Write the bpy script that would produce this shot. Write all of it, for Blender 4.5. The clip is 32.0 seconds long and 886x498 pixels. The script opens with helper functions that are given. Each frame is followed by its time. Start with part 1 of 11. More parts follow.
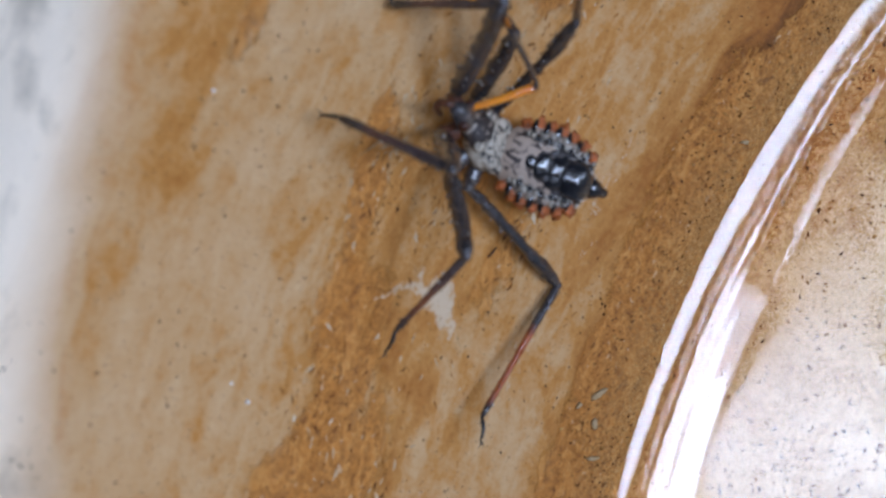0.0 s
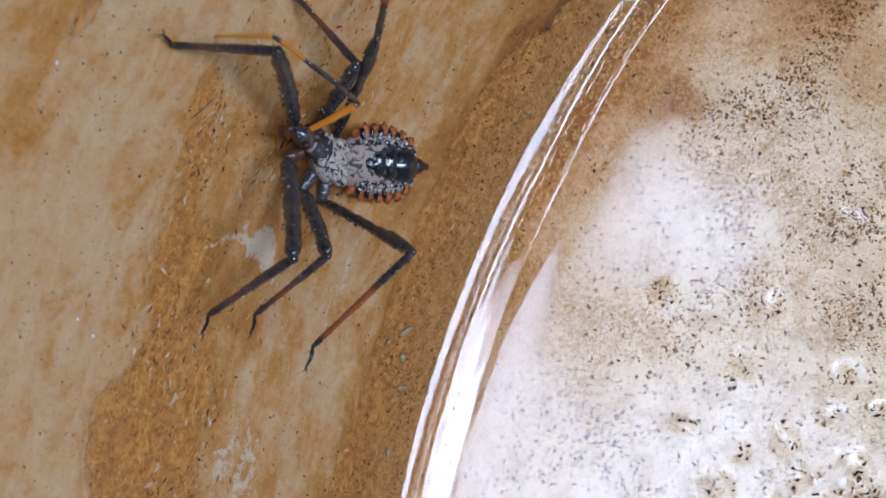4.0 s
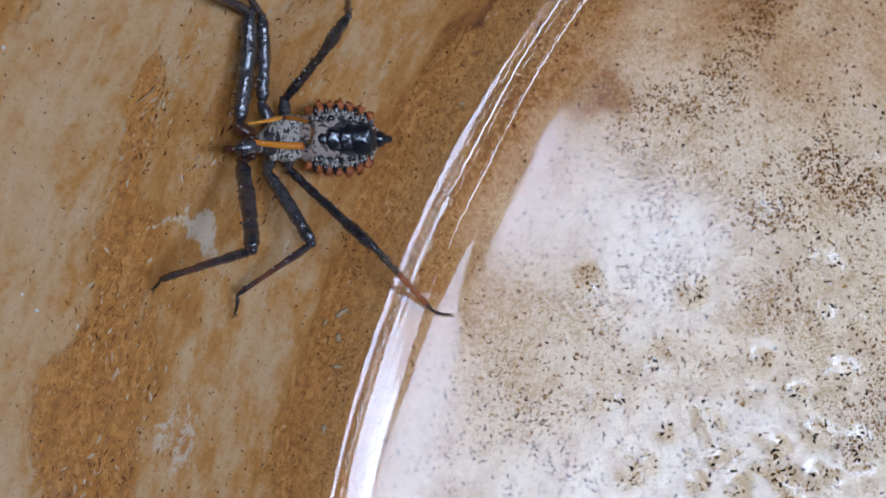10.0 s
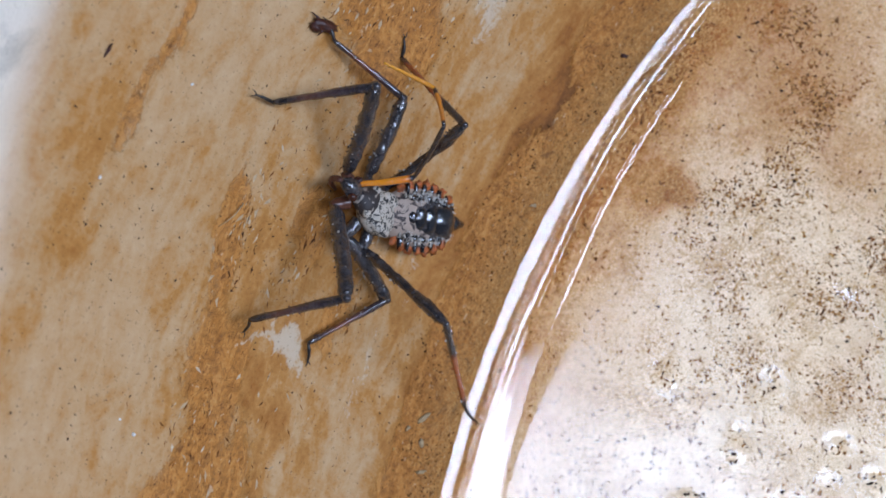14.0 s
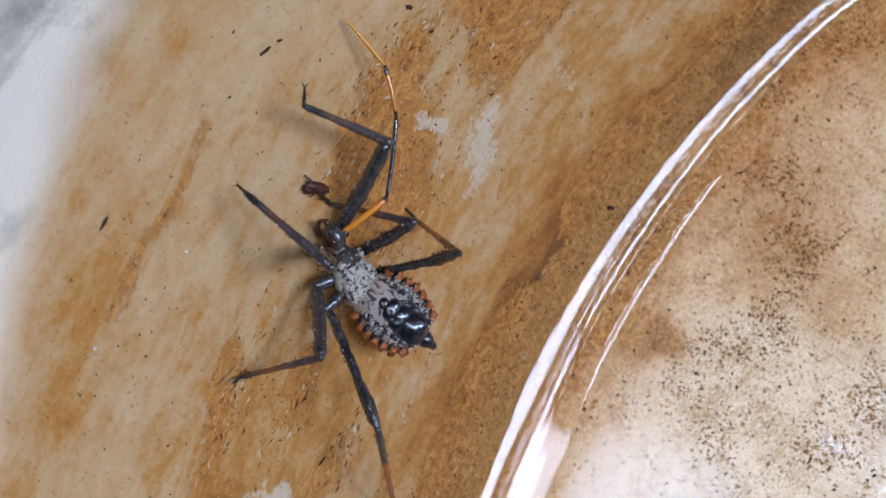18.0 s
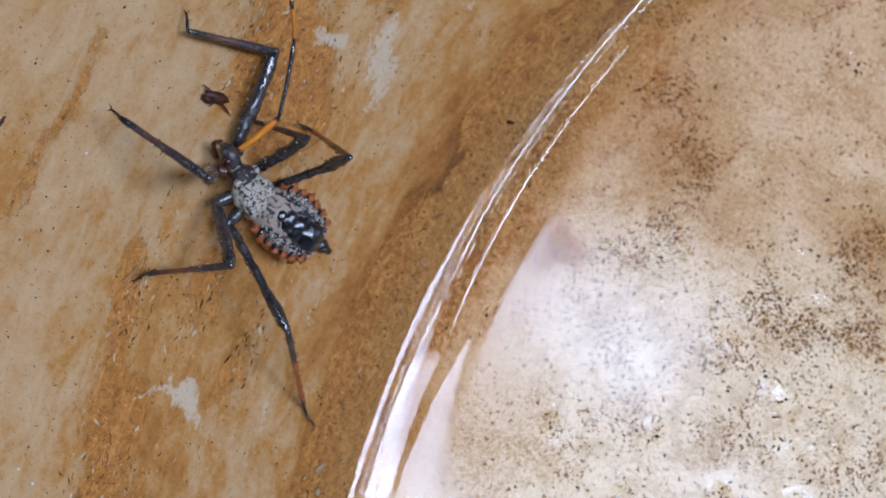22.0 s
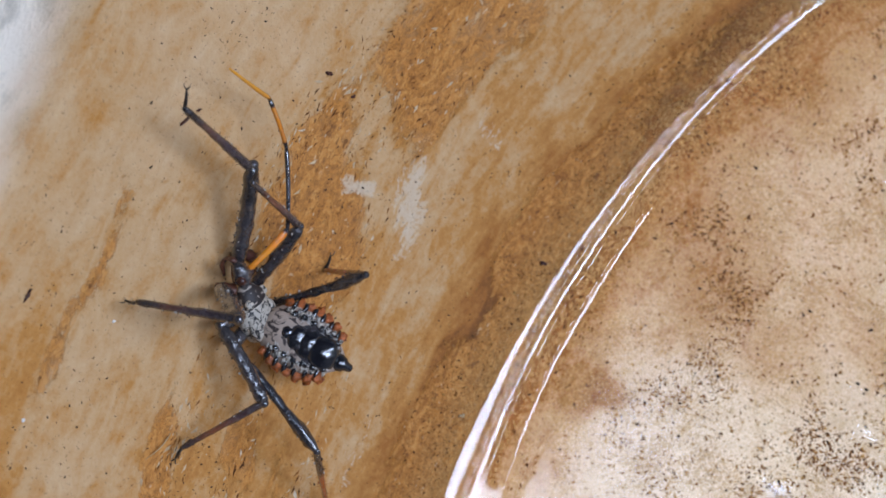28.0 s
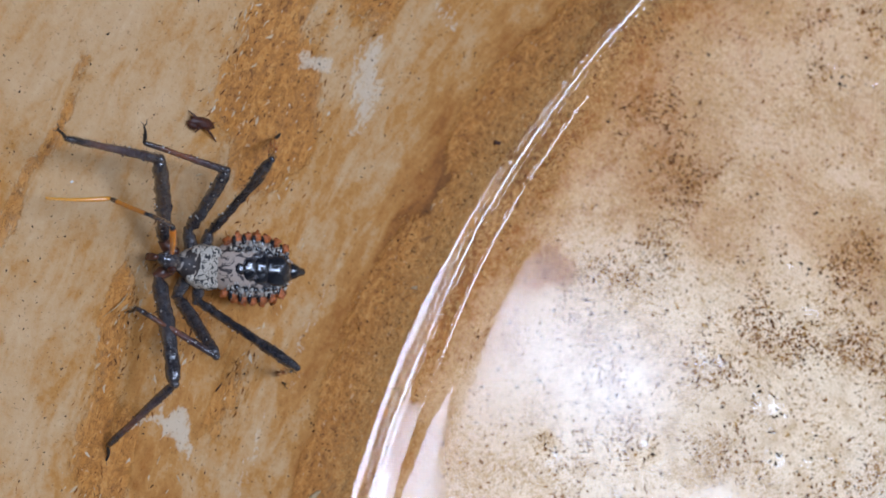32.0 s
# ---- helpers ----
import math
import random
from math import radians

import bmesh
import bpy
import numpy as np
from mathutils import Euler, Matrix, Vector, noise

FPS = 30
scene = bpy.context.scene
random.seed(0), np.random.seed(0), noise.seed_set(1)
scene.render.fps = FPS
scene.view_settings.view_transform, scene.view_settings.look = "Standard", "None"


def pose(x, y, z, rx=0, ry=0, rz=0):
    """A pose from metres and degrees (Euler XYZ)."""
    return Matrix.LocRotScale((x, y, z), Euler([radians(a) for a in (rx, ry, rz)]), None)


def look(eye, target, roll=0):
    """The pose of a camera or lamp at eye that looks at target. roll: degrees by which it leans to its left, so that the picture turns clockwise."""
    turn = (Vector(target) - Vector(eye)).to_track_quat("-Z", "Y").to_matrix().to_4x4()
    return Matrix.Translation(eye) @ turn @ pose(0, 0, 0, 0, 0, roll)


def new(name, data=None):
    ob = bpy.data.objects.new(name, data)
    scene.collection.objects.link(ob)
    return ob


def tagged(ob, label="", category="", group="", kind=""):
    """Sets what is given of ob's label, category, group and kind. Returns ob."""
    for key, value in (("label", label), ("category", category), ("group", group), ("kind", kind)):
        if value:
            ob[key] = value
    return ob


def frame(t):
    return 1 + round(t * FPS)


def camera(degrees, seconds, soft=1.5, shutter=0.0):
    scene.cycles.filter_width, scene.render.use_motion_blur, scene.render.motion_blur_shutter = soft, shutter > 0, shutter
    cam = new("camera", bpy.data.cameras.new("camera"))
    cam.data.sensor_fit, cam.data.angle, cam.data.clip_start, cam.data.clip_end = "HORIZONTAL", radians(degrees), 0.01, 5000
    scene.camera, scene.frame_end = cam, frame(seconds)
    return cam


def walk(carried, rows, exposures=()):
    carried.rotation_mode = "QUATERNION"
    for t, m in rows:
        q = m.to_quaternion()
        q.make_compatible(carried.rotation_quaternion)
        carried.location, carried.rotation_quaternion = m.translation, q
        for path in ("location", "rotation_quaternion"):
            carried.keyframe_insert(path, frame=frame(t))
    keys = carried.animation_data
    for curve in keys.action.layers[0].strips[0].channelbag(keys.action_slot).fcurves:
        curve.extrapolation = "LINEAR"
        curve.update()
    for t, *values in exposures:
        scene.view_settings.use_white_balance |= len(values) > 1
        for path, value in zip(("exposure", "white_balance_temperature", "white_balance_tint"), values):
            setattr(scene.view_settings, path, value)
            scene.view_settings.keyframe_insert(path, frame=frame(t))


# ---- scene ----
cam = camera(32.0, 32.0, soft=1.6)
PATH = [
    (0, pose(-0.09001, 0.02998, 0.09115, 4.003, 5.671, 2.780)),
    (0.5, pose(-0.09205, 0.03214, 0.09252, 3.770, 5.449, 2.715)),
    (1, pose(-0.09397, 0.03157, 0.10139, 4.957, 2.772, 1.824)),
    (1.5, pose(-0.09413, 0.02988, 0.10204, 5.377, 2.192, 1.721)),
    (2, pose(-0.08902, 0.02761, 0.10292, 5.261, 2.203, 1.613)),
    (2.5, pose(-0.08640, 0.02464, 0.10274, 5.331, 1.953, 1.518)),
    (3, pose(-0.08809, 0.02471, 0.10330, 4.766, 1.099, 1.546)),
    (3.5, pose(-0.08832, 0.02558, 0.10325, 4.342, 0.753, 1.470)),
    (4, pose(-0.08426, 0.02461, 0.10378, 4.935, 1.641, 1.520)),
    (4.5, pose(-0.08507, 0.02491, 0.10398, 4.732, 0.873, 1.401)),
    (6.5, pose(-0.08259, 0.02203, 0.10569, 5.678, 1.607, 1.473)),
    (7, pose(-0.08374, 0.02216, 0.10689, 5.716, 0.942, 1.326)),
    (7.5, pose(-0.08341, 0.02297, 0.10752, 5.441, 0.755, 1.351)),
    (8, pose(-0.08060, 0.02261, 0.10768, 5.459, 1.580, 1.462)),
    (8.5, pose(-0.07874, 0.02082, 0.10749, 5.926, 2.132, 1.678)),
    (9, pose(-0.08033, 0.01978, 0.10745, 6.117, 1.329, 1.690)),
    (9.5, pose(-0.08164, 0.02029, 0.10743, 6.002, 0.614, 1.744)),
    (10, pose(-0.08108, 0.02159, 0.10782, 5.844, 0.788, 1.761)),
    (10.5, pose(-0.08130, 0.02141, 0.10770, 6.072, 0.783, 1.728)),
    (11, pose(-0.08525, 0.02205, 0.10821, 5.984, -0.155, 1.628)),
    (11.5, pose(-0.08892, 0.02381, 0.10870, 6.005, -0.714, 1.431)),
    (12, pose(-0.09285, 0.02718, 0.10833, 5.875, -1.753, 0.609)),
    (12.5, pose(-0.09399, 0.02831, 0.10813, 6.305, -1.892, -0.278)),
    (13, pose(-0.09274, 0.02699, 0.10880, 6.912, -1.399, -0.394)),
    (13.5, pose(-0.09113, 0.02619, 0.10903, 6.965, -1.078, -0.260)),
    (15.5, pose(-0.08917, 0.02936, 0.11059, 6.412, -0.379, -0.330)),
    (16, pose(-0.09021, 0.02969, 0.10995, 6.918, -1.000, -0.397)),
    (16.5, pose(-0.09164, 0.03222, 0.10981, 7.256, -1.655, -0.436)),
    (17, pose(-0.09181, 0.03229, 0.11037, 8.192, -1.763, -0.529)),
    (17.5, pose(-0.09198, 0.03142, 0.11081, 9.167, -1.858, -0.639)),
    (18, pose(-0.09178, 0.03271, 0.11078, 9.334, -2.088, -0.653)),
    (18.5, pose(-0.08893, 0.03140, 0.11210, 9.760, -1.816, -0.573)),
    (19, pose(-0.08651, 0.03036, 0.11261, 9.910, -1.545, -0.505)),
    (19.5, pose(-0.08428, 0.02910, 0.11221, 9.889, -1.200, -0.452)),
    (20, pose(-0.08348, 0.02875, 0.11215, 9.061, -1.039, -0.742)),
    (20.5, pose(-0.08074, 0.02418, 0.11224, 9.927, -0.112, -0.945)),
    (21, pose(-0.08005, 0.02366, 0.11388, 9.856, 0.171, -0.984)),
    (21.5, pose(-0.08087, 0.02443, 0.11471, 9.744, -0.013, -0.873)),
    (22, pose(-0.08088, 0.02470, 0.11516, 9.576, -0.041, -0.785)),
    (22.5, pose(-0.08057, 0.02534, 0.11530, 9.430, 0.221, -0.799)),
    (23, pose(-0.08181, 0.02536, 0.11479, 9.629, 0.090, -0.890)),
    (23.5, pose(-0.08519, 0.02759, 0.11463, 9.394, -0.666, -1.054)),
    (24, pose(-0.08528, 0.02748, 0.11510, 9.833, -0.661, -1.091)),
    (24.5, pose(-0.08495, 0.02873, 0.11563, 9.458, -0.943, -1.016)),
    (25, pose(-0.08580, 0.02988, 0.11554, 9.135, -1.261, -1.020)),
    (25.5, pose(-0.08470, 0.02834, 0.11494, 10.091, -0.895, -1.108)),
    (26, pose(-0.08610, 0.03139, 0.11518, 9.822, -1.573, -1.183)),
    (26.5, pose(-0.08645, 0.03357, 0.11443, 10.409, -1.925, -1.648)),
    (28.5, pose(-0.08720, 0.02946, 0.11127, 13.113, -1.527, -3.468)),
    (29, pose(-0.08660, 0.03259, 0.11244, 10.633, -1.976, -3.375)),
    (29.5, pose(-0.08372, 0.02851, 0.11283, 11.571, -0.719, -3.225)),
    (30, pose(-0.08551, 0.02773, 0.11253, 11.477, -1.137, -3.478)),
    (30.5, pose(-0.08622, 0.02741, 0.11219, 11.897, -1.389, -3.438)),
    (31, pose(-0.08414, 0.02747, 0.11325, 11.061, -1.187, -3.139)),
    (31.5, pose(-0.08255, 0.02523, 0.11405, 10.898, -0.830, -2.765)),
    (32, pose(-0.08223, 0.02382, 0.11417, 10.946, -0.819, -2.404)),
]
walk(cam, PATH, exposures=((0.0, -0.1, 6300, 10), (4.5, -0.2, 6150, 10), (7.0, -0.4, 6050, 10), (10.0, -0.38, 6050, 10), (11.0, -0.47, 6080, 10), (12.0, -0.05, 6180, 10), (13.0, 0.02, 6200, 10), (16.0, 0.0, 6320, 10), (20.0, 0.0, 6280, 10), (21.0, -0.22, 6080, 10), (22.0, -0.08, 6220, 10), (24.0, 0.02, 6350, 10), (26.0, 0.08, 6400, 10), (29.0, 0.05, 6400, 10), (31.0, 0.03, 6330, 10), (32.0, 0.03, 6300, 10)))
cam.data.dof.use_dof, cam.data.dof.focus_distance, cam.data.dof.aperture_fstop = True, 0.102, 56.0
# ---- light: sky, and lamps added in an unseen roof to make the reflections ----
world = bpy.data.worlds.new("sky")
scene.world = world
world.use_nodes = True
_wn, _wl = world.node_tree.nodes, world.node_tree.links
sky = _wn.new("ShaderNodeTexSky")
sky.sky_type, sky.sun_disc = "NISHITA", False
sky.sun_elevation, sky.sun_rotation = radians(60), radians(115)
sky.dust_density = 4.0
_wn["Background"].inputs["Strength"].default_value = 0.1
_wl.new(sky.outputs["Color"], _wn["Background"].inputs["Color"])


def area_lamp(name, at, aim, sx, sy, power, colour):
    data = bpy.data.lights.new(name, "AREA")
    data.shape, data.size, data.size_y = "RECTANGLE", sx, sy
    data.energy, data.color = power, colour
    ob = new(name, data)
    ob.matrix_world = look(at, aim)
    return ob


SHELL_TOP = 2.2
DAY = (0.755, 0.93, 1.30)
RADIANCE = 7.2    # base lamp radiance; per-lamp factors below are tuned to each reflection


def opening_lamp(name, x, y, sx, sy, turn=0.0, bright=1.0):
    """An area lamp just under the added ceiling, standing in for sky there."""
    z = SHELL_TOP - (0.001 if name == "fill_lamp" else 0.004)
    lamp = area_lamp(name, (x, y, z), (x, y, 0), sx, sy, RADIANCE * bright * math.pi * sx * sy, DAY)
    lamp.matrix_world = Matrix.Translation((x, y, z)) @ Matrix.Rotation(radians(turn), 4, "Z")


# x, y, half length, half width, turn of each opening in the added roof
OPENINGS = [(0.235, -0.15, 0.22, 0.175, 20), (0.215, 0.26, 0.095, 0.095, -30), (2.0, -0.27, 0.55, 0.38, 10)]
NAMES = ["patch_lamp", "blob_lamp", "band_lamp"]
# added lamp strips for the edge streaks: half widths at narrow and wide end
for _x, _thin, _wide in ((1.335, 0.006, 0.008), (1.24, 0.008, 0.014), (1.07, 0.032, 0.046), (0.91, 0.005, 0.032), (0.76, 0.0, 0.046), (0.625, 0.0, 0.046)):
    _lean = 14 + 16 * (1.4 - _x)
    _t = math.tan(radians(_lean))
    if _thin:
        OPENINGS.append((_x + 0.19 * _t, 0.04, _thin, 0.20, -_lean))
        NAMES.append("streak_lamp")
    OPENINGS.append((_x - 0.17 * _t, -0.32, _wide, 0.17, -_lean))
    NAMES.append("streak_lamp")
# an added fill lamp behind the wide strips, and hairline lamps for a streak
OPENINGS += [(0.74, -0.31, 0.25, 0.18, -24), (0.70, 0.13, 0.011, 0.15, -26), (0.655, 0.07, 0.004, 0.12, -26), (0.745, 0.12, 0.003, 0.12, -26)]
NAMES += ["fill_lamp", "hairline_lamp", "hairline_lamp", "hairline_lamp"]
for _name, (_x, _y, _hx, _hy, _turn) in zip(NAMES, OPENINGS):
    opening_lamp(_name, _x, _y, 2 * _hx, 2 * _hy, _turn, {"patch_lamp": 1.5, "blob_lamp": 1.95, "band_lamp": 2.55, "hairline_lamp": 2.6, "fill_lamp": 1.3}.get(_name, 3.3))

MM = 0.001
R0 = 0.091504           # radius of the waterline
EDGE = 0.0295           # from the waterline out to the rim
LEVEL = -0.00134        # still water level; it climbs to 0 at the wall
TH0 = radians(158)


# ---- materials ----
def material(name):
    m = bpy.data.materials.new(name)
    m.use_nodes = True
    nt = m.node_tree
    return m, nt, nt.nodes["Principled BSDF"]


def node(nt, kind, **inputs):
    n = nt.nodes.new(kind)
    for k, v in inputs.items():
        n.inputs[k].default_value = v
    return n


def ramp(nt, fac, stops):
    r = nt.nodes.new("ShaderNodeValToRGB")
    e = r.color_ramp.elements
    while len(e) < len(stops):
        e.new(0.5)
    for el, (p, c) in zip(e, stops):
        el.position, el.color = p, (*c, 1)
    nt.links.new(fac, r.inputs["Fac"])
    return r.outputs["Color"]


def noise_tex(nt, vec, scale, detail=4, rough=0.55, distort=0.0):
    n = node(nt, "ShaderNodeTexNoise", Scale=scale, Detail=detail, Roughness=rough, Distortion=distort)
    nt.links.new(vec, n.inputs["Vector"])
    return n.outputs["Fac"]


def mix(nt, fac, a, b, mode="MIX"):
    n = nt.nodes.new("ShaderNodeMix")
    n.data_type, n.blend_type = "RGBA", mode
    for sock, v in ((n.inputs["Factor"], fac), (n.inputs["A"], a), (n.inputs["B"], b)):
        if isinstance(v, tuple):
            sock.default_value = (*v, 1)
        elif isinstance(v, (int, float)):
            sock.default_value = v
        else:
            nt.links.new(v, sock)
    return n.outputs["Result"]


def bump(nt, shader, height, strength, distance):
    b = node(nt, "ShaderNodeBump", Strength=strength, Distance=distance)
    nt.links.new(height, b.inputs["Height"])
    nt.links.new(b.outputs["Normal"], shader.inputs["Normal"])


def coords(nt, scale=(1, 1, 1), kind="Object"):
    tc = nt.nodes.new("ShaderNodeTexCoord")
    mp = node(nt, "ShaderNodeMapping", Scale=scale)
    nt.links.new(tc.outputs[kind], mp.inputs["Vector"])
    return mp.outputs["Vector"]


def simple(name, colour, rough=0.5, vary=0.25, scale=900.0, bumpy=0.0, coat=0.0):
    m, nt, sh = material(name)
    v = coords(nt)
    n1 = noise_tex(nt, v, scale)
    n2 = noise_tex(nt, v, scale * 7, 2)
    dark = tuple(c * (1 - vary) for c in colour)
    light = tuple(min(1, c * (1 + vary)) for c in colour)
    c = ramp(nt, n1, [(0.3, dark), (0.7, light)])
    c = mix(nt, n2, c, mix(nt, 0.5, c, dark))
    nt.links.new(c, sh.inputs["Base Color"])
    sh.inputs["Roughness"].default_value = rough
    sh.inputs["Coat Weight"].default_value = coat
    if bumpy:
        bump(nt, sh, n2, 0.6, bumpy)
    return m


def basin_material():
    m, nt, sh = material("stained_enamel")
    at = nt.nodes.new("ShaderNodeAttribute")
    at.attribute_name = "polar"
    tone = nt.nodes.new("ShaderNodeAttribute")
    tone.attribute_name = "tone"
    sep = nt.nodes.new("ShaderNodeSeparateColor")
    nt.links.new(tone.outputs["Color"], sep.inputs["Color"])
    stain, orange, clean = sep.outputs["Red"], sep.outputs["Green"], sep.outputs["Blue"]

    def mapped(sx, sy):
        mp = node(nt, "ShaderNodeMapping", Scale=(sx, sy, 1))
        nt.links.new(at.outputs["Vector"], mp.inputs["Vector"])
        return mp.outputs["Vector"]

    streak = noise_tex(nt, mapped(0.27, 0.07), 1.0, 4, 0.5, 1.1)
    streak2 = noise_tex(nt, mapped(0.95, 0.3), 1.0, 4, 0.55, 1.0)
    blot = noise_tex(nt, mapped(0.5, 0.3), 1.0, 7, 0.68, 0.6)
    fine = noise_tex(nt, mapped(5.0, 4.0), 1.0, 3, 0.7)
    grit = noise_tex(nt, mapped(2.6, 2.2), 1.0, 5, 0.75, 0.3)
    flake = noise_tex(nt, mapped(1.3, 0.55), 1.0, 9, 0.74, 1.4)
    speckle = noise_tex(nt, mapped(4.6, 3.4), 1.0, 4, 0.7, 1.2)
    clump = noise_tex(nt, mapped(0.2, 0.18), 1.0, 7, 0.74, 0.5)
    chip = noise_tex(nt, mapped(2.6, 1.2), 1.0, 5, 0.62, 0.8)
    smudge = noise_tex(nt, mapped(0.2, 0.12), 1.0, 5, 0.6, 0.5)

    def math_node(op, a, b):
        n = nt.nodes.new("ShaderNodeMath")
        n.operation = op
        for s, v in zip(n.inputs, (a, b)):
            if isinstance(v, (int, float)):
                s.default_value = v
            else:
                nt.links.new(v, s)
        return n.outputs["Value"]

    def centred(fac, gain):
        n = math_node("MULTIPLY_ADD", fac, gain)
        n.node.inputs[2].default_value = -0.5 * gain
        return n

    sx = nt.nodes.new("ShaderNodeSeparateXYZ")
    nt.links.new(at.outputs["Vector"], sx.inputs["Vector"])
    dry = nt.nodes.new("ShaderNodeMapRange")
    dry.inputs["From Min"].default_value, dry.inputs["From Max"].default_value = -1.0, 3.0
    nt.links.new(sx.outputs["X"], dry.inputs["Value"])
    dry = dry.outputs["Result"]
    wet = math_node("SUBTRACT", 1.0, dry)
    # streaks follow the old water lines, above the water only
    amount = math_node("ADD", stain, math_node("MULTIPLY", dry, math_node("ADD", centred(streak, 0.46), centred(streak2, 0.6))))
    amount = math_node("ADD", amount, math_node("ADD", centred(blot, 0.6), centred(grit, 0.42)))
    base = ramp(nt, amount, [(0.08, (0.57, 0.41, 0.24)), (0.36, (0.51, 0.325, 0.155)), (0.54, (0.45, 0.22, 0.058)), (0.74, (0.33, 0.13, 0.025)), (1.0, (0.16, 0.06, 0.014))])
    # flaking rust-brown deposit with ragged edges
    om = math_node("ADD", orange, math_node("ADD", centred(flake, 1.15), math_node("ADD", centred(streak2, 0.65), centred(grit, 0.45))))
    rust = ramp(nt, math_node("ADD", centred(grit, 1.0), flake), [(0.22, (0.16, 0.06, 0.014)), (0.5, (0.46, 0.19, 0.036)), (0.75, (0.56, 0.29, 0.085))])
    base = mix(nt, ramp(nt, om, [(0.46, (0, 0, 0)), (0.52, (0.6, 0.6, 0.6)), (0.85, (0.92, 0.92, 0.92))]), base, rust)
    # thin dark cracks where the deposit lifts
    crack = math_node("MULTIPLY", ramp(nt, flake, [(0.48, (0, 0, 0)), (0.495, (1, 1, 1)), (0.51, (0, 0, 0))]), ramp(nt, om, [(0.3, (0, 0, 0)), (0.6, (0.75, 0.75, 0.75))]))
    base = mix(nt, crack, base, (0.07, 0.03, 0.01))
    crusty = ramp(nt, om, [(0.4, (0, 0, 0)), (0.6, (0.8, 0.8, 0.8))])
    base = mix(nt, math_node("MULTIPLY", crusty, ramp(nt, chip, [(0.645, (0, 0, 0)), (0.68, (0.9, 0.9, 0.9))])), base, (0.58, 0.42, 0.25))
    base = mix(nt, math_node("MULTIPLY", crusty, ramp(nt, chip, [(0.34, (0.9, 0.9, 0.9)), (0.40, (0, 0, 0))])), base, (0.12, 0.045, 0.012))
    # bare cream glaze where the deposit has come off
    cm = math_node("ADD", clean, math_node("ADD", centred(flake, 1.3), centred(grit, 0.9)))
    base = mix(nt, ramp(nt, cm, [(0.42, (0, 0, 0)), (0.55, (0.75, 0.75, 0.75)), (0.8, (1, 1, 1))]), base, (0.56, 0.46, 0.33))
    # silt film under the water, in clumps
    pale = ramp(nt, blot, [(0.32, (0.60, 0.44, 0.26)), (0.56, (0.83, 0.72, 0.535))])
    base = mix(nt, math_node("MULTIPLY", wet, ramp(nt, amount, [(0.35, (0.9, 0.9, 0.9)), (0.75, (0, 0, 0))])), base, pale)
    spread = math_node("ADD", math_node("ADD", centred(speckle, 5.2), centred(clump, 3.6)), centred(stain, 1.0))
    spread = math_node("MULTIPLY", wet, ramp(nt, spread, [(0.02, (0.0, 0.0, 0.0)), (0.14, (0.38, 0.38, 0.38)), (0.7, (0.8, 0.8, 0.8))]))
    base = mix(nt, spread, base, ramp(nt, mix(nt, 0.5, fine, speckle), [(0.36, (0.13, 0.065, 0.02)), (0.5, (0.38, 0.205, 0.06)), (0.62, (0.56, 0.36, 0.15))]))
    base = mix(nt, ramp(nt, fine, [(0.30, (0.5, 0.5, 0.5)), (0.40, (0, 0, 0))]), base, (0.10, 0.045, 0.016))
    # the rim: white enamel with grey rubbed smudges
    white = ramp(nt, math_node("ADD", smudge, centred(blot, 0.5)), [(0.26, (0.38, 0.34, 0.29)), (0.40, (0.62, 0.57, 0.48)), (0.50, (0.86, 0.79, 0.67)), (0.8, (0.88, 0.81, 0.69))])
    base = mix(nt, tone.outputs["Alpha"], base, white)
    base = mix(nt, 1.0, base, (1.06, 1.0, 0.945), "MULTIPLY")
    nt.links.new(base, sh.inputs["Base Color"])
    rr = ramp(nt, blot, [(0.3, (0.45, 0.45, 0.45)), (0.7, (0.65, 0.65, 0.65))])
    nt.links.new(rr, sh.inputs["Roughness"])
    sh.inputs["Specular IOR Level"].default_value = 0.18
    relief = ramp(nt, om, [(0.46, (0, 0, 0)), (0.54, (1, 1, 1))])
    bump(nt, sh, math_node("ADD", math_node("ADD", fine, grit), math_node("MULTIPLY", relief, 0.6)), 0.55, 0.00016)
    return m


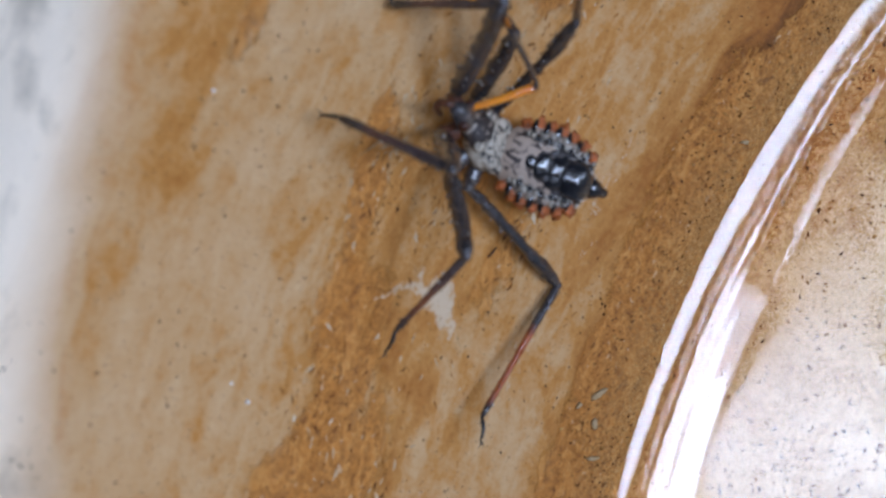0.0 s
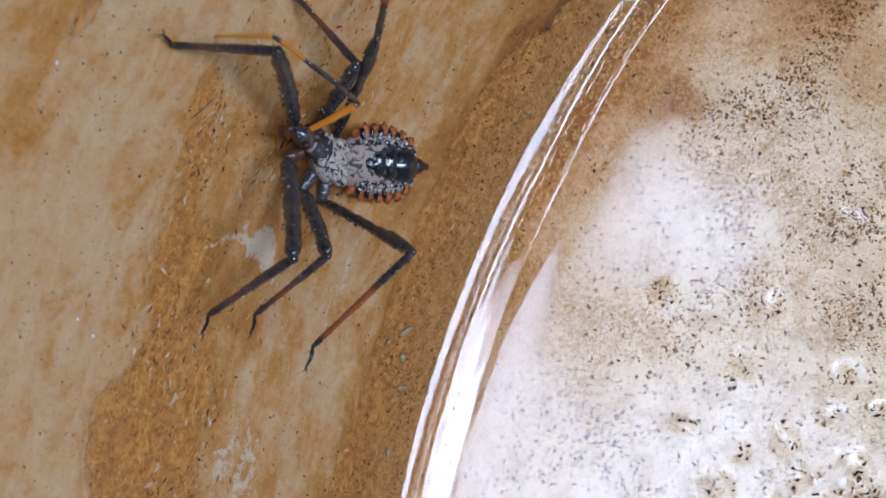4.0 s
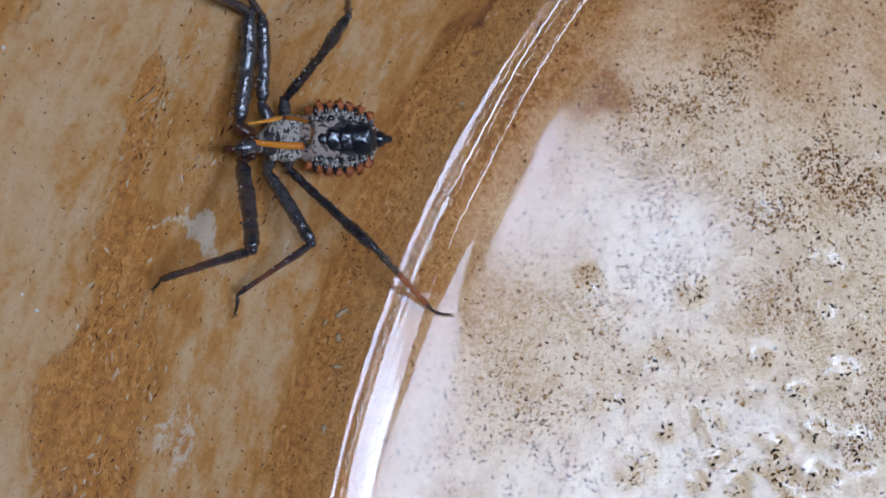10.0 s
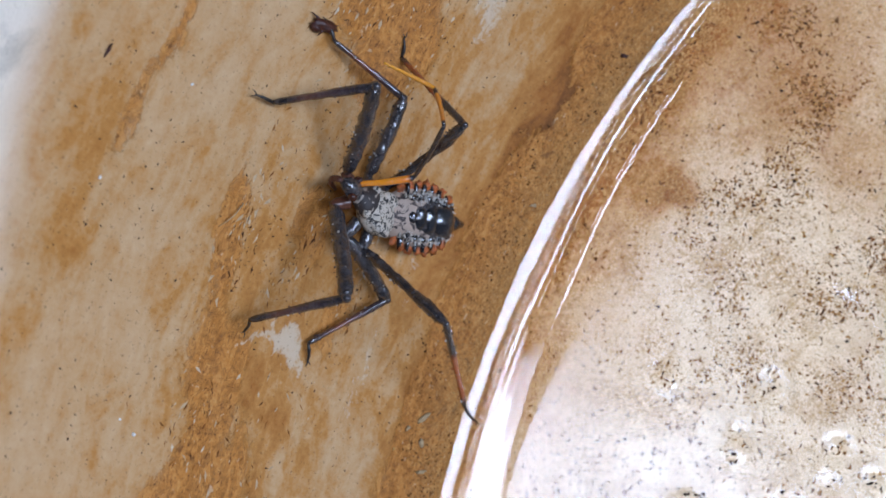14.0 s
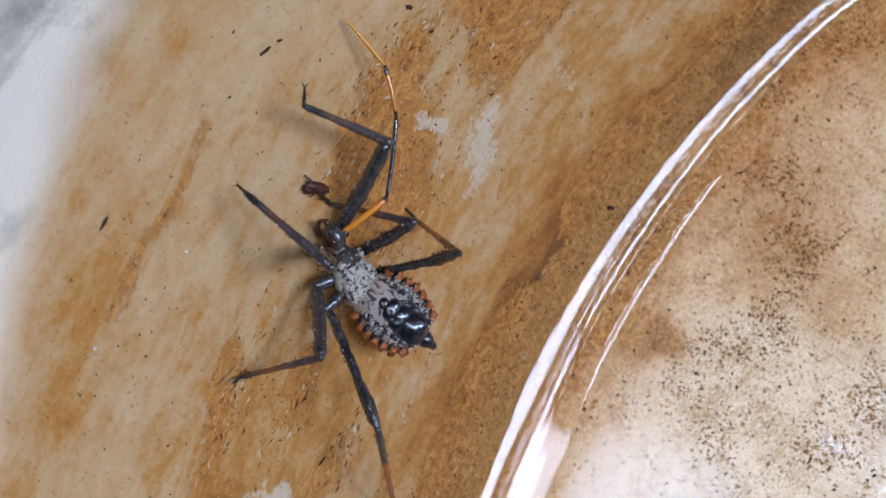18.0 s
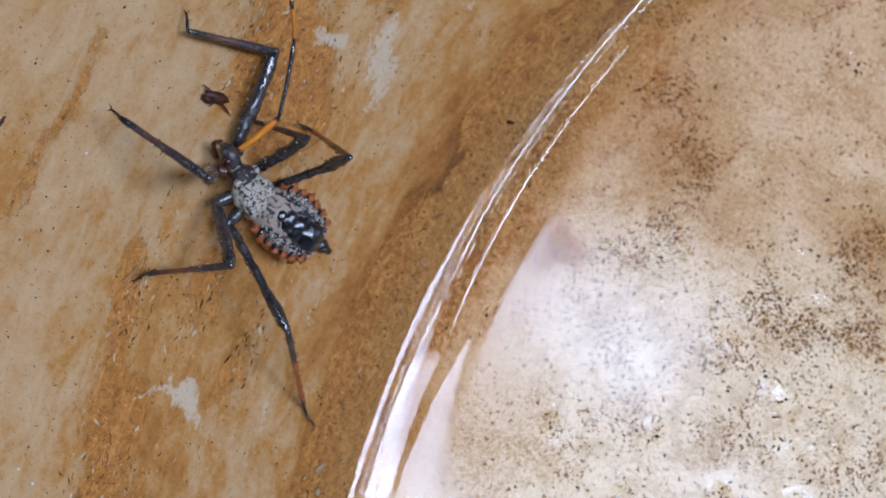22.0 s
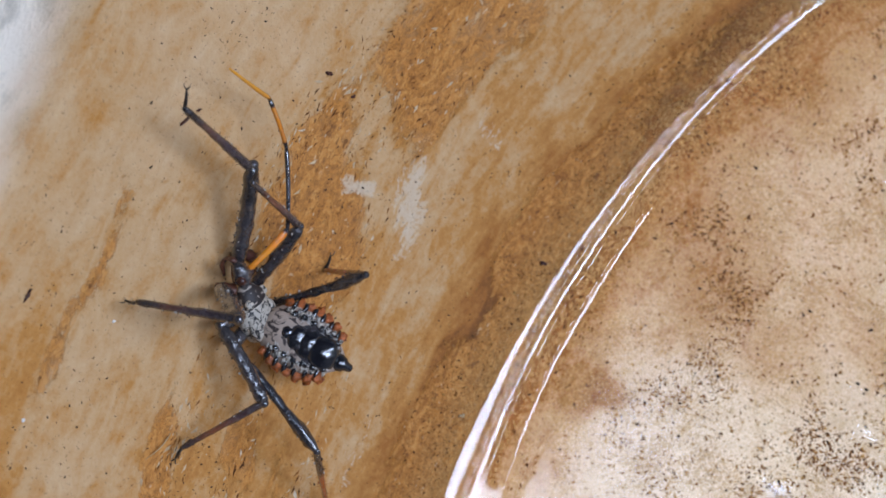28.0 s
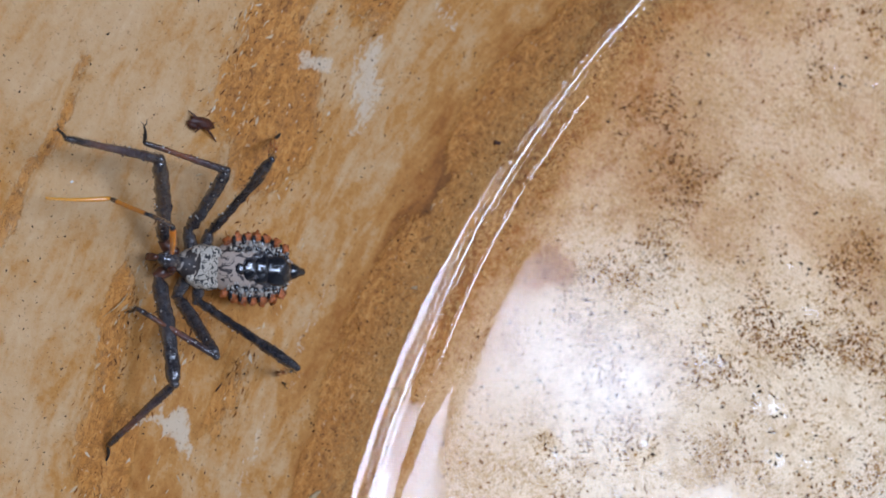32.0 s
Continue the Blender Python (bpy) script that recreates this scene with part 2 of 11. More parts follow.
def water_material():
    """Clear water, sharp refraction; its mirror is boosted, and roughened inwards to blur reflections."""
    m, nt, sh = material("still_water")
    tc = nt.nodes.new("ShaderNodeTexCoord")
    flat = node(nt, "ShaderNodeVectorMath")
    flat.operation = "MULTIPLY"
    flat.inputs[1].default_value = (1, 1, 0)
    nt.links.new(tc.outputs["Object"], flat.inputs[0])
    far = node(nt, "ShaderNodeVectorMath")
    far.operation = "LENGTH"
    nt.links.new(flat.outputs["Vector"], far.inputs[0])
    # rougher inwards, standing in for lens blur of the far reflections
    spread = node(nt, "ShaderNodeMapRange", **{"From Min": R0 - 0.0065, "From Max": R0 - 0.0042, "To Min": 0.125, "To Max": 0.0})
    nt.links.new(far.outputs["Value"], spread.inputs["Value"])
    clear = node(nt, "ShaderNodeBsdfRefraction", Roughness=0.0, IOR=1.36)
    clear.inputs["Color"].default_value = (0.99, 0.985, 0.97, 1)
    gloss = nt.nodes.new("ShaderNodeBsdfGlossy")
    nt.links.new(spread.outputs["Result"], gloss.inputs["Roughness"])
    # index set above water's 1.33 to strengthen the reflections
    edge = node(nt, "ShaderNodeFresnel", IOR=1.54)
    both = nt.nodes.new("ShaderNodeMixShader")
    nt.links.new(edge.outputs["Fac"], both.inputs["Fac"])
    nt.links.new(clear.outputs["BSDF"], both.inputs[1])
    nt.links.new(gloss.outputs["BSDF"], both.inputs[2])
    nt.links.new(both.outputs["Shader"], nt.nodes["Material Output"].inputs["Surface"])
    nt.nodes.remove(sh)
    return m


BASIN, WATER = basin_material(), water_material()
PLASTER = simple("dull_plaster", (0.30, 0.27, 0.23), 0.9, 0.2, 3.0)
BOARD = simple("shell_board", (0.20, 0.14, 0.09), 0.7, 0.35, 9.0)
SOIL = simple("trodden_soil", (0.16, 0.12, 0.08), 0.95, 0.4, 6.0)


# ---- mesh helpers ----
def mesh_from(name, verts, faces, mat, smooth=True):
    me = bpy.data.meshes.new(name)
    me.from_pydata(verts, [], faces)
    me.materials.append(mat)
    if smooth:
        me.polygons.foreach_set("use_smooth", [True] * len(me.polygons))
    me.update()
    return me


def part(name, bm, mat, parent, label=""):
    me = bpy.data.meshes.new(name)
    bm.to_mesh(me)
    bm.free()
    me.materials.append(mat)
    me.polygons.foreach_set("use_smooth", [True] * len(me.polygons))
    ob = new(name, me)
    if parent:
        ob.parent = parent
    return tagged(ob, label) if label else ob


def box(name, x0, x1, y0, y1, z0, z1, mat, label="", category="", kind="structure"):
    bm = bmesh.new()
    bmesh.ops.create_cube(bm, size=1)
    for v in bm.verts:
        v.co = Vector((x0 if v.co.x < 0 else x1, y0 if v.co.y < 0 else y1, z0 if v.co.z < 0 else z1))
    ob = part(name, bm, mat, None)
    ob.data.polygons.foreach_set("use_smooth", [False] * len(ob.data.polygons))
    return tagged(ob, label, category, "", kind)


def wall_height(rho):
    """Height of the basin's inner face, rho metres outside the waterline (negative: under water)."""
    mm = rho / MM
    if mm > EDGE / MM:
        e = mm - EDGE / MM
        return (22.98 + 1.1 * (1 - math.exp(-e)) + 0.07 * e) * MM
    if mm >= 0:
        return (0.186 * mm + 0.0202 * mm * mm) * MM
    d = -mm
    return -(2.9 * (1 - math.exp(-1.05 * d / 2.9)) + 0.004 * d) * MM


def on_wall(rho, s, lift=0.0):
    """Place and frame on the basin, by mm outside the waterline and mm along it."""
    th = TH0 + s * MM / R0
    r = R0 + rho * MM
    z = wall_height(rho * MM)
    dz = (wall_height(rho * MM + 1e-4) - z) / 1e-4
    out = Vector((math.cos(th), math.sin(th), dz)).normalized()
    along = Vector((-math.sin(th), math.cos(th), 0))
    n = out.cross(along)
    if n.z < 0:
        n = -n
    p = Vector((r * math.cos(th), r * math.sin(th), z)) + n * lift * MM
    return p, Matrix((out, n.cross(out), n)).transposed()


# ---- unseen shell added round the basin to block and shape its light ----
box("ground", -60, 60, -60, 60, -0.32, -0.30, SOIL, "brown trodden soil floor under the added shell", "ground")
box("shell_north", -1.6, 2.8, 2.08, 2.2, -0.30, SHELL_TOP, PLASTER, "unseen dull plastered wall added to shut out side light", "wall")
box("shell_south", -1.6, 2.8, -2.2, -2.08, -0.30, SHELL_TOP, PLASTER, "unseen dull plastered wall added to shut out side light", "wall")
box("shell_east", 2.68, 2.8, -2.08, 2.08, -0.30, SHELL_TOP, PLASTER, "unseen dull plastered wall added to shut out side light", "wall")
box("shell_west", -1.6, -1.48, -2.08, 2.08, -0.30, SHELL_TOP, PLASTER, "unseen dull plastered wall added to shut out side light", "wall")


def build_light_blocker():
    """An unseen boarded roof added to block light, openings cut out, one thick sheet."""
    def is_open(px, py):
        for x, y, hx, hy, turn in OPENINGS:
            c, s = math.cos(radians(-turn)), math.sin(radians(-turn))
            u, v = (px - x) * c - (py - y) * s, (px - x) * s + (py - y) * c
            if abs(u) < hx and abs(v) < hy:
                return True
        return False

    step, bm = 0.01, bmesh.new()
    n = int(4.4 / step)
    for j in range(n):
        y = -2.2 + step * (j + 0.5)
        run = None
        for i in range(n + 1):
            x = -1.6 + step * (i + 0.5)
            shut = i < n and not is_open(x, y)
            if shut and run is None:
                run = x - step / 2
            if not shut and run is not None:
                vs = [bm.verts.new((a, y + c, SHELL_TOP)) for a, c in ((run, -step / 2), (x - step / 2, -step / 2), (x - step / 2, step / 2), (run, step / 2))]
                bm.faces.new(vs)
                run = None
    bmesh.ops.remove_doubles(bm, verts=bm.verts, dist=1e-5)
    ext = bmesh.ops.extrude_face_region(bm, geom=bm.faces[:])
    for v in ext["geom"]:
        if isinstance(v, bmesh.types.BMVert):
            v.co.z += 0.03
    bmesh.ops.recalc_face_normals(bm, faces=bm.faces)
    ob = part("ceiling", bm, BOARD, None)
    ob.data.polygons.foreach_set("use_smooth", [False] * len(ob.data.polygons))
    tagged(ob, "unseen dark boarded ceiling added to block light, open at the lamps", "ceiling", "", "structure")


build_light_blocker()


# ---- the basin ----
# (mm outside the waterline, mm along it, half sizes, tilt, strength)
STAINS = [(-7.2, -15.6, 1.9, 1.7, 0, 0.34), (-13, -27, 5, 4, 0, 0.10), (-18, -26.5, 4, 4, 0, 0.11), (-9, -30, 5, 5, 0, 0.13), (-17, -32, 5, 5, 0, 0.10),
          (-25, -34, 5, 4, 0, 0.12), (2, 0, 2.4, 60, 0, 0.24), (-2, -10, 3, 30, 0, 0.08), (26.5, 3, 1.8, 16, 0, 0.12), (4.5, -14, 1.2, 14, 0.1, 0.14)]
ORANGES = [(16.0, -14.8, 2.8, 4.2, 0.2, 0.95), (18.2, -18, 1.5, 4, 0.2, 0.6), (13.6, -13, 1.6, 3, 0.2, 0.6), (14.7, -25, 2.5, 4, 0.2, 0.7), (25.6, -6, 0.75, 6, 0.1, 0.55), (16.2, 8.5, 2.2, 5, 0, 0.9),
           (17.8, 0.5, 0.8, 4, 0.1, 0.7), (14.1, -2, 1.0, 3, 0.1, 0.6), (16, 17, 2.3, 6, 0, 0.8), (14, 24, 3, 5, 0, 0.5), (17.6, -27, 2, 5, 0, 0.4), (13, 15.5, 0.9, 5, 0, 0.6), (10.3, 1, 1.0, 6, 0.1, 0.4),
           (1.8, 5, 2.6, 60, 0, 0.66), (13.8, -33, 4, 5, 0, 0.5)]
CLEANS = [(12, 5.6, 0.8, 1.3, 0.2, 0.95), (14.3, 5, 1.6, 0.5, 0, 0.6), (11.2, -20.0, 1.9, 4.6, 0.43, 0.64), (9.6, -27.5, 1.0, 3, 0.4, 0.45), (14.9, -18.4, 1.3, 0.8, 0.3, 0.85), (6.3, -3, 0.9, 5, 0.1, 0.4),
          (8, 7, 0.9, 5, 0, 0.45), (10.5, 18, 1.4, 5, 0, 0.5), (-11.5, -9, 6, 5, 0, 0.3), (-31, -18, 8, 8, 0, 0.4), (-15.5, -18, 1.5, 2.2, 0, 0.6), (-14, 14, 8, 8, 0, 0.3)]


def smooth_step(a, b, x):
    t = max(0.0, min(1.0, (x - a) / (b - a)))
    return t * t * (3 - 2 * t)


def tone_at(rho, s):
    """How stained, how orange and how clean the basin is there (mm)."""
    w = 1.6
    jx = noise.fractal(Vector((rho * 0.25, s * 0.10, 3.1)), 0.9, 2.0, 4) * w
    js = noise.fractal(Vector((rho * 0.25, s * 0.10, 9.7)), 0.9, 2.0, 4) * w * 1.5
    big = noise.fractal(Vector((rho * 0.06, s * 0.03, 1.7)), 1.0, 2.0, 3)
    stain, orange, clean = 0.46 + 0.16 * big, 0.0, 0.0
    if rho < 0:
        stain = 0.38 + 0.58 * math.exp(rho / 3.4) + 0.14 * big + 0.16 * smooth_step(-6, -45, s) - 0.10 * smooth_step(8, 34, s) * smooth_step(6, 26, -rho)
    else:
        stain += 0.34 * math.exp(-((rho - 1.0) / 3.0) ** 2)
        stain -= 0.10 * smooth_step(12, 22, rho) + 0.12 * smooth_step(-2, 14, s) * smooth_step(14, 21, rho)
        stain += 0.07 * math.exp(-((rho - 26.9 + 0.12 * s) / 2.0) ** 2)
    lip = max(26.5, min(34.0, 30.3 - 0.18 * s))
    rim = smooth_step(lip - 1.7, lip + 1.7, rho + 0.5 * jx)
    add = [0.0, 0.0, 0.0]
    for k, patches in enumerate((STAINS, ORANGES, CLEANS)):
        for r, a, wr, ws, tilt, power in patches:
            u, v = rho + jx - r, s + js - a
            c, n = math.cos(tilt), math.sin(tilt)
            uu, vv = (u * c + v * n) / wr, (-u * n + v * c) / ws
            q = uu * uu + vv * vv
            if q < 6:
                add[k] += power * (1.5 if k == 1 else 1.0) * math.exp(-q ** 1.5)
    return stain + add[0], orange + add[1], clean + add[2], rim


def build_basin():
    rhos = [-91.4, -80, -72, -66] + [-62 + 0.5 * k for k in range(196)]
    th = [TH0 + radians(a) for a in [-44 + 0.3 * k for k in range(260)]]
    th += [th[-1] + radians(282.3) * (k + 1) / 70 for k in range(69)]
    outer = [(36.5, 24.4), (44, 26.2), (52, 27.0), (58, 26.6), (60.5, 25.0), (61, 22.0), (59.5, 20.5), (57.5, 21.5), (52, 10), (40, -10), (28, -22), (8, -27), (-60, -27)]
    verts, polar, tones = [], [], []
    n = len(th)
    profile = []
    for rho in rhos:
        if rho <= EDGE / MM:
            profile.append((rho, wall_height(rho * MM) / MM))
        else:
            e = rho - 29.5
            profile.append((rho, 22.98 + 1.1 * (1 - math.exp(-e / 1.0)) * 1.0 + 0.07 * e))
    profile += outer
    for rho, z in profile:
        for k, a in enumerate(th):
            r = R0 + rho * MM
            verts.append((r * math.cos(a), r * math.sin(a), z * MM))
            s = (a - TH0) * R0 / MM
            polar.append((rho, s, 0.0))
            if k < 260 and -62 <= rho <= 35.6:
                tones.append(tone_at(rho, s))
            else:
                tones.append((0.4, 0.0, 0.0, 0.0 if rho < 29 else 1.0))
    base = tagged(new("basin"), "round white enamel basin with brown stained sloping inner wall", "basin")
    turn_in = next(i for i, p in enumerate(profile) if p[0] > EDGE / MM)
    turn_out = next(i for i, p in enumerate(profile) if p[0] > 60.8)
    for name, lo, hi, lbl in (("inner_wall", 0, turn_in, "tan stained inner wall and floor"), ("rim", turn_in, turn_out, "white rim with dark smudges"), ("outer_wall", turn_out, len(profile) - 1, "")):
        faces = []
        for i in range(lo, hi):
            for k in range(n):
                k2 = (k + 1) % n
                faces.append(tuple(q - lo * n for q in (i * n + k, (i + 1) * n + k, (i + 1) * n + k2, i * n + k2)))
        if lo == 0:
            faces.append(tuple(range(n)))
        if hi == len(profile) - 1:
            faces.append(tuple(reversed(range((hi - lo) * n, (hi - lo + 1) * n))))
        cut = slice(lo * n, (hi + 1) * n)
        me = mesh_from(name, verts[cut], faces, BASIN)
        pa = me.attributes.new("polar", "FLOAT_VECTOR", "POINT")
        pa.data.foreach_set("vector", [c for p in polar[cut] for c in p])
        ta = me.attributes.new("tone", "FLOAT_COLOR", "POINT")
        ta.data.foreach_set("color", [c for p in tones[cut] for c in p])
        ob = new(name, me)
        ob.parent = base
        tagged(ob, lbl)
    return base


build_basin()
box("plinth", -0.11, 0.11, -0.11, 0.11, -0.30, -0.0275, PLASTER, "low plastered plinth under the basin", "plinth")


# ---- the water ----
# floating crumbs and the dents that they make: mm from the waterline, mm along it
FLOATERS = [(19.2, 2.3), (21.4, 8.3), (21.2, 11.5), (24.3, 5.8), (26.1, -1.6), (29.2, 0.1), (31.5, -3.8), (24.8, 11.7), (27.1, -13.7), (25.6, 8.5), (29.2, 8.2), (31.6, 3.1), (17.2, 7.5), (19.9, 12.5), (34.4, 1.8), (34.7, 4.3), (32.6, 7.3), (31.0, 9.3), (27.7, 11.1), (28.8, -9.3), (29.4, 5.6), (26.2, 1.9), (12.9, -1.5), (27.4, -13.6), (22.1, -15.9), (23.4, -28.4), (20.0, -4.5), (26.3, -24.4), (16.3, -45.3), (19.3, -47.0)]
_rnd = random.Random(5)
DIMPLES = []
for _d, _s in FLOATERS:
    _rad = _rnd.uniform(0.45, 0.8)
    DIMPLES.append((_d, _s, _rad, _rnd.choice((-1, -1, 1)) * _rad * _rnd.uniform(0.14, 0.24)))
    for _ in range(_rnd.choice((1, 2, 3))):
        _small = _rnd.uniform(0.2, 0.4)
        DIMPLES.append((_d + _rnd.gauss(0, 0.8), _s + _rnd.gauss(0, 0.8), _small, _rnd.choice((-1, 1)) * _small * _rnd.uniform(0.1, 0.24)))
while len(DIMPLES) < 120:
    _d, _s = _rnd.uniform(11, 46), _rnd.uniform(-34, 30)
    if _rnd.random() < smooth_step(10, 34, _d + 0.45 * _s) ** 1.5:
        DIMPLES.append((_d, _s, _rnd.uniform(0.16, 0.4), _rnd.choice((-1, -1, 1)) * _rnd.uniform(0.018, 0.05)))


def shore(s):
    """The water's edge wanders: mm outside the mean waterline."""
    return (0.75 * smooth_step(-4, -26, s) + 0.75 * smooth_step(-24, -44, s)) * smooth_step(-90, -60, s) + 0.1 * noise.noise(Vector((s * 0.11, 3.3, 0.7))) * smooth_step(40, 30, abs(s))


def build_water():
    ds = [0.09 * k for k in range(66)] + [6.1 + 0.25 * k for k in range(206)] + [60, 68, 76, 84, 90.5]
    th = [TH0 + radians(-38 + 0.16 * k) for k in range(430)]
    th += [th[-1] + radians(360 - 68.64) * (k + 1) / 60 for k in range(59)]
    n = len(th)
    verts, faces = [], []
    reach = 3.2
    for d in ds:
        for k, a in enumerate(th):
            s = (a - TH0) * R0 / MM
            wav = 0.005 * noise.noise(Vector((d * 1.7, s * 0.02, 0.3))) + 0.0018 * noise.noise(Vector((d * 5.0, s * 0.035, 5.3)))
            out = shore(s)
            rise = wall_height(out * MM) - LEVEL
            z = LEVEL + rise * math.exp(-d / reach) + wav * math.exp(-d / 3.5) * smooth_step(0, 0.6, d) * 0.00022
            z += 0.00002 * noise.noise(Vector((d * 0.12, s * 0.12, 2.2)))
            for cd, cs, rad, deep in DIMPLES if d > 8 else ():
                q = ((d - cd) ** 2 + ((s - cs) * (R0 / MM - d) / (R0 / MM)) ** 2) / (rad * rad)
                if q < 9:
                    z += deep * MM * math.exp(-q)
            r = R0 + 0.00008 + out * MM * (1 - smooth_step(0, 60, d)) - d * MM
            verts.append((r * math.cos(a), r * math.sin(a), z))
    for i in range(len(ds) - 1):
        for k in range(n):
            k2 = (k + 1) % n
            faces.append((i * n + k, i * n + k2, (i + 1) * n + k2, (i + 1) * n + k))
    last = (len(ds) - 1) * n
    faces.append(tuple(range(last, last + n)))
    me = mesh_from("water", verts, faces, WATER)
    ob = tagged(new("water", me), "shallow clear still water with dust floating on it", "water", "", "structure")
    ob.visible_shadow = False
    return ob


build_water()


# ---- the bug ----
def dark_leg_material(name, bands, waxy=0.15, shine=1.7):
    """Dark waxy cuticle; bands colour it along the part (share of its length, colour)."""
    m, nt, sh = material(name)
    tc = nt.nodes.new("ShaderNodeTexCoord")
    sep = nt.nodes.new("ShaderNodeSeparateXYZ")
    nt.links.new(tc.outputs["Generated"], sep.inputs["Vector"])
    v = coords(nt)
    n1 = noise_tex(nt, v, 1500.0, 4, 0.6)
    n2 = noise_tex(nt, v, 9000.0, 2, 0.6)
    wob = nt.nodes.new("ShaderNodeMath")
    wob.operation = "MULTIPLY_ADD"
    nt.links.new(n1, wob.inputs[0])
    wob.inputs[1].default_value = 0.12
    off = nt.nodes.new("ShaderNodeMath")
    off.operation = "SUBTRACT"
    nt.links.new(sep.outputs["X"], off.inputs[0])
    off.inputs[1].default_value = 0.06
    nt.links.new(off.outputs["Value"], wob.inputs[2])
    c = ramp(nt, wob.outputs["Value"], bands)
    n3 = noise_tex(nt, v, 4200.0, 3, 0.65, 0.6)
    wax = ramp(nt, mix(nt, 0.5, n1, n3), [(0.47, (0, 0, 0)), (0.60, (waxy, waxy, waxy))])
    c = mix(nt, wax, c, (0.23, 0.21, 0.21))
    nt.links.new(c, sh.inputs["Base Color"])
    nt.links.new(ramp(nt, n2, [(0.3, (0.15 / shine,) * 3), (0.7, (0.42 / shine,) * 3)]), sh.inputs["Roughness"])
    sh.inputs["Coat Weight"].default_value, sh.inputs["Coat Roughness"].default_value = 1.0, 0.06
    bump(nt, sh, n3, 1.0, 0.00007)
    return m


INK = (0.020, 0.017, 0.019)
LEG_DARK = dark_leg_material("black_cuticle", [(0.0, INK), (0.5, (0.034, 0.029, 0.031)), (1.0, INK)])
LEG_GLOSS = dark_leg_material("glossy_black_cuticle", [(0.0, INK), (0.5, (0.014, 0.014, 0.018)), (1.0, INK)], 0.16, 1.9)
TIBIA_FORE = dark_leg_material("dusky_tibia", [(0.0, INK), (0.4, (0.05, 0.03, 0.035)), (0.68, (0.11, 0.045, 0.03)), (0.85, INK), (1.0, INK)])
TIBIA_MID = dark_leg_material("brown_tibia", [(0.0, INK), (0.3, (0.06, 0.03, 0.03)), (0.6, (0.19, 0.06, 0.025)), (0.84, (0.05, 0.025, 0.02)), (1.0, INK)])
TIBIA_HIND = dark_leg_material("rusty_tibia", [(0.0, INK), (0.3, INK), (0.4, (0.36, 0.085, 0.02)), (0.86, (0.30, 0.07, 0.02)), (0.93, INK), (1.0, INK)])
ORANGE_HORN = dark_leg_material("orange_horn", [(0.0, (0.74, 0.22, 0.012)), (0.5, (0.82, 0.29, 0.012)), (0.9, (0.74, 0.21, 0.01)), (0.96, INK), (1.0, INK)], 0.05)
ORANGE_BAND = dark_leg_material("orange_band", [(0.0, INK), (0.06, INK), (0.12, (0.60, 0.19, 0.015)), (0.78, (0.66, 0.22, 0.015)), (0.84, INK), (1.0, INK)], 0.1)
ORANGE_THIN = dark_leg_material("orange_thread", [(0.0, (0.70, 0.27, 0.02)), (1.0, (0.76, 0.33, 0.03))], 0.06)
TARSUS = simple("black_claw", (0.02, 0.017, 0.016), 0.35, 0.3, 4000.0)
BEAK = simple("red_brown_horn", (0.10, 0.035, 0.02), 0.3, 0.4, 2500.0)
PLATE = simple("glossy_black_plate", (0.010, 0.011, 0.015), 0.14, 0.4, 3000.0, 0.00002, 1.0)
WAX = simple("pale_waxy_wart", (0.42, 0.39, 0.35), 0.4, 0.3, 4000.0)
BRISTLE = simple("white_bristle", (0.62, 0.58, 0.52), 0.5, 0.15, 4000.0)
EYE = simple("eye_brown", (0.05, 0.016, 0.01), 0.12, 0.3, 5000.0)
LOBE = simple("orange_red_lobe", (0.46, 0.12, 0.028), 0.3, 0.6, 3200.0, 0.00008)


def speckled(name, pale, dark, scale, cut):
    m, nt, sh = material(name)
    v = coords(nt)
    n = noise_tex(nt, v, scale, 3, 0.55, 1.2)
    big = noise_tex(nt, v, scale * 0.25, 2)
    fine = noise_tex(nt, v, scale * 5, 2)
    c = mix(nt, big, pale, tuple(p * 0.62 for p in pale))
    c = mix(nt, ramp(nt, n, [(cut - 0.035, (1, 1, 1)), (cut + 0.03, (0, 0, 0))]), c, dark)
    nt.links.new(c, sh.inputs["Base Color"])
    sh.inputs["Roughness"].default_value = 0.6
    bump(nt, sh, fine, 0.6, 0.00005)
    return m


PALE = speckled("white_speckled_cuticle", (0.60, 0.53, 0.43), (0.02, 0.018, 0.018), 3000.0, 0.465)
DUSKY = speckled("dusky_marbled_cuticle", (0.46, 0.39, 0.32), (0.03, 0.022, 0.02), 1500.0, 0.54)
GREY = speckled("beige_mottled_cuticle", (0.46, 0.35, 0.27), (0.035, 0.022, 0.018), 1500.0, 0.43)


def loft(rings, seg=16, rough=0.0, seed=0, power=1.0):
    """Closed skin over cross rings (x, half width, half height, y, z), in mm along x."""
    bm = bmesh.new()
    loops = []
    for i, (x, ry, rz, cy, cz) in enumerate(rings):
        lp = []
        for k in range(seg):
            a = 2 * math.pi * k / seg
            w = 1 + rough * noise.noise(Vector((x * 1.9 + seed * 7.3, math.cos(a) * 1.7, math.sin(a) * 1.7)))
            lp.append(bm.verts.new(Vector((x, cy + ry * w * math.cos(a), cz + rz * w * math.sin(a))) * MM))
        loops.append(lp)
    for a, b in zip(loops, loops[1:]):
        for k in range(seg):
            bm.faces.new((a[k], a[(k + 1) % seg], b[(k + 1) % seg], b[k]))
    bm.faces.new(tuple(reversed(loops[0])))
    bm.faces.new(tuple(loops[-1]))
    bmesh.ops.recalc_face_normals(bm, faces=bm.faces)
    return bm


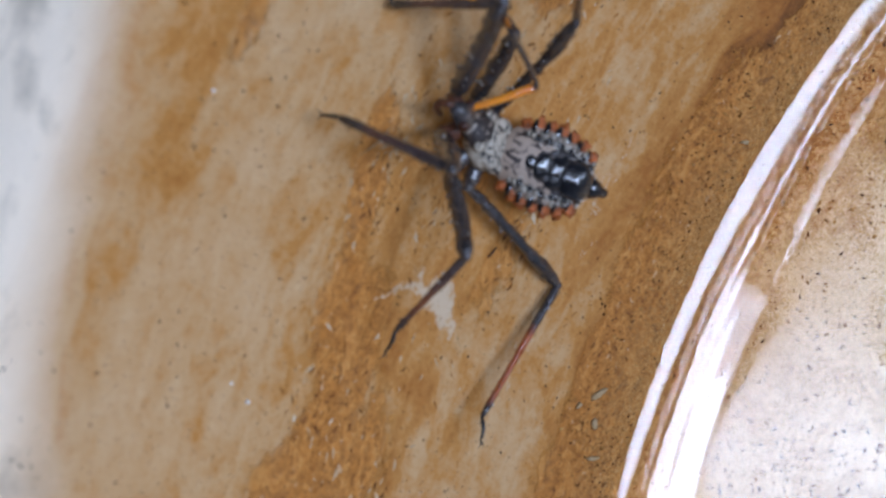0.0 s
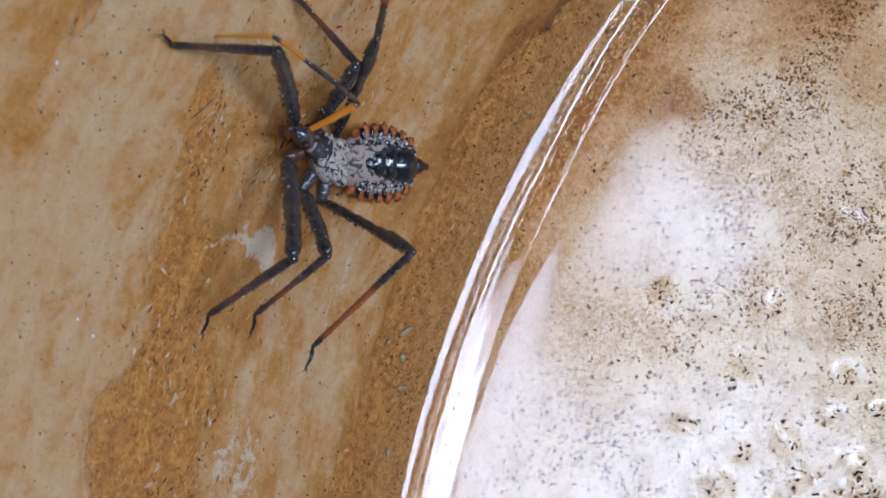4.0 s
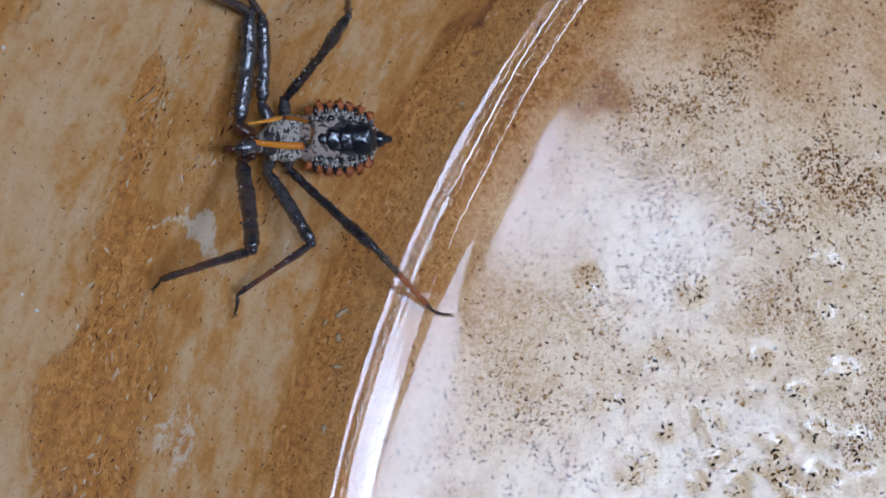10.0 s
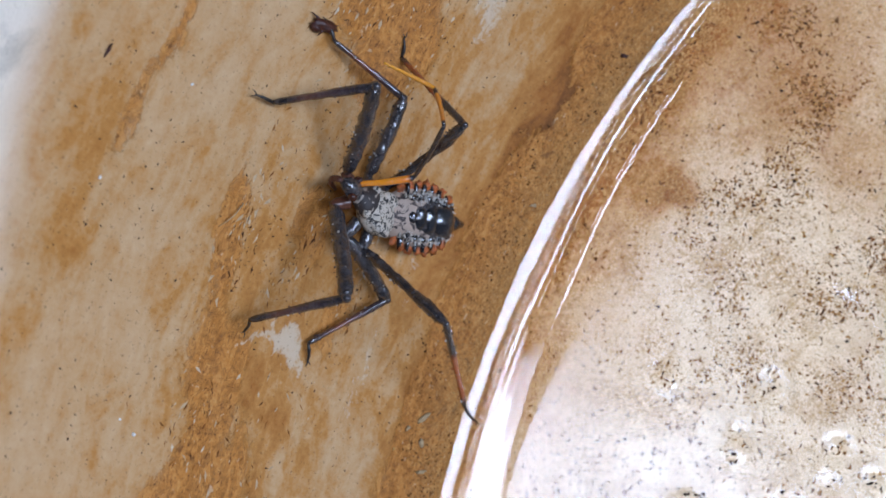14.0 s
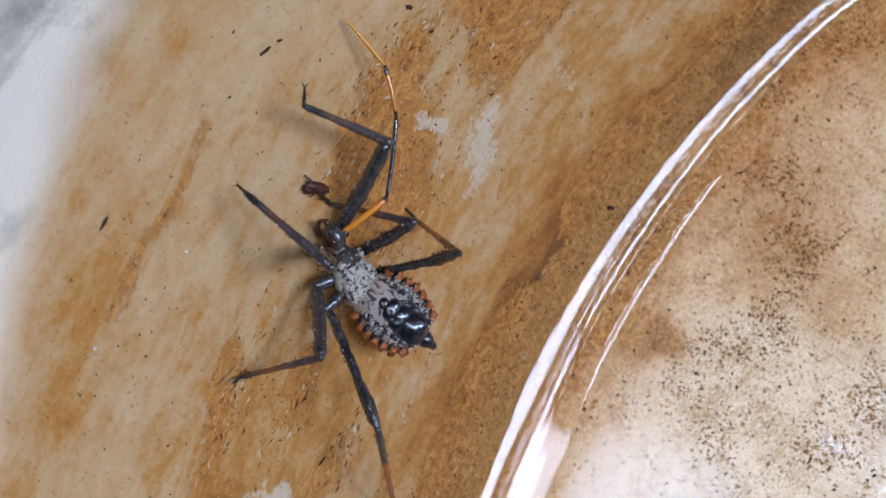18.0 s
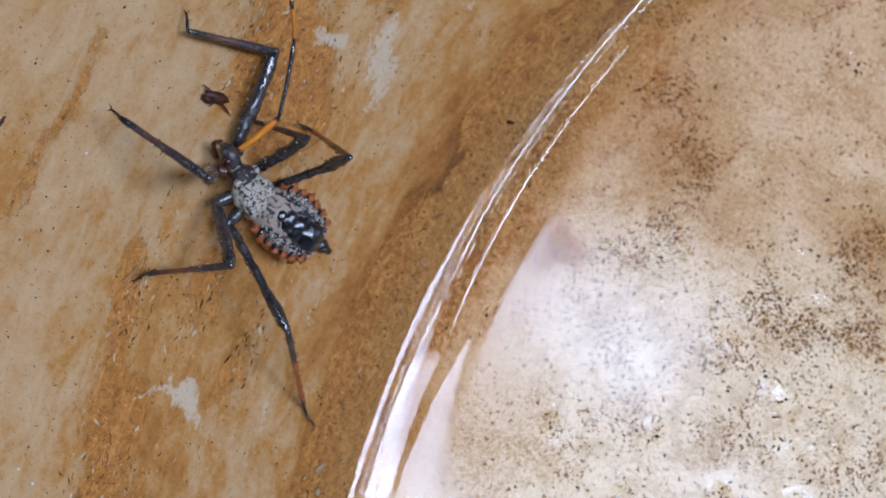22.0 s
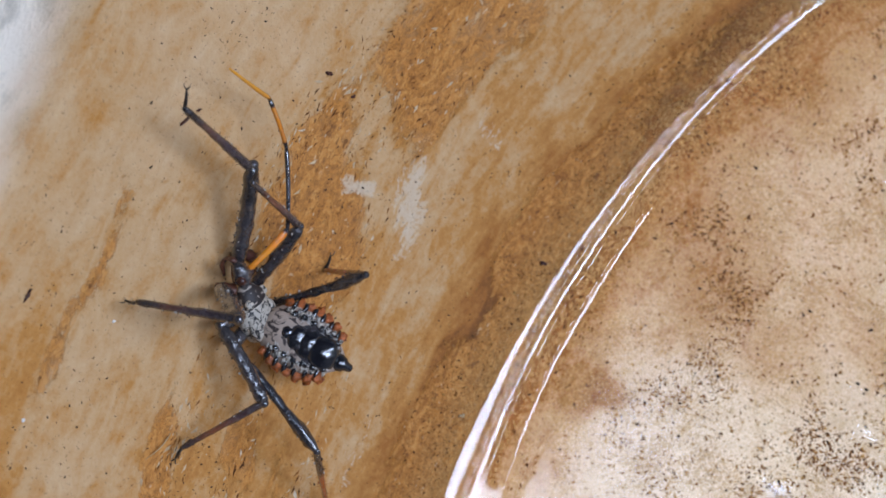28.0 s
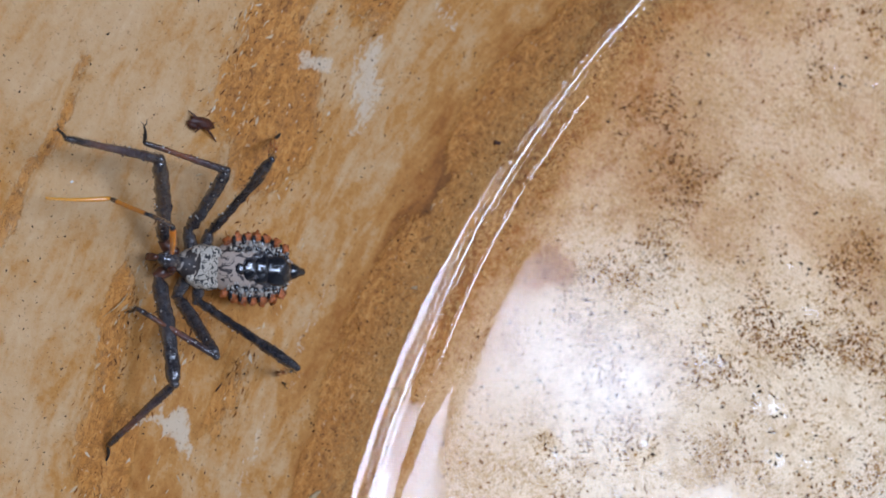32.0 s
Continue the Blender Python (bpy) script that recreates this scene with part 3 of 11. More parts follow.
def limb(length, profile, rough=0.12, seed=0, seg=12, steps=26, bristles=0, sag=0.0, warts=0):
    """A leg piece along x: radii by share of the length, lumpy, with short bristles."""
    rings = []
    for i in range(steps + 1):
        u = i / steps
        for (u0, r0), (u1, r1) in zip(profile, profile[1:]):
            if u0 <= u <= u1:
                f = (u - u0) / max(1e-6, u1 - u0)
                f = f * f * (3 - 2 * f)
                r = r0 + (r1 - r0) * f
                break
        rings.append((u * length, r, r, 0, -sag * math.sin(math.pi * u)))
    bm = loft(rings, seg, rough, seed)
    rnd = random.Random(seed + 11)
    for _ in range(bristles):
        u, a = rnd.random() * 0.94 + 0.03, rnd.random() * 6.283
        x, r = u * length, rings[int(u * steps)][1]
        d = Vector((0.35, math.cos(a), math.sin(a))).normalized()
        side = d.orthogonal().normalized() * 0.022
        base = Vector((x, math.cos(a) * r * 0.95, math.sin(a) * r * 0.95))
        tri = [bm.verts.new((base + side) * MM), bm.verts.new((base - side) * MM), bm.verts.new((base + d.cross(side)) * MM)]
        tip = bm.verts.new((base + d * (0.16 + 0.16 * rnd.random())) * MM)
        for i in range(3):
            bm.faces.new((tri[i], tri[(i + 1) % 3], tip))
    # low round warts over the cuticle
    for _ in range(warts):
        u, a = rnd.random() * 0.86 + 0.07, rnd.random() * 6.283
        x, r, w = u * length, rings[int(u * steps)][1], rnd.uniform(0.05, 0.115)
        d = Vector((0, math.cos(a), math.sin(a)))
        e = d.cross(Vector((1, 0, 0)))
        foot = Vector((x, d.y * r * 0.9, d.z * r * 0.9))
        ring = [bm.verts.new((foot + (Vector((math.cos(q), 0, 0)) + e * math.sin(q)) * w) * MM) for q in (0, 1.05, 2.09, 3.14, 4.19, 5.24)]
        top = [bm.verts.new((foot + d * w * 0.95 + (Vector((math.cos(q), 0, 0)) + e * math.sin(q)) * w * 0.5) * MM) for q in (0, 1.05, 2.09, 3.14, 4.19, 5.24)]
        skin = [bm.faces.new((ring[i], top[i], top[(i + 1) % 6], ring[(i + 1) % 6])) for i in range(6)] + [bm.faces.new(top)]
        if rnd.random() < 0.3:
            for face in skin:
                face.material_index = 1
    return bm


def blob(at, rx, ry, rz, u=14, v=9, rough=0.0, seed=0):
    bm = bmesh.new()
    bmesh.ops.create_uvsphere(bm, u_segments=u, v_segments=v, radius=1)
    for w in bm.verts:
        k = 1 + rough * noise.noise(w.co * 2.1 + Vector((seed * 3.1, 0, 0)))
        w.co = (Vector(at) + Vector((w.co.x * rx, w.co.y * ry, w.co.z * rz)) * k) * MM
    return bm


bug = tagged(new("assassin_bug"), "black long-legged bug with white speckled back and orange-edged belly", "insect")

part("thorax", loft([(-2.0, 0.5, 0.4, 0, 0.0), (-1.6, 1.05, 0.75, 0, 0.1), (-0.8, 1.5, 0.95, 0, 0.2), (0.1, 1.55, 1.0, 0, 0.25), (0.8, 1.3, 0.95, 0, 0.25), (1.2, 0.9, 0.7, 0, 0.2)], 20, 0.12, 1), PALE, bug, "white speckled hind thorax")
part("pronotum", loft([(0.7, 0.7, 0.5, 0, 0.55), (1.0, 1.05, 0.72, 0, 0.5), (1.5, 1.0, 0.75, 0, 0.45), (1.95, 0.72, 0.6, 0, 0.35), (2.3, 0.4, 0.4, 0, 0.3)], 18, 0.16, 2), DUSKY, bug, "dusky marbled front thorax")
for side in (1, -1):
    part("wing_pad", blob((-0.5, 1.05 * side, 0.75), 1.0, 0.5, 0.42, rough=0.2, seed=side + 3), PALE, bug)
for side in (1, -1):
    part("shoulder_knob", blob((1.25, 0.92 * side, 0.8), 0.36, 0.3, 0.3, 14, 9, 0.25, side + 7), PALE, bug, "pale rounded shoulder knob")
head = part("head", loft([(2.0, 0.42, 0.4, 0, 0.3), (2.4, 0.5, 0.48, 0, 0.38), (2.9, 0.72, 0.6, 0, 0.42), (3.3, 0.64, 0.55, 0, 0.42), (3.7, 0.46, 0.44, 0, 0.34), (4.05, 0.2, 0.2, 0, 0.25)], 18, 0.22, 5), LEG_DARK, bug, "dark narrow head")
for side in (1, -1):
    part("eye", blob((2.95, 0.62 * side, 0.62), 0.34, 0.3, 0.34), EYE, head)
    part("antenna_socket", blob((3.55, 0.34 * side, 0.5), 0.2, 0.17, 0.2), LEG_DARK, head)
part("rostrum", loft([(4.0, 0.16, 0.2, 0, 0.2), (4.3, 0.24, 0.26, 0, 0.0), (4.35, 0.24, 0.22, 0.05, -0.4), (3.9, 0.17, 0.2, 0.1, -0.8), (3.1, 0.1, 0.12, 0.15, -0.9)], 10), BEAK, bug, "red-brown curved beak")

# abdomen, along its own x towards the tail
abdomen = part("abdomen", loft([(0.9, 0.8, 0.5, 0, -0.1), (1.5, 1.45, 0.8, 0, 0.0), (2.4, 2.0, 0.95, 0, 0.05), (3.4, 2.2, 1.0, 0, 0.1), (4.4, 2.12, 1.0, 0, 0.12), (5.3, 1.75, 0.9, 0, 0.15), (6.1, 1.15, 0.7, 0, 0.2), (6.7, 0.6, 0.5, 0, 0.25), (7.1, 0.3, 0.3, 0, 0.3)], 28, 0.10, 7), GREY, bug, "beige mottled belly with black plates")
for x, rx, ry, rz in ((2.75, 0.5, 0.55, 0.42), (3.45, 0.7, 0.9, 0.5), (4.3, 0.85, 1.16, 0.56), (5.35, 1.12, 1.24, 0.68)):
    part("dorsal_plate", blob((x, 0, 0.76), rx, ry, rz, 24, 16, 0.14, int(x * 3)), PLATE, abdomen, "glossy black back plate")
part("dark_shield", loft([(2.5, 0.35, 0.2, 0, 0.78), (3.1, 0.95, 0.32, 0, 0.8), (4.0, 1.4, 0.4, 0, 0.78), (5.0, 1.5, 0.42, 0, 0.72), (5.8, 1.2, 0.36, 0, 0.66), (6.4, 0.7, 0.26, 0, 0.58)], 22, 0.22, 13), LEG_DARK, abdomen, "black shield over the hind belly")
_rnd = random.Random(29)
for side in (1, -1):
    bm = bmesh.new()
    for _ in range(90):
        x = _rnd.uniform(2.3, 6.2)
        half = 2.2 * math.sin(math.pi * min(0.98, (x - 0.3) / 6.9)) ** 0.6
        foot = Vector((x, side * half * _rnd.uniform(0.52, 0.78), 0.86 + 0.1 * _rnd.random()))
        d = Vector((_rnd.gauss(0, 0.6), side * _rnd.uniform(-0.6, 0.9), 0.5)).normalized()
        e = d.orthogonal().normalized() * 0.035
        tri = [bm.verts.new((foot + v) * MM) for v in (e, -e, d.cross(e))]
        tip = bm.verts.new((foot + d * _rnd.uniform(0.25, 0.5)) * MM)
        for k in range(3):
            bm.faces.new((tri[k], tri[(k + 1) % 3], tip))
    part("bristle_fringe", bm, BRISTLE, abdomen, "short white bristles beside the black plates")
part("tail_band", loft([(6.2, 0.84, 0.66, 0, 0.34), (6.34, 0.78, 0.62, 0, 0.36)], 18, 0.2, 3), PALE, abdomen, "thin white band before the tail")
part("tail_tip", loft([(6.3, 0.78, 0.6, 0, 0.3), (6.75, 0.58, 0.5, 0, 0.32), (7.0, 0.5, 0.46, 0, 0.34), (7.1, 0.36, 0.36, 0, 0.36), (7.5, 0.26, 0.26, 0, 0.4), (7.6, 0.1, 0.1, 0, 0.42)], 14), PLATE, abdomen, "pointed black tail")
_rnd = random.Random(17)
for side in (1, -1):
    for k in range(7):
        x = 1.9 + 0.68 * k
        half = 2.28 * math.sin(math.pi * min(0.98, (x - 0.3) / 6.9)) ** 0.6
        part("margin_lobe", blob((x, side * half * 0.98, 0.26 + 0.03 * k), 0.30, 0.30 + 0.12 * _rnd.random(), 0.18, 14, 9, 0.9, k + 9 + 5 * side), LOBE, abdomen)
        if k:
            part("margin_bar", blob((x - 0.3, side * half * 0.84, 0.5), 0.17, 0.5, 0.2, 10, 7, 0.5, k + 4 * side), PLATE, abdomen)
            part("side_knob", blob((x - 0.05, side * (half * 0.60 + 0.06 * _rnd.random()), 0.86), 0.27, 0.24, 0.24, 10, 7, 0.5, k + 31 * side), PLATE, abdomen)
            part("bristle_tuft", blob((x - 0.28, side * half * 0.66, 0.86), 0.13, 0.22, 0.17, 8, 6, 0.9, k + 2), PALE, abdomen)
        part("bristle_tuft", blob((x + 0.12, side * half * 0.76, 0.72), 0.11, 0.2, 0.14, 8, 6, 0.9, k + 22), PALE, abdomen)

HIPS = {'RF': (2.8, -1.14, -0.78), 'RM': (0.65, -2.29, -0.9), 'RH': (-0.98, -2.35, -0.55), 'LF': (2.8, 1.14, -0.78), 'LM': (0.65, 2.29, -0.9), 'LH': (-0.98, 2.35, -0.55)}
SIZES = {'F': (7.6, 7.0), 'M': (5.8, 6.2), 'H': (8.8, 8.8)}
LEG = {}
for leg_name, (hx, hy, hz) in HIPS.items():
    fl, tl = SIZES[leg_name[1]]
    fore, hind = leg_name[1] == "F", leg_name[1] == "H"
    seed = 20 + len(LEG) * 3
    side = 1 if hy > 0 else -1
    root = Vector((hx * 0.72 + (0.1 if fore else 0), hy * 0.45, hz * 0.5))
    span = Vector((hx, hy, hz)) - root
    bm = limb(span.length + 0.25, [(0, 0.5), (0.5, 0.46), (1, 0.3)], 0.1, seed)
    bmesh.ops.transform(bm, matrix=Matrix.Translation(root * MM) @ span.to_track_quat("X", "Z").to_matrix().to_4x4(), verts=bm.verts)
    part("coxa", bm, BEAK if fore else LEG_DARK, bug)
    thick = 0.50 if fore else 0.36 if hind else 0.42
    if hind:
        prof = [(0, 0.24), (0.1, thick * 0.85), (0.55, thick * 0.85), (0.8, thick * 1.15), (0.9, thick * 1.05), (0.96, thick * 0.8), (1, 0.2)]
    else:
        prof = [(0, 0.24), (0.1, thick), (0.45, thick * 1.08), (0.8, thick), (0.9, thick * 1.05), (0.97, thick * 0.85), (1, 0.2)]
    femur = part("femur", limb(fl, prof, 0.34 if hind else 0.26, seed, 14, 40, 46, -0.12, 46), LEG_GLOSS if hind else LEG_DARK, bug)
    femur.data.materials.append(WAX)
    part("knee_bead", blob((fl, 0, 0), thick * 0.72, thick * 0.72, thick * 0.72, 10, 7), LEG_DARK, femur)
    tk = 0.29 if fore else 0.23
    prof = [(0, tk * 0.9), (0.06, tk * 1.15), (0.25, tk * 1.1), (0.7, tk * 0.8), (0.93, tk * 0.85), (1, tk * 0.6)]
    tibia = part("tibia", limb(tl, prof, 0.2, seed + 1, 10, 30, 44, 0, 14), TIBIA_FORE if fore else TIBIA_HIND if hind else TIBIA_MID, bug)
    tibia.data.materials.append(WAX)
    bm = limb(1.4, [(0, 0.1), (0.3, 0.13), (0.6, 0.1), (0.8, 0.085), (1, 0.03)], 0.15, seed + 2, 8, 14, 6, -0.14)
    tarsus = part("tarsus", bm, TARSUS, bug)
    for cs in (1, -1):
        claw = limb(0.5, [(0, 0.05), (0.6, 0.035), (1, 0.01)], 0, seed, 6, 6, 0, -0.12)
        bmesh.ops.transform(claw, matrix=Matrix.Translation(Vector((1.28, 0, 0)) * MM) @ Matrix.Rotation(0.5 * cs, 4, "Z"), verts=claw.verts)
        part("claw", claw, TARSUS, tarsus)
    LEG[leg_name] = (femur, tibia, tarsus)

ANT = []
for length, r0, r1, mat, lbl in ((3.9, 0.20, 0.25, ORANGE_HORN, "thick orange first feeler joint with black end"), (5.4, 0.15, 0.17, LEG_DARK, "thin black feeler joint"), (3.4, 0.15, 0.16, ORANGE_BAND, "thin orange feeler joint"), (4.0, 0.16, 0.10, ORANGE_THIN, "thread-like orange feeler tip")):
    ANT.append(part("antenna_joint", limb(length, [(0, r0 * 0.8), (0.1, r0), (0.9, r1), (1, r1 * 0.7)], 0.05, 70 + len(ANT), 10, 16, 0, -0.1), mat, bug, lbl))


# ---- small things on the basin and the water ----
def island_material(name, stops, rough=0.7):
    m, nt, sh = material(name)
    g = nt.nodes.new("ShaderNodeNewGeometry")
    c = ramp(nt, g.outputs["Random Per Island"], stops)
    n = noise_tex(nt, coords(nt), 5000.0, 2)
    c = mix(nt, ramp(nt, n, [(0.35, (0.25, 0.25, 0.25)), (0.6, (0, 0, 0))]), c, (0.05, 0.03, 0.015))
    nt.links.new(c, sh.inputs["Base Color"])
    sh.inputs["Roughness"].default_value = rough
    sh.inputs["Specular IOR Level"].default_value = 0.08
    return m


SILT = island_material("brown_silt", [(0.0, (0.58, 0.32, 0.10)), (0.4, (0.34, 0.145, 0.035)), (0.75, (0.25, 0.10, 0.027)), (0.95, (0.11, 0.045, 0.015)), (1.0, (0.015, 0.011, 0.009))])
CRUST = island_material("rusty_crust", [(0.0, (0.50, 0.30, 0.10)), (0.12, (0.34, 0.16, 0.04)), (0.5, (0.24, 0.10, 0.022)), (0.85, (0.15, 0.06, 0.015)), (1.0, (0.03, 0.015, 0.01))])
BLACK = island_material("black_grit", [(0.0, (0.02, 0.017, 0.015)), (0.8, (0.05, 0.03, 0.02)), (1.0, (0.12, 0.06, 0.03))])
STRAW = simple("pale_straw", (0.46, 0.32, 0.16), 0.6, 0.3, 3000.0, 0.00005)
HUSK = simple("dry_husk", (0.07, 0.018, 0.01), 0.4, 0.5, 2500.0, 0.00005)
SMEAR = simple("grey_brown_smear", (0.17, 0.13, 0.11), 0.8, 0.6, 1500.0)
SHINY = simple("white_grain", (0.85, 0.83, 0.78), 0.15, 0.1, 3000.0)


def shard(verts, faces, p, m, length, width, thick, bend, turn):
    """One bent crumb of six corners and eight faces lying on the surface."""
    c, s = math.cos(turn), math.sin(turn)
    k = len(verts)
    for x, y, z in ((-0.5, 0, 0.2), (-0.1, 0.5, 0), (-0.1, -0.5, 0), (0.1, 0.1, 1), (0.5, bend, 0.25), (0.1, bend * 0.5 - 0.4, 0.1)):
        u, v = x * length, y * width + bend * length * (x * x - 0.1)
        q = m @ Vector((u * c - v * s, u * s + v * c, z * thick))
        verts.append(tuple(p + q * MM))
    for f in ((0, 2, 3), (0, 3, 1), (1, 3, 4), (4, 3, 5), (5, 3, 2), (0, 1, 2), (1, 4, 5), (1, 5, 2)):
        faces.append(tuple(k + i for i in f))


def scatter(name, count, mat, label, category, spot, size, lift=0.02, seed=1, grain=None, slim=(0.25, 0.7), high=(0.15, 0.4)):
    """Crumbs without number, joined; spot(rnd) gives a place or nothing."""
    rnd = random.Random(seed)
    verts, faces, made, tries = [], [], 0, 0
    while made < count and tries < count * 12:
        tries += 1
        at = spot(rnd)
        if at is None:
            continue
        p, m = on_wall(*at, lift)
        length = size[0] + (size[1] - size[0]) * rnd.random() ** 2.2
        shard(verts, faces, p, m, length, length * rnd.uniform(*slim), length * rnd.uniform(*high), rnd.uniform(-0.9, 0.9) * (1 if grain is None else 0.5), rnd.uniform(0, 6.283) if grain is None else rnd.gauss(grain, 0.4))
        made += 1
    return tagged(new(name, mesh_from(name, verts, faces, mat, False)), label, category, "", "stuff")


def silt_spot(rnd):
    rho, s = -rnd.uniform(0.5, 52), rnd.uniform(-62, 40)
    n = noise.fractal(Vector((rho * 0.16, s * 0.13, 4.4)), 0.8, 2.0, 4)
    n2 = noise.noise(Vector((rho * 0.9, s * 0.8, 1.4)))
    up = smooth_step(10, -34, s)
    chance = 0.05 + 1.2 * (0.25 + 0.85 * up) * max(0, n + 0.15 * n2) + 0.1 * max(0, n2)
    return (rho, s) if rnd.random() < chance else None


def crust_spot(rnd):
    rho, s = rnd.gauss(1.6, 1.5), rnd.uniform(-52, 42)
    if rho < -0.3 or noise.noise(Vector((rho * 0.5, s * 0.35, 7.7))) < rnd.uniform(-0.6, 0.5) + 0.12 * max(0, rho - 2):
        return None
    return rho, s


def speck_spot(rnd):
    rho, s = rnd.uniform(4, 29), rnd.uniform(-45, 34)
    n = noise.fractal(Vector((rho * 0.22, s * 0.12, 2.9)), 0.9, 2.0, 3)
    return (rho, s) if rnd.random() < 0.2 + 1.1 * max(0, n) else None


scatter("silt", 34000, SILT, "brown and black silt crumbs lying under the water", "silt", silt_spot, (0.13, 0.42), 0.01, 3)
scatter("fine_silt", 5500, SILT, "fine dark silt lying under the water", "silt", silt_spot, (0.05, 0.16), 0.01, 8)
scatter("silt_grit", 150, BLACK, "black grit lying under the water", "grit", lambda r: (-r.uniform(2, 50), r.uniform(-60, 38)), (0.14, 0.42), 0.01, 12)
scatter("shore_crust", 4200, CRUST, "rusty crumbs crusted along the water's edge", "crust", crust_spot, (0.07, 0.28), 0.0, 4)
scatter("wall_grit", 2300, BLACK, "black grit stuck to the stained basin wall", "grit", speck_spot, (0.07, 0.26), 0.0, 5)
scatter("rim_grit", 34, BLACK, "dark dirt smudges on the white rim", "dirt", lambda r: (r.uniform(22, 29), r.uniform(-40, 30)), (0.1, 0.34), 0.0, 6)


def flake_spot(rnd):
    """Where the rusty deposit is breaking up."""
    r, a, wr, ws, tilt, power = rnd.choice(ORANGES[:13])
    rho, s = rnd.gauss(r, wr * 0.7), rnd.gauss(a, ws * 0.8)
    n = noise.noise(Vector((rho * 0.5, s * 0.2, 6.1)))
    return (rho, s) if 8 < rho < 21 and n > rnd.uniform(-0.35, 0.35) else None


CREAM = island_material("cream_flake", [(0.0, (0.58, 0.43, 0.26)), (0.6, (0.52, 0.36, 0.20)), (1.0, (0.62, 0.51, 0.36))])
SLIVER = island_material("rust_sliver", [(0.0, (0.34, 0.13, 0.025)), (0.6, (0.20, 0.07, 0.016)), (1.0, (0.07, 0.025, 0.01))])
scatter("cream_flakes", 420, CREAM, "small cream flakes lifting off the stained basin wall", "flakes", flake_spot, (0.18, 0.85), 0.0, 21, math.pi / 2, (0.15, 0.4), (0.03, 0.08))
scatter("rust_slivers", 1500, SLIVER, "thin dark rust slivers along the stained basin wall", "rust", flake_spot, (0.14, 0.7), 0.0, 22, math.pi / 2, (0.08, 0.26), (0.04, 0.1))


def floating_dust():
    verts, faces, rnd = [], [], random.Random(9)
    for d, s, rad, deep in DIMPLES:
        th = TH0 + s * MM / R0
        r = R0 - d * MM
        p = Vector((r * math.cos(th), r * math.sin(th), LEVEL + deep * MM * 0.6))
        for _ in range(rnd.choice((1, 1, 2, 3))):
            off = Vector((rnd.gauss(0, 0.25), rnd.gauss(0, 0.25), 0)) * MM
            size = rnd.uniform(0.14, 0.45)
            shard(verts, faces, p + off, Matrix.Identity(3), size, size * 0.6, size * 0.4, rnd.uniform(-0.8, 0.8), rnd.uniform(0, 6.28))
    tagged(new("floating_dust", mesh_from("floating_dust", verts, faces, BLACK, False)), "dark dust specks floating on the water", "dust", "", "stuff")


floating_dust()


def rest(ob, rho, s, turn=0.0, lift=0.0):
    p, m = on_wall(rho, s, lift)
    ob.matrix_world = Matrix.Translation(p) @ m.to_4x4() @ Matrix.Rotation(turn, 4, "Z")
    return ob


def crumb(name, mat, rho, s, rx, ry, rz, turn, label, category, seed, group=""):
    ob = part(name, blob((0, 0, rz * 0.55), rx, ry, rz, 12, 8, 0.9, seed), mat, None)
    return tagged(rest(ob, rho, s, turn), label, category, group)


# a dead insect's husk with two stiff legs
husk = tagged(rest(new("insect_husk"), 18.7, -11.1, 0.3), "dry red-brown insect husk with stiff legs stuck to the wall", "husk")
part("shell", blob((0, 0, 0.35), 1.0, 0.4, 0.36, 14, 9, 0.45, 3), HUSK, husk)
part("shell_end", blob((0.55, 0.25, 0.3), 0.45, 0.3, 0.28, 12, 8, 0.35, 5), HUSK, husk)
for a, length in ((2.6, 1.9), (-2.9, 1.2), (-0.5, 1.3), (1.2, 0.8)):
    bm = limb(length, [(0, 0.12), (0.5, 0.09), (1, 0.03)], 0.2, int(a * 9), 6, 8, 0, -0.2)
    bmesh.ops.transform(bm, matrix=Matrix.Translation(Vector((0, 0, 0.3)) * MM) @ Matrix.Rotation(a, 4, "Z") @ Matrix.Rotation(0.1, 4, "Y"), verts=bm.verts)
    part("stiff_leg", bm, HUSK, husk)

for k, (rho, s, rx, ry, turn) in enumerate(((2.5, 7.6, 0.85, 0.28, 0.9), (2.2, 9.3, 0.5, 0.3, 2.1), (1.7, 11.2, 0.6, 0.22, 0.3), (3.4, 8.6, 0.35, 0.2, 1.2), (1.4, 15.5, 0.5, 0.25, 1.7), (1.0, -9.0, 0.4, 0.2, 0.6))):
    crumb("straw_bit", STRAW, rho, s, rx * 0.62, ry * 0.6, 0.11, turn, "pale straw-coloured scrap lying at the water's edge", "straw", 30 + k, "straw scraps at the water's edge")
GRAINS = [(19.8, 12.9, 0.15), (25.5, 1.5, 0.13), (20.7, 12.3, 0.09), (23.3, -4.6, 0.11)]
FLECKS = [(19.8, -22.3, 0.3, 0.14, 0.5), (17.9, -22.3, 0.2, 0.1, 1), (24.8, -15.1, 0.45, 0.09, 1.2), (24.5, -16.0, 0.2, 0.08, 1), (27.5, -3.9, 0.42, 0.1, 1.5), (1.0, -21.7, 0.3, 0.15, 0.4), (11.0, 2.7, 0.4, 0.04, 1.2)]
for k, (rho, s, r) in enumerate(GRAINS):
    crumb("sand_grain", SHINY, rho, s, r, r * 0.8, r * 0.7, k * 1.3, "shiny white sand grain stuck to the wall", "grain", 50 + k, "sand grains on the wall")
for k, (rho, s, rx, ry, turn) in enumerate(FLECKS):
    crumb("dirt_fleck", HUSK, rho, s, rx, ry, 0.12, turn, "dark brown dirt fleck on the stained wall", "dirt fleck", 60 + k, "dirt flecks on the wall")
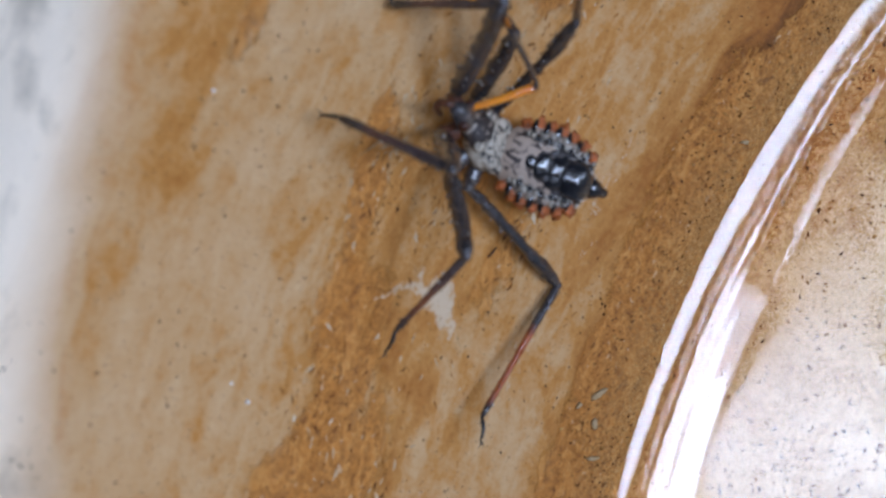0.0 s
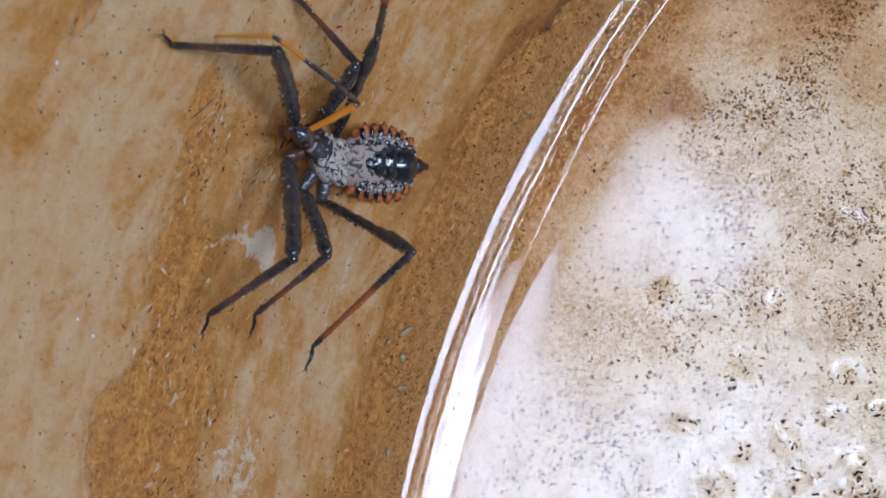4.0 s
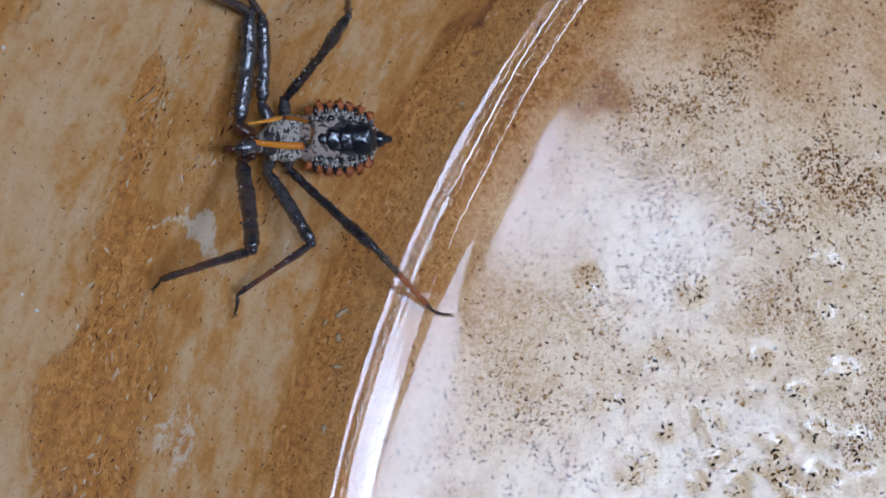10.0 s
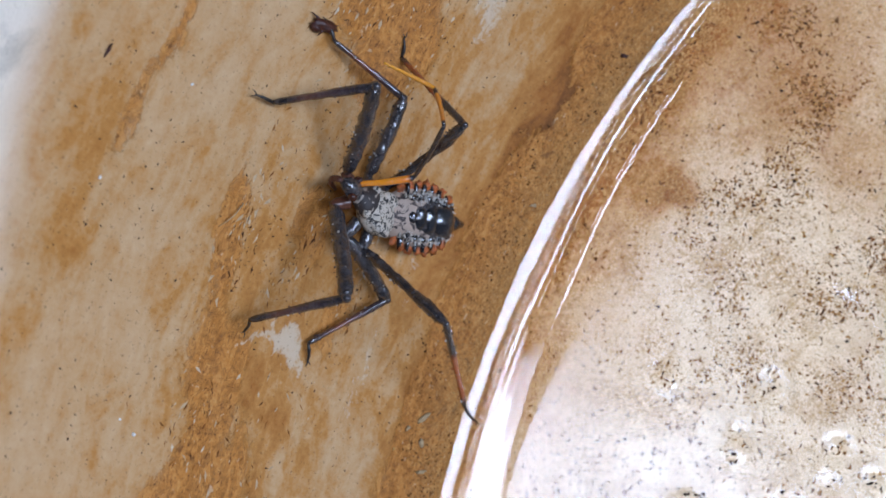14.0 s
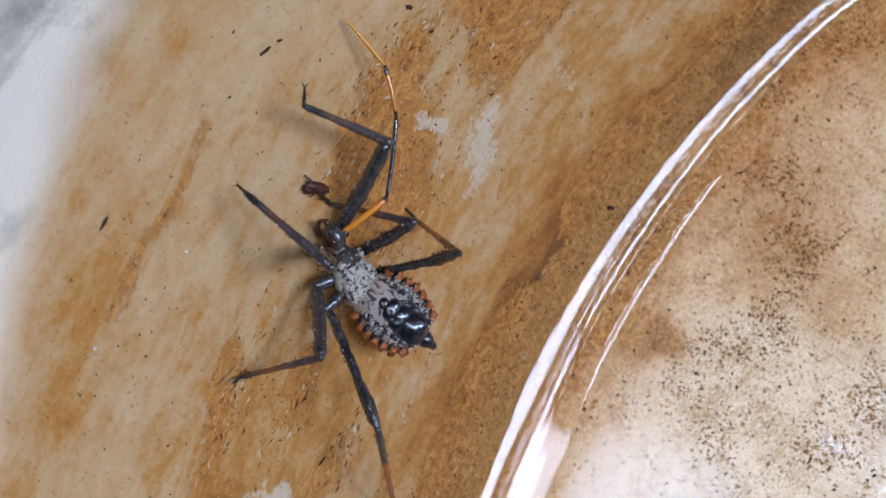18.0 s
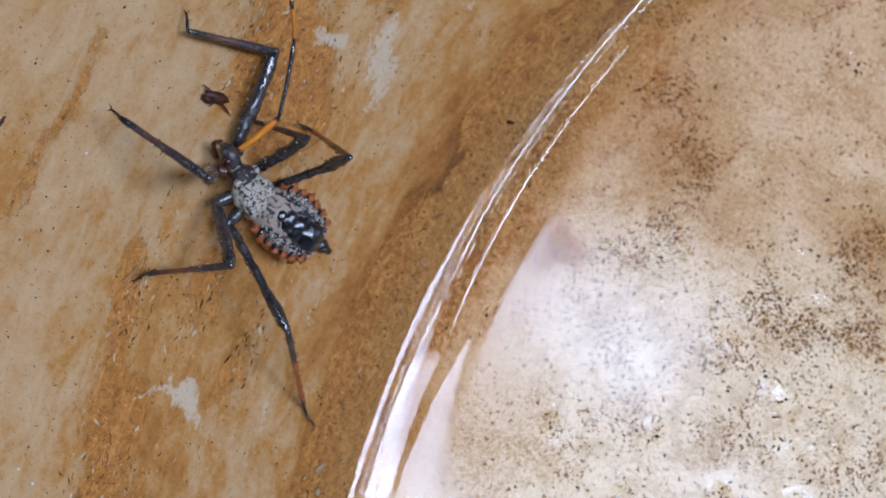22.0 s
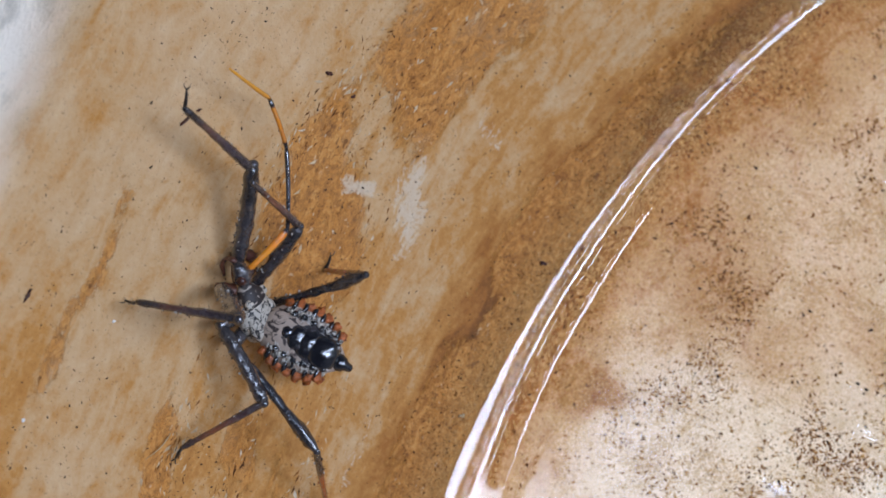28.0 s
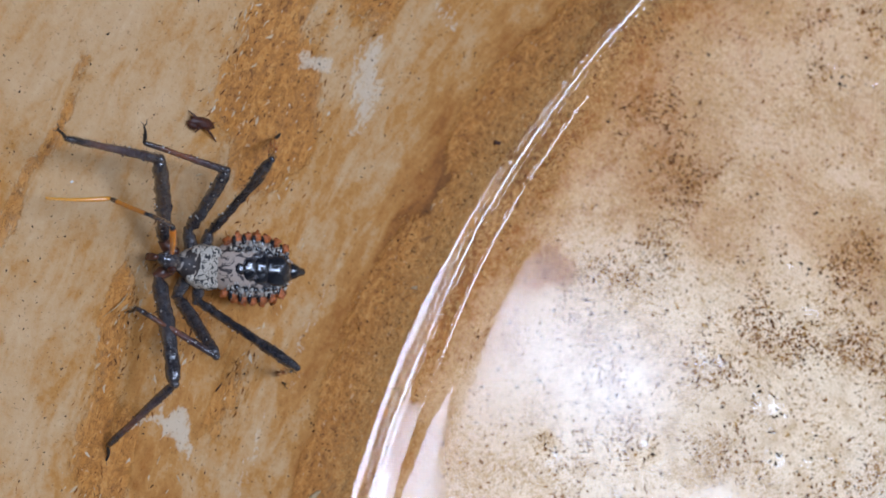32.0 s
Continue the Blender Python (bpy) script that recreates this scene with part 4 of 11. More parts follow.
for k, (rho, s, rx, ry, turn) in enumerate(((30.2, 14.2, 0.8, 0.42, 0.3), (36.3, 0.3, 0.4, 0.26, 0.8), (36.6, -1.4, 0.45, 0.2, 1.6), (34.8, 0.3, 0.3, 0.18, 2.2), (34.7, 4.1, 0.2, 0.16, 0.2))):
    crumb("dirt_fleck", SMEAR, rho, s, rx * 0.9, ry * 0.8, 0.05, turn, "dark dirt smear on the white rim", "dirt fleck", 80 + k, "dirt smears on the rim")
for rho, s, turn, length in ((18.2, -0.5, 1.1, 2.4),):
    ob = part("fibre", limb(length, [(0, 0.04), (0.5, 0.045), (1, 0.015)], 0.1, 4, 6, 12, 0, -0.35), STRAW, None)
    tagged(rest(ob, rho, s, turn, 0.04), "thin pale fibre lying on the basin wall", "fibre")


def motions():
    walk(bug, [
        (0, pose(-0.09663, 0.04127, 0.00880, 29.0, -59.3, 139.8)),
        (0.5, pose(-0.09661, 0.04111, 0.00875, 31.9, -56.6, 134.4)),
        (1, pose(-0.09659, 0.04094, 0.00870, 34.2, -53.9, 129.5)),
        (1.333, pose(-0.09649, 0.04086, 0.00864, 32.8, -54.8, 132.8)),
        (1.667, pose(-0.09631, 0.04069, 0.00854, 29.9, -56.4, 139.1)),
        (2, pose(-0.09621, 0.04061, 0.00848, 28.2, -57.2, 142.7)),
        (2.5, pose(-0.09602, 0.04038, 0.00823, 31.4, -54.2, 142.8)),
        (3, pose(-0.09584, 0.04015, 0.00798, 34.5, -51.2, 143.1)),
        (3.5, pose(-0.09534, 0.03927, 0.00741, 33.8, -52.1, 143.9)),
        (4, pose(-0.09484, 0.03838, 0.00684, 33.2, -53.1, 144.6)),
        (4.25, pose(-0.09471, 0.03821, 0.00678, 31.0, -55.8, 146.8)),
        (4.5, pose(-0.09457, 0.03804, 0.00672, 28.4, -58.5, 149.3)),
        (5, pose(-0.09453, 0.03810, 0.00669, 16.1, -58.7, 161.8)),
        (5.5, pose(-0.09445, 0.03823, 0.00662, -8.4, -54.4, -173.2)),
        (6, pose(-0.09437, 0.03835, 0.00654, -25.6, -45.5, -155.7)),
        (6.5, pose(-0.09433, 0.03841, 0.00651, -31.2, -40.6, -149.9)),
        (6.75, pose(-0.09430, 0.03833, 0.00646, -31.9, -36.0, -149.7)),
        (7, pose(-0.09428, 0.03826, 0.00640, -32.6, -31.4, -149.7)),
        (7.5, pose(-0.09394, 0.03796, 0.00615, -31.8, -36.3, -149.4)),
        (8, pose(-0.09360, 0.03766, 0.00589, -31.0, -41.1, -149.1)),
        (8.5, pose(-0.09375, 0.03768, 0.00602, -29.3, -38.1, -151.4)),
        (9, pose(-0.09391, 0.03770, 0.00615, -27.8, -35.1, -153.6)),
        (9.5, pose(-0.09389, 0.03837, 0.00625, -28.6, -38.4, -154.8)),
        (10, pose(-0.09386, 0.03903, 0.00636, -29.4, -41.7, -156.0)),
        (10.333, pose(-0.09400, 0.03940, 0.00651, -23.6, -41.2, -160.8)),
        (10.667, pose(-0.09426, 0.04007, 0.00681, -13.3, -39.2, -169.3)),
        (11, pose(-0.09440, 0.04043, 0.00696, -8.1, -37.8, -173.6)),
        (11.333, pose(-0.09445, 0.04072, 0.00705, -7.5, -39.6, -173.3)),
        (11.667, pose(-0.09455, 0.04125, 0.00721, -6.3, -43.0, -173.0)),
        (12, pose(-0.09461, 0.04153, 0.00730, -5.6, -44.9, -172.8)),
        (12.5, pose(-0.09407, 0.04131, 0.00707, 3.7, -49.4, 171.0)),
        (13, pose(-0.09354, 0.04108, 0.00683, 15.3, -51.8, 152.7)),
        (13.5, pose(-0.09309, 0.04103, 0.00657, 18.4, -52.5, 149.4)),
        (14, pose(-0.09322, 0.04159, 0.00680, 22.8, -49.8, 143.0)),
        (14.5, pose(-0.09352, 0.04282, 0.00729, 30.0, -43.0, 131.2)),
        (15, pose(-0.09381, 0.04405, 0.00778, 34.7, -35.4, 121.6)),
        (15.5, pose(-0.09394, 0.04461, 0.00800, 36.2, -31.8, 117.8)),
        (15.75, pose(-0.09393, 0.04503, 0.00814, 36.6, -31.9, 118.4)),
        (16, pose(-0.09392, 0.04545, 0.00828, 37.0, -32.0, 119.1)),
        (16.333, pose(-0.09400, 0.04584, 0.00844, 37.3, -30.2, 118.5)),
        (16.667, pose(-0.09415, 0.04655, 0.00875, 37.8, -26.8, 117.6)),
        (17, pose(-0.09423, 0.04694, 0.00892, 38.0, -25.0, 117.1)),
        (17.5, pose(-0.09416, 0.04724, 0.00899, 37.7, -25.7, 116.0)),
        (18, pose(-0.09410, 0.04755, 0.00905, 37.4, -26.4, 114.9)),
        (18.5, pose(-0.09424, 0.04717, 0.00904, 35.9, -35.4, 121.3)),
        (19, pose(-0.09438, 0.04678, 0.00902, 32.8, -44.2, 128.9)),
        (19.5, pose(-0.09396, 0.04631, 0.00859, 30.8, -43.8, 127.1)),
        (20, pose(-0.09354, 0.04585, 0.00816, 28.9, -43.4, 125.3)),
        (20.5, pose(-0.09369, 0.04625, 0.00835, 32.3, -37.8, 122.4)),
        (21, pose(-0.09385, 0.04665, 0.00854, 35.2, -32.2, 120.1)),
        (21.5, pose(-0.09402, 0.04674, 0.00871, 35.2, -31.6, 119.6)),
        (22, pose(-0.09418, 0.04682, 0.00889, 35.2, -31.1, 119.2)),
        (22.333, pose(-0.09414, 0.04683, 0.00888, 35.7, -31.6, 119.9)),
        (22.667, pose(-0.09405, 0.04685, 0.00885, 36.6, -32.7, 121.3)),
        (23, pose(-0.09400, 0.04686, 0.00884, 37.1, -33.3, 122.0)),
        (23.5, pose(-0.09394, 0.04705, 0.00886, 39.9, -32.7, 119.0)),
        (24, pose(-0.09389, 0.04724, 0.00887, 42.7, -32.0, 116.1)),
        (24.5, pose(-0.09407, 0.04805, 0.00934, 45.3, -28.8, 113.2)),
        (25, pose(-0.09425, 0.04886, 0.00980, 47.6, -25.5, 110.7)),
        (25.5, pose(-0.09430, 0.04974, 0.01017, 54.5, -23.5, 107.2)),
        (26, pose(-0.09434, 0.05062, 0.01053, 61.2, -21.1, 104.1)),
        (26.5, pose(-0.09472, 0.05067, 0.01094, 42.5, -26.2, 109.8)),
        (27, pose(-0.09493, 0.05038, 0.01099, 44.3, -28.9, 109.5)),
        (27.5, pose(-0.09539, 0.04976, 0.01111, 48.6, -34.8, 108.6)),
        (28, pose(-0.09586, 0.04913, 0.01122, 53.4, -40.6, 106.9)),
        (28.5, pose(-0.09607, 0.04884, 0.01127, 55.8, -43.2, 105.9)),
        (29, pose(-0.09621, 0.04816, 0.01112, 51.6, -41.6, 110.4)),
        (29.5, pose(-0.09618, 0.04738, 0.01081, 49.6, -44.9, 112.5)),
        (30, pose(-0.09623, 0.04691, 0.01068, 46.0, -45.9, 115.5)),
        (30.5, pose(-0.09627, 0.04588, 0.01034, 33.2, -53.6, 134.3)),
        (31, pose(-0.09633, 0.04510, 0.01013, 15.9, -56.7, 157.3)),
        (31.333, pose(-0.09642, 0.04467, 0.01005, 8.4, -56.5, 163.0)),
        (31.667, pose(-0.09660, 0.04385, 0.00991, -4.8, -54.9, 172.7)),
        (32, pose(-0.09671, 0.04341, 0.00984, -11.5, -53.6, 177.5)),
    ])
    walk(abdomen, [
        (0, pose(0.00000, 0.00000, 0.00000, 18.2, -40.5, -178.5)),
        (0.5, pose(0.00000, 0.00000, 0.00000, 13.9, -40.7, -170.8)),
        (1, pose(0.00000, 0.00000, 0.00000, 10.2, -40.5, -163.1)),
        (1.333, pose(0.00000, 0.00000, 0.00000, 11.8, -39.4, -165.6)),
        (1.667, pose(0.00000, 0.00000, 0.00000, 13.9, -37.2, -169.8)),
        (2, pose(0.00000, 0.00000, 0.00000, 15.1, -36.0, -172.0)),
        (2.5, pose(0.00000, 0.00000, 0.00000, 19.0, -30.8, -171.2)),
        (3, pose(0.00000, 0.00000, 0.00000, 22.6, -25.5, -170.4)),
        (3.5, pose(0.00000, 0.00000, 0.00000, 17.3, -24.3, -164.1)),
        (4, pose(0.00000, 0.00000, 0.00000, 12.0, -22.9, -157.9)),
        (4.25, pose(0.00000, 0.00000, 0.00000, 11.0, -23.0, -160.2)),
        (4.5, pose(0.00000, 0.00000, 0.00000, 10.0, -23.2, -162.5)),
        (5, pose(0.00000, 0.00000, 0.00000, 7.7, -25.0, -166.6)),
        (5.5, pose(0.00000, 0.00000, 0.00000, 3.0, -28.5, -176.0)),
        (6, pose(0.00000, 0.00000, 0.00000, -1.9, -31.4, 174.1)),
        (6.5, pose(0.00000, 0.00000, 0.00000, -4.0, -32.4, 169.3)),
        (6.75, pose(0.00000, 0.00000, 0.00000, -6.2, -28.6, 168.9)),
        (7, pose(0.00000, 0.00000, 0.00000, -8.5, -24.7, 168.5)),
        (7.5, pose(0.00000, 0.00000, 0.00000, -6.6, -20.6, 168.9)),
        (8, pose(0.00000, 0.00000, 0.00000, -4.5, -16.4, 169.4)),
        (8.5, pose(0.00000, 0.00000, 0.00000, -4.7, -17.9, 170.6)),
        (9, pose(0.00000, 0.00000, 0.00000, -5.1, -19.4, 171.8)),
        (9.5, pose(0.00000, 0.00000, 0.00000, -5.3, -24.3, 172.7)),
        (10, pose(0.00000, 0.00000, 0.00000, -5.8, -29.2, 173.7)),
        (10.333, pose(0.00000, 0.00000, 0.00000, -2.7, -28.5, 175.2)),
        (10.667, pose(0.00000, 0.00000, 0.00000, 3.1, -27.0, 177.8)),
        (11, pose(0.00000, 0.00000, 0.00000, 6.1, -26.2, 179.3)),
        (11.333, pose(0.00000, 0.00000, 0.00000, 7.4, -27.5, 177.5)),
        (11.667, pose(0.00000, 0.00000, 0.00000, 10.3, -29.7, 174.1)),
        (12, pose(0.00000, 0.00000, 0.00000, 11.7, -30.8, 172.3)),
        (12.5, pose(0.00000, 0.00000, 0.00000, 7.9, -24.3, -174.3)),
        (13, pose(0.00000, 0.00000, 0.00000, 4.9, -16.8, -162.3)),
        (13.5, pose(0.00000, 0.00000, 0.00000, 4.8, -13.5, -160.1)),
        (14, pose(0.00000, 0.00000, 0.00000, 6.0, -14.6, -157.4)),
        (14.5, pose(0.00000, 0.00000, 0.00000, 8.6, -17.0, -151.2)),
        (15, pose(0.00000, 0.00000, 0.00000, 10.9, -19.1, -144.8)),
        (15.5, pose(0.00000, 0.00000, 0.00000, 11.8, -20.0, -141.8)),
        (15.75, pose(0.00000, 0.00000, 0.00000, 13.7, -20.5, -144.5)),
        (16, pose(0.00000, 0.00000, 0.00000, 15.5, -20.9, -147.1)),
        (16.333, pose(0.00000, 0.00000, 0.00000, 17.3, -22.2, -149.0)),
        (16.667, pose(0.00000, 0.00000, 0.00000, 21.0, -24.7, -152.6)),
        (17, pose(0.00000, 0.00000, 0.00000, 22.9, -26.0, -154.6)),
        (17.5, pose(0.00000, 0.00000, 0.00000, 23.5, -22.7, -158.8)),
        (18, pose(0.00000, 0.00000, 0.00000, 23.5, -19.3, -162.9)),
        (18.5, pose(0.00000, 0.00000, 0.00000, 22.2, -20.2, -167.9)),
        (19, pose(0.00000, 0.00000, 0.00000, 21.0, -20.9, -173.0)),
        (19.5, pose(0.00000, 0.00000, 0.00000, 17.0, -10.9, -168.3)),
        (20, pose(0.00000, 0.00000, 0.00000, 13.4, -0.8, -163.8)),
        (20.5, pose(0.00000, 0.00000, 0.00000, 15.7, -5.0, -158.3)),
        (21, pose(0.00000, 0.00000, 0.00000, 17.8, -9.2, -152.7)),
        (21.5, pose(0.00000, 0.00000, 0.00000, 18.9, -9.8, -156.1)),
        (22, pose(0.00000, 0.00000, 0.00000, 19.9, -10.2, -159.5)),
        (22.333, pose(0.00000, 0.00000, 0.00000, 20.8, -15.8, -161.8)),
        (22.667, pose(0.00000, 0.00000, 0.00000, 23.5, -26.0, -166.5)),
        (23, pose(0.00000, 0.00000, 0.00000, 25.5, -31.5, -169.4)),
        (23.5, pose(0.00000, 0.00000, 0.00000, 24.6, -32.6, -162.3)),
        (24, pose(0.00000, 0.00000, 0.00000, 23.2, -33.3, -155.1)),
        (24.5, pose(0.00000, 0.00000, 0.00000, 29.0, -34.6, -161.7)),
        (25, pose(0.00000, 0.00000, 0.00000, 34.7, -35.6, -168.5)),
        (25.5, pose(0.00000, 0.00000, 0.00000, 40.0, -35.0, -171.6)),
        (26, pose(0.00000, 0.00000, 0.00000, 40.0, -34.4, -174.6)),
        (26.5, pose(0.00000, 0.00000, 0.00000, 28.4, -34.2, -167.6)),
        (27, pose(0.00000, 0.00000, 0.00000, 29.7, -37.3, -168.9)),
        (27.5, pose(0.00000, 0.00000, 0.00000, 32.4, -44.0, -171.8)),
        (28, pose(0.00000, 0.00000, 0.00000, 35.3, -50.7, -175.1)),
        (28.5, pose(0.00000, 0.00000, 0.00000, 37.0, -53.8, -176.8)),
        (29, pose(0.00000, 0.00000, 0.00000, 23.3, -45.0, -158.9)),
        (29.5, pose(0.00000, 0.00000, 0.00000, 19.0, -41.3, -156.2)),
        (30, pose(0.00000, 0.00000, 0.00000, 15.6, -37.4, -153.8)),
        (30.5, pose(0.00000, 0.00000, 0.00000, 13.4, -35.0, -161.9)),
        (31, pose(0.00000, 0.00000, 0.00000, 11.3, -32.0, -169.6)),
        (31.333, pose(0.00000, 0.00000, 0.00000, 8.0, -31.2, -170.3)),
        (31.667, pose(0.00000, 0.00000, 0.00000, 1.6, -29.8, -171.6)),
        (32, pose(0.00000, 0.00000, 0.00000, -1.9, -29.0, -172.3)),
    ])
    walk(LEG["RF"][0], [
        (0, pose(0.00280, -0.00114, -0.00078, 0.0, -38.8, -27.1)),
        (0.5, pose(0.00280, -0.00114, -0.00078, -0.3, -36.7, -26.7)),
        (1, pose(0.00280, -0.00114, -0.00078, -0.5, -34.5, -26.3)),
        (1.333, pose(0.00280, -0.00114, -0.00078, -4.8, -31.6, -18.4)),
        (1.667, pose(0.00280, -0.00114, -0.00078, -11.1, -24.9, -5.2)),
        (2, pose(0.00280, -0.00114, -0.00078, -13.6, -20.9, 1.4)),
        (2.5, pose(0.00280, -0.00114, -0.00078, -14.1, -24.8, 2.5)),
        (3, pose(0.00280, -0.00114, -0.00078, -14.6, -28.6, 3.8)),
        (3.5, pose(0.00280, -0.00114, -0.00078, -12.4, -27.9, -1.0)),
        (4, pose(0.00280, -0.00114, -0.00078, -10.2, -27.0, -5.8)),
        (4.25, pose(0.00280, -0.00114, -0.00078, -8.9, -26.1, -8.6)),
        (4.5, pose(0.00280, -0.00114, -0.00078, -7.8, -25.1, -11.3)),
        (5, pose(0.00280, -0.00114, -0.00078, -4.2, -28.1, -19.2)),
        (5.5, pose(0.00280, -0.00114, -0.00078, 5.5, -32.9, -38.1)),
        (6, pose(0.00280, -0.00114, -0.00078, 16.8, -34.6, -58.5)),
        (6.5, pose(0.00280, -0.00114, -0.00078, 22.1, -34.3, -67.8)),
        (6.75, pose(0.00280, -0.00114, -0.00078, 25.5, -34.2, -73.8)),
        (7, pose(0.00280, -0.00114, -0.00078, 28.9, -33.8, -79.8)),
        (7.5, pose(0.00280, -0.00114, -0.00078, 25.8, -35.3, -74.4)),
        (8, pose(0.00280, -0.00114, -0.00078, 22.5, -36.7, -68.8)),
        (8.5, pose(0.00280, -0.00114, -0.00078, 24.2, -41.9, -71.5)),
        (9, pose(0.00280, -0.00114, -0.00078, 26.5, -47.0, -74.7)),
        (9.5, pose(0.00280, -0.00114, -0.00078, 37.6, -21.0, -94.0)),
        (10, pose(0.00280, -0.00114, -0.00078, 39.3, 6.4, -107.1)),
        (10.333, pose(0.00280, -0.00114, -0.00078, 39.2, 3.3, -108.6)),
        (10.667, pose(0.00280, -0.00114, -0.00078, 39.2, -2.4, -111.4)),
        (11, pose(0.00280, -0.00114, -0.00078, 39.3, -5.5, -112.9)),
        (11.333, pose(0.00280, -0.00114, -0.00078, 37.8, -17.1, -105.4)),
        (11.667, pose(0.00280, -0.00114, -0.00078, 29.7, -37.7, -88.1)),
        (12, pose(0.00280, -0.00114, -0.00078, 20.6, -47.3, -74.8)),
        (12.5, pose(0.00280, -0.00114, -0.00078, 6.2, -42.3, -54.5)),
        (13, pose(0.00280, -0.00114, -0.00078, -4.1, -34.3, -38.0)),
        (13.5, pose(0.00280, -0.00114, -0.00078, -4.6, -35.8, -37.2)),
        (14, pose(0.00280, -0.00114, -0.00078, -5.3, -36.1, -35.9)),
        (14.5, pose(0.00280, -0.00114, -0.00078, -7.1, -36.9, -32.9)),
        (15, pose(0.00280, -0.00114, -0.00078, -8.9, -37.5, -29.9)),
        (15.5, pose(0.00280, -0.00114, -0.00078, -9.7, -37.8, -28.6)),
        (15.75, pose(0.00280, -0.00114, -0.00078, -10.3, -41.4, -27.6)),
        (16, pose(0.00280, -0.00114, -0.00078, -11.0, -45.0, -26.6)),
        (16.333, pose(0.00280, -0.00114, -0.00078, -9.1, -42.5, -29.4)),
        (16.667, pose(0.00280, -0.00114, -0.00078, -6.2, -37.7, -33.9)),
        (17, pose(0.00280, -0.00114, -0.00078, -4.9, -35.0, -36.1)),
        (17.5, pose(0.00280, -0.00114, -0.00078, -6.7, -39.1, -33.2)),
        (18, pose(0.00280, -0.00114, -0.00078, -8.8, -43.2, -29.9)),
        (18.5, pose(0.00280, -0.00114, -0.00078, -5.6, -37.1, -34.9)),
        (19, pose(0.00280, -0.00114, -0.00078, -3.3, -30.8, -39.1)),
        (19.5, pose(0.00280, -0.00114, -0.00078, -0.3, -19.5, -46.1)),
        (20, pose(0.00280, -0.00114, -0.00078, 1.2, -8.0, -52.1)),
        (20.5, pose(0.00280, -0.00114, -0.00078, 1.0, -10.6, -51.3)),
        (21, pose(0.00280, -0.00114, -0.00078, 0.9, -13.2, -50.5)),
        (21.5, pose(0.00280, -0.00114, -0.00078, 1.0, -16.2, -51.0)),
        (22, pose(0.00280, -0.00114, -0.00078, 1.2, -19.1, -51.6)),
        (22.333, pose(0.00280, -0.00114, -0.00078, 1.5, -19.5, -52.5)),
        (22.667, pose(0.00280, -0.00114, -0.00078, 2.0, -20.1, -54.1)),
        (23, pose(0.00280, -0.00114, -0.00078, 2.3, -20.4, -55.0)),
        (23.5, pose(0.00280, -0.00114, -0.00078, -1.2, -26.6, -46.1)),
        (24, pose(0.00280, -0.00114, -0.00078, -6.1, -32.1, -36.2)),
        (24.5, pose(0.00280, -0.00114, -0.00078, -10.7, -40.5, -28.4)),
        (25, pose(0.00280, -0.00114, -0.00078, -17.7, -48.3, -18.4)),
        (25.5, pose(0.00280, -0.00114, -0.00078, -11.1, -39.6, -28.0)),
        (26, pose(0.00280, -0.00114, -0.00078, -6.8, -30.2, -35.4)),
        (26.5, pose(0.00280, -0.00114, -0.00078, 0.1, -16.3, -52.8)),
        (27, pose(0.00280, -0.00114, -0.00078, -2.2, -18.2, -45.7)),
        (27.5, pose(0.00280, -0.00114, -0.00078, -8.1, -21.4, -29.5)),
        (28, pose(0.00280, -0.00114, -0.00078, -14.8, -22.8, -12.9)),
        (28.5, pose(0.00280, -0.00114, -0.00078, -18.0, -22.9, -5.2)),
        (29, pose(0.00280, -0.00114, -0.00078, -15.2, -23.0, -11.6)),
        (29.5, pose(0.00280, -0.00114, -0.00078, -12.8, -19.5, -18.1)),
        (30, pose(0.00280, -0.00114, -0.00078, -11.4, -17.3, -22.1)),
        (30.5, pose(0.00280, -0.00114, -0.00078, -11.3, -23.7, -20.8)),
        (31, pose(0.00280, -0.00114, -0.00078, -11.3, -29.2, -20.2)),
        (31.333, pose(0.00280, -0.00114, -0.00078, -7.7, -29.0, -27.1)),
        (31.667, pose(0.00280, -0.00114, -0.00078, -1.3, -27.5, -39.6)),
        (32, pose(0.00280, -0.00114, -0.00078, 1.9, -26.4, -46.2)),
    ])
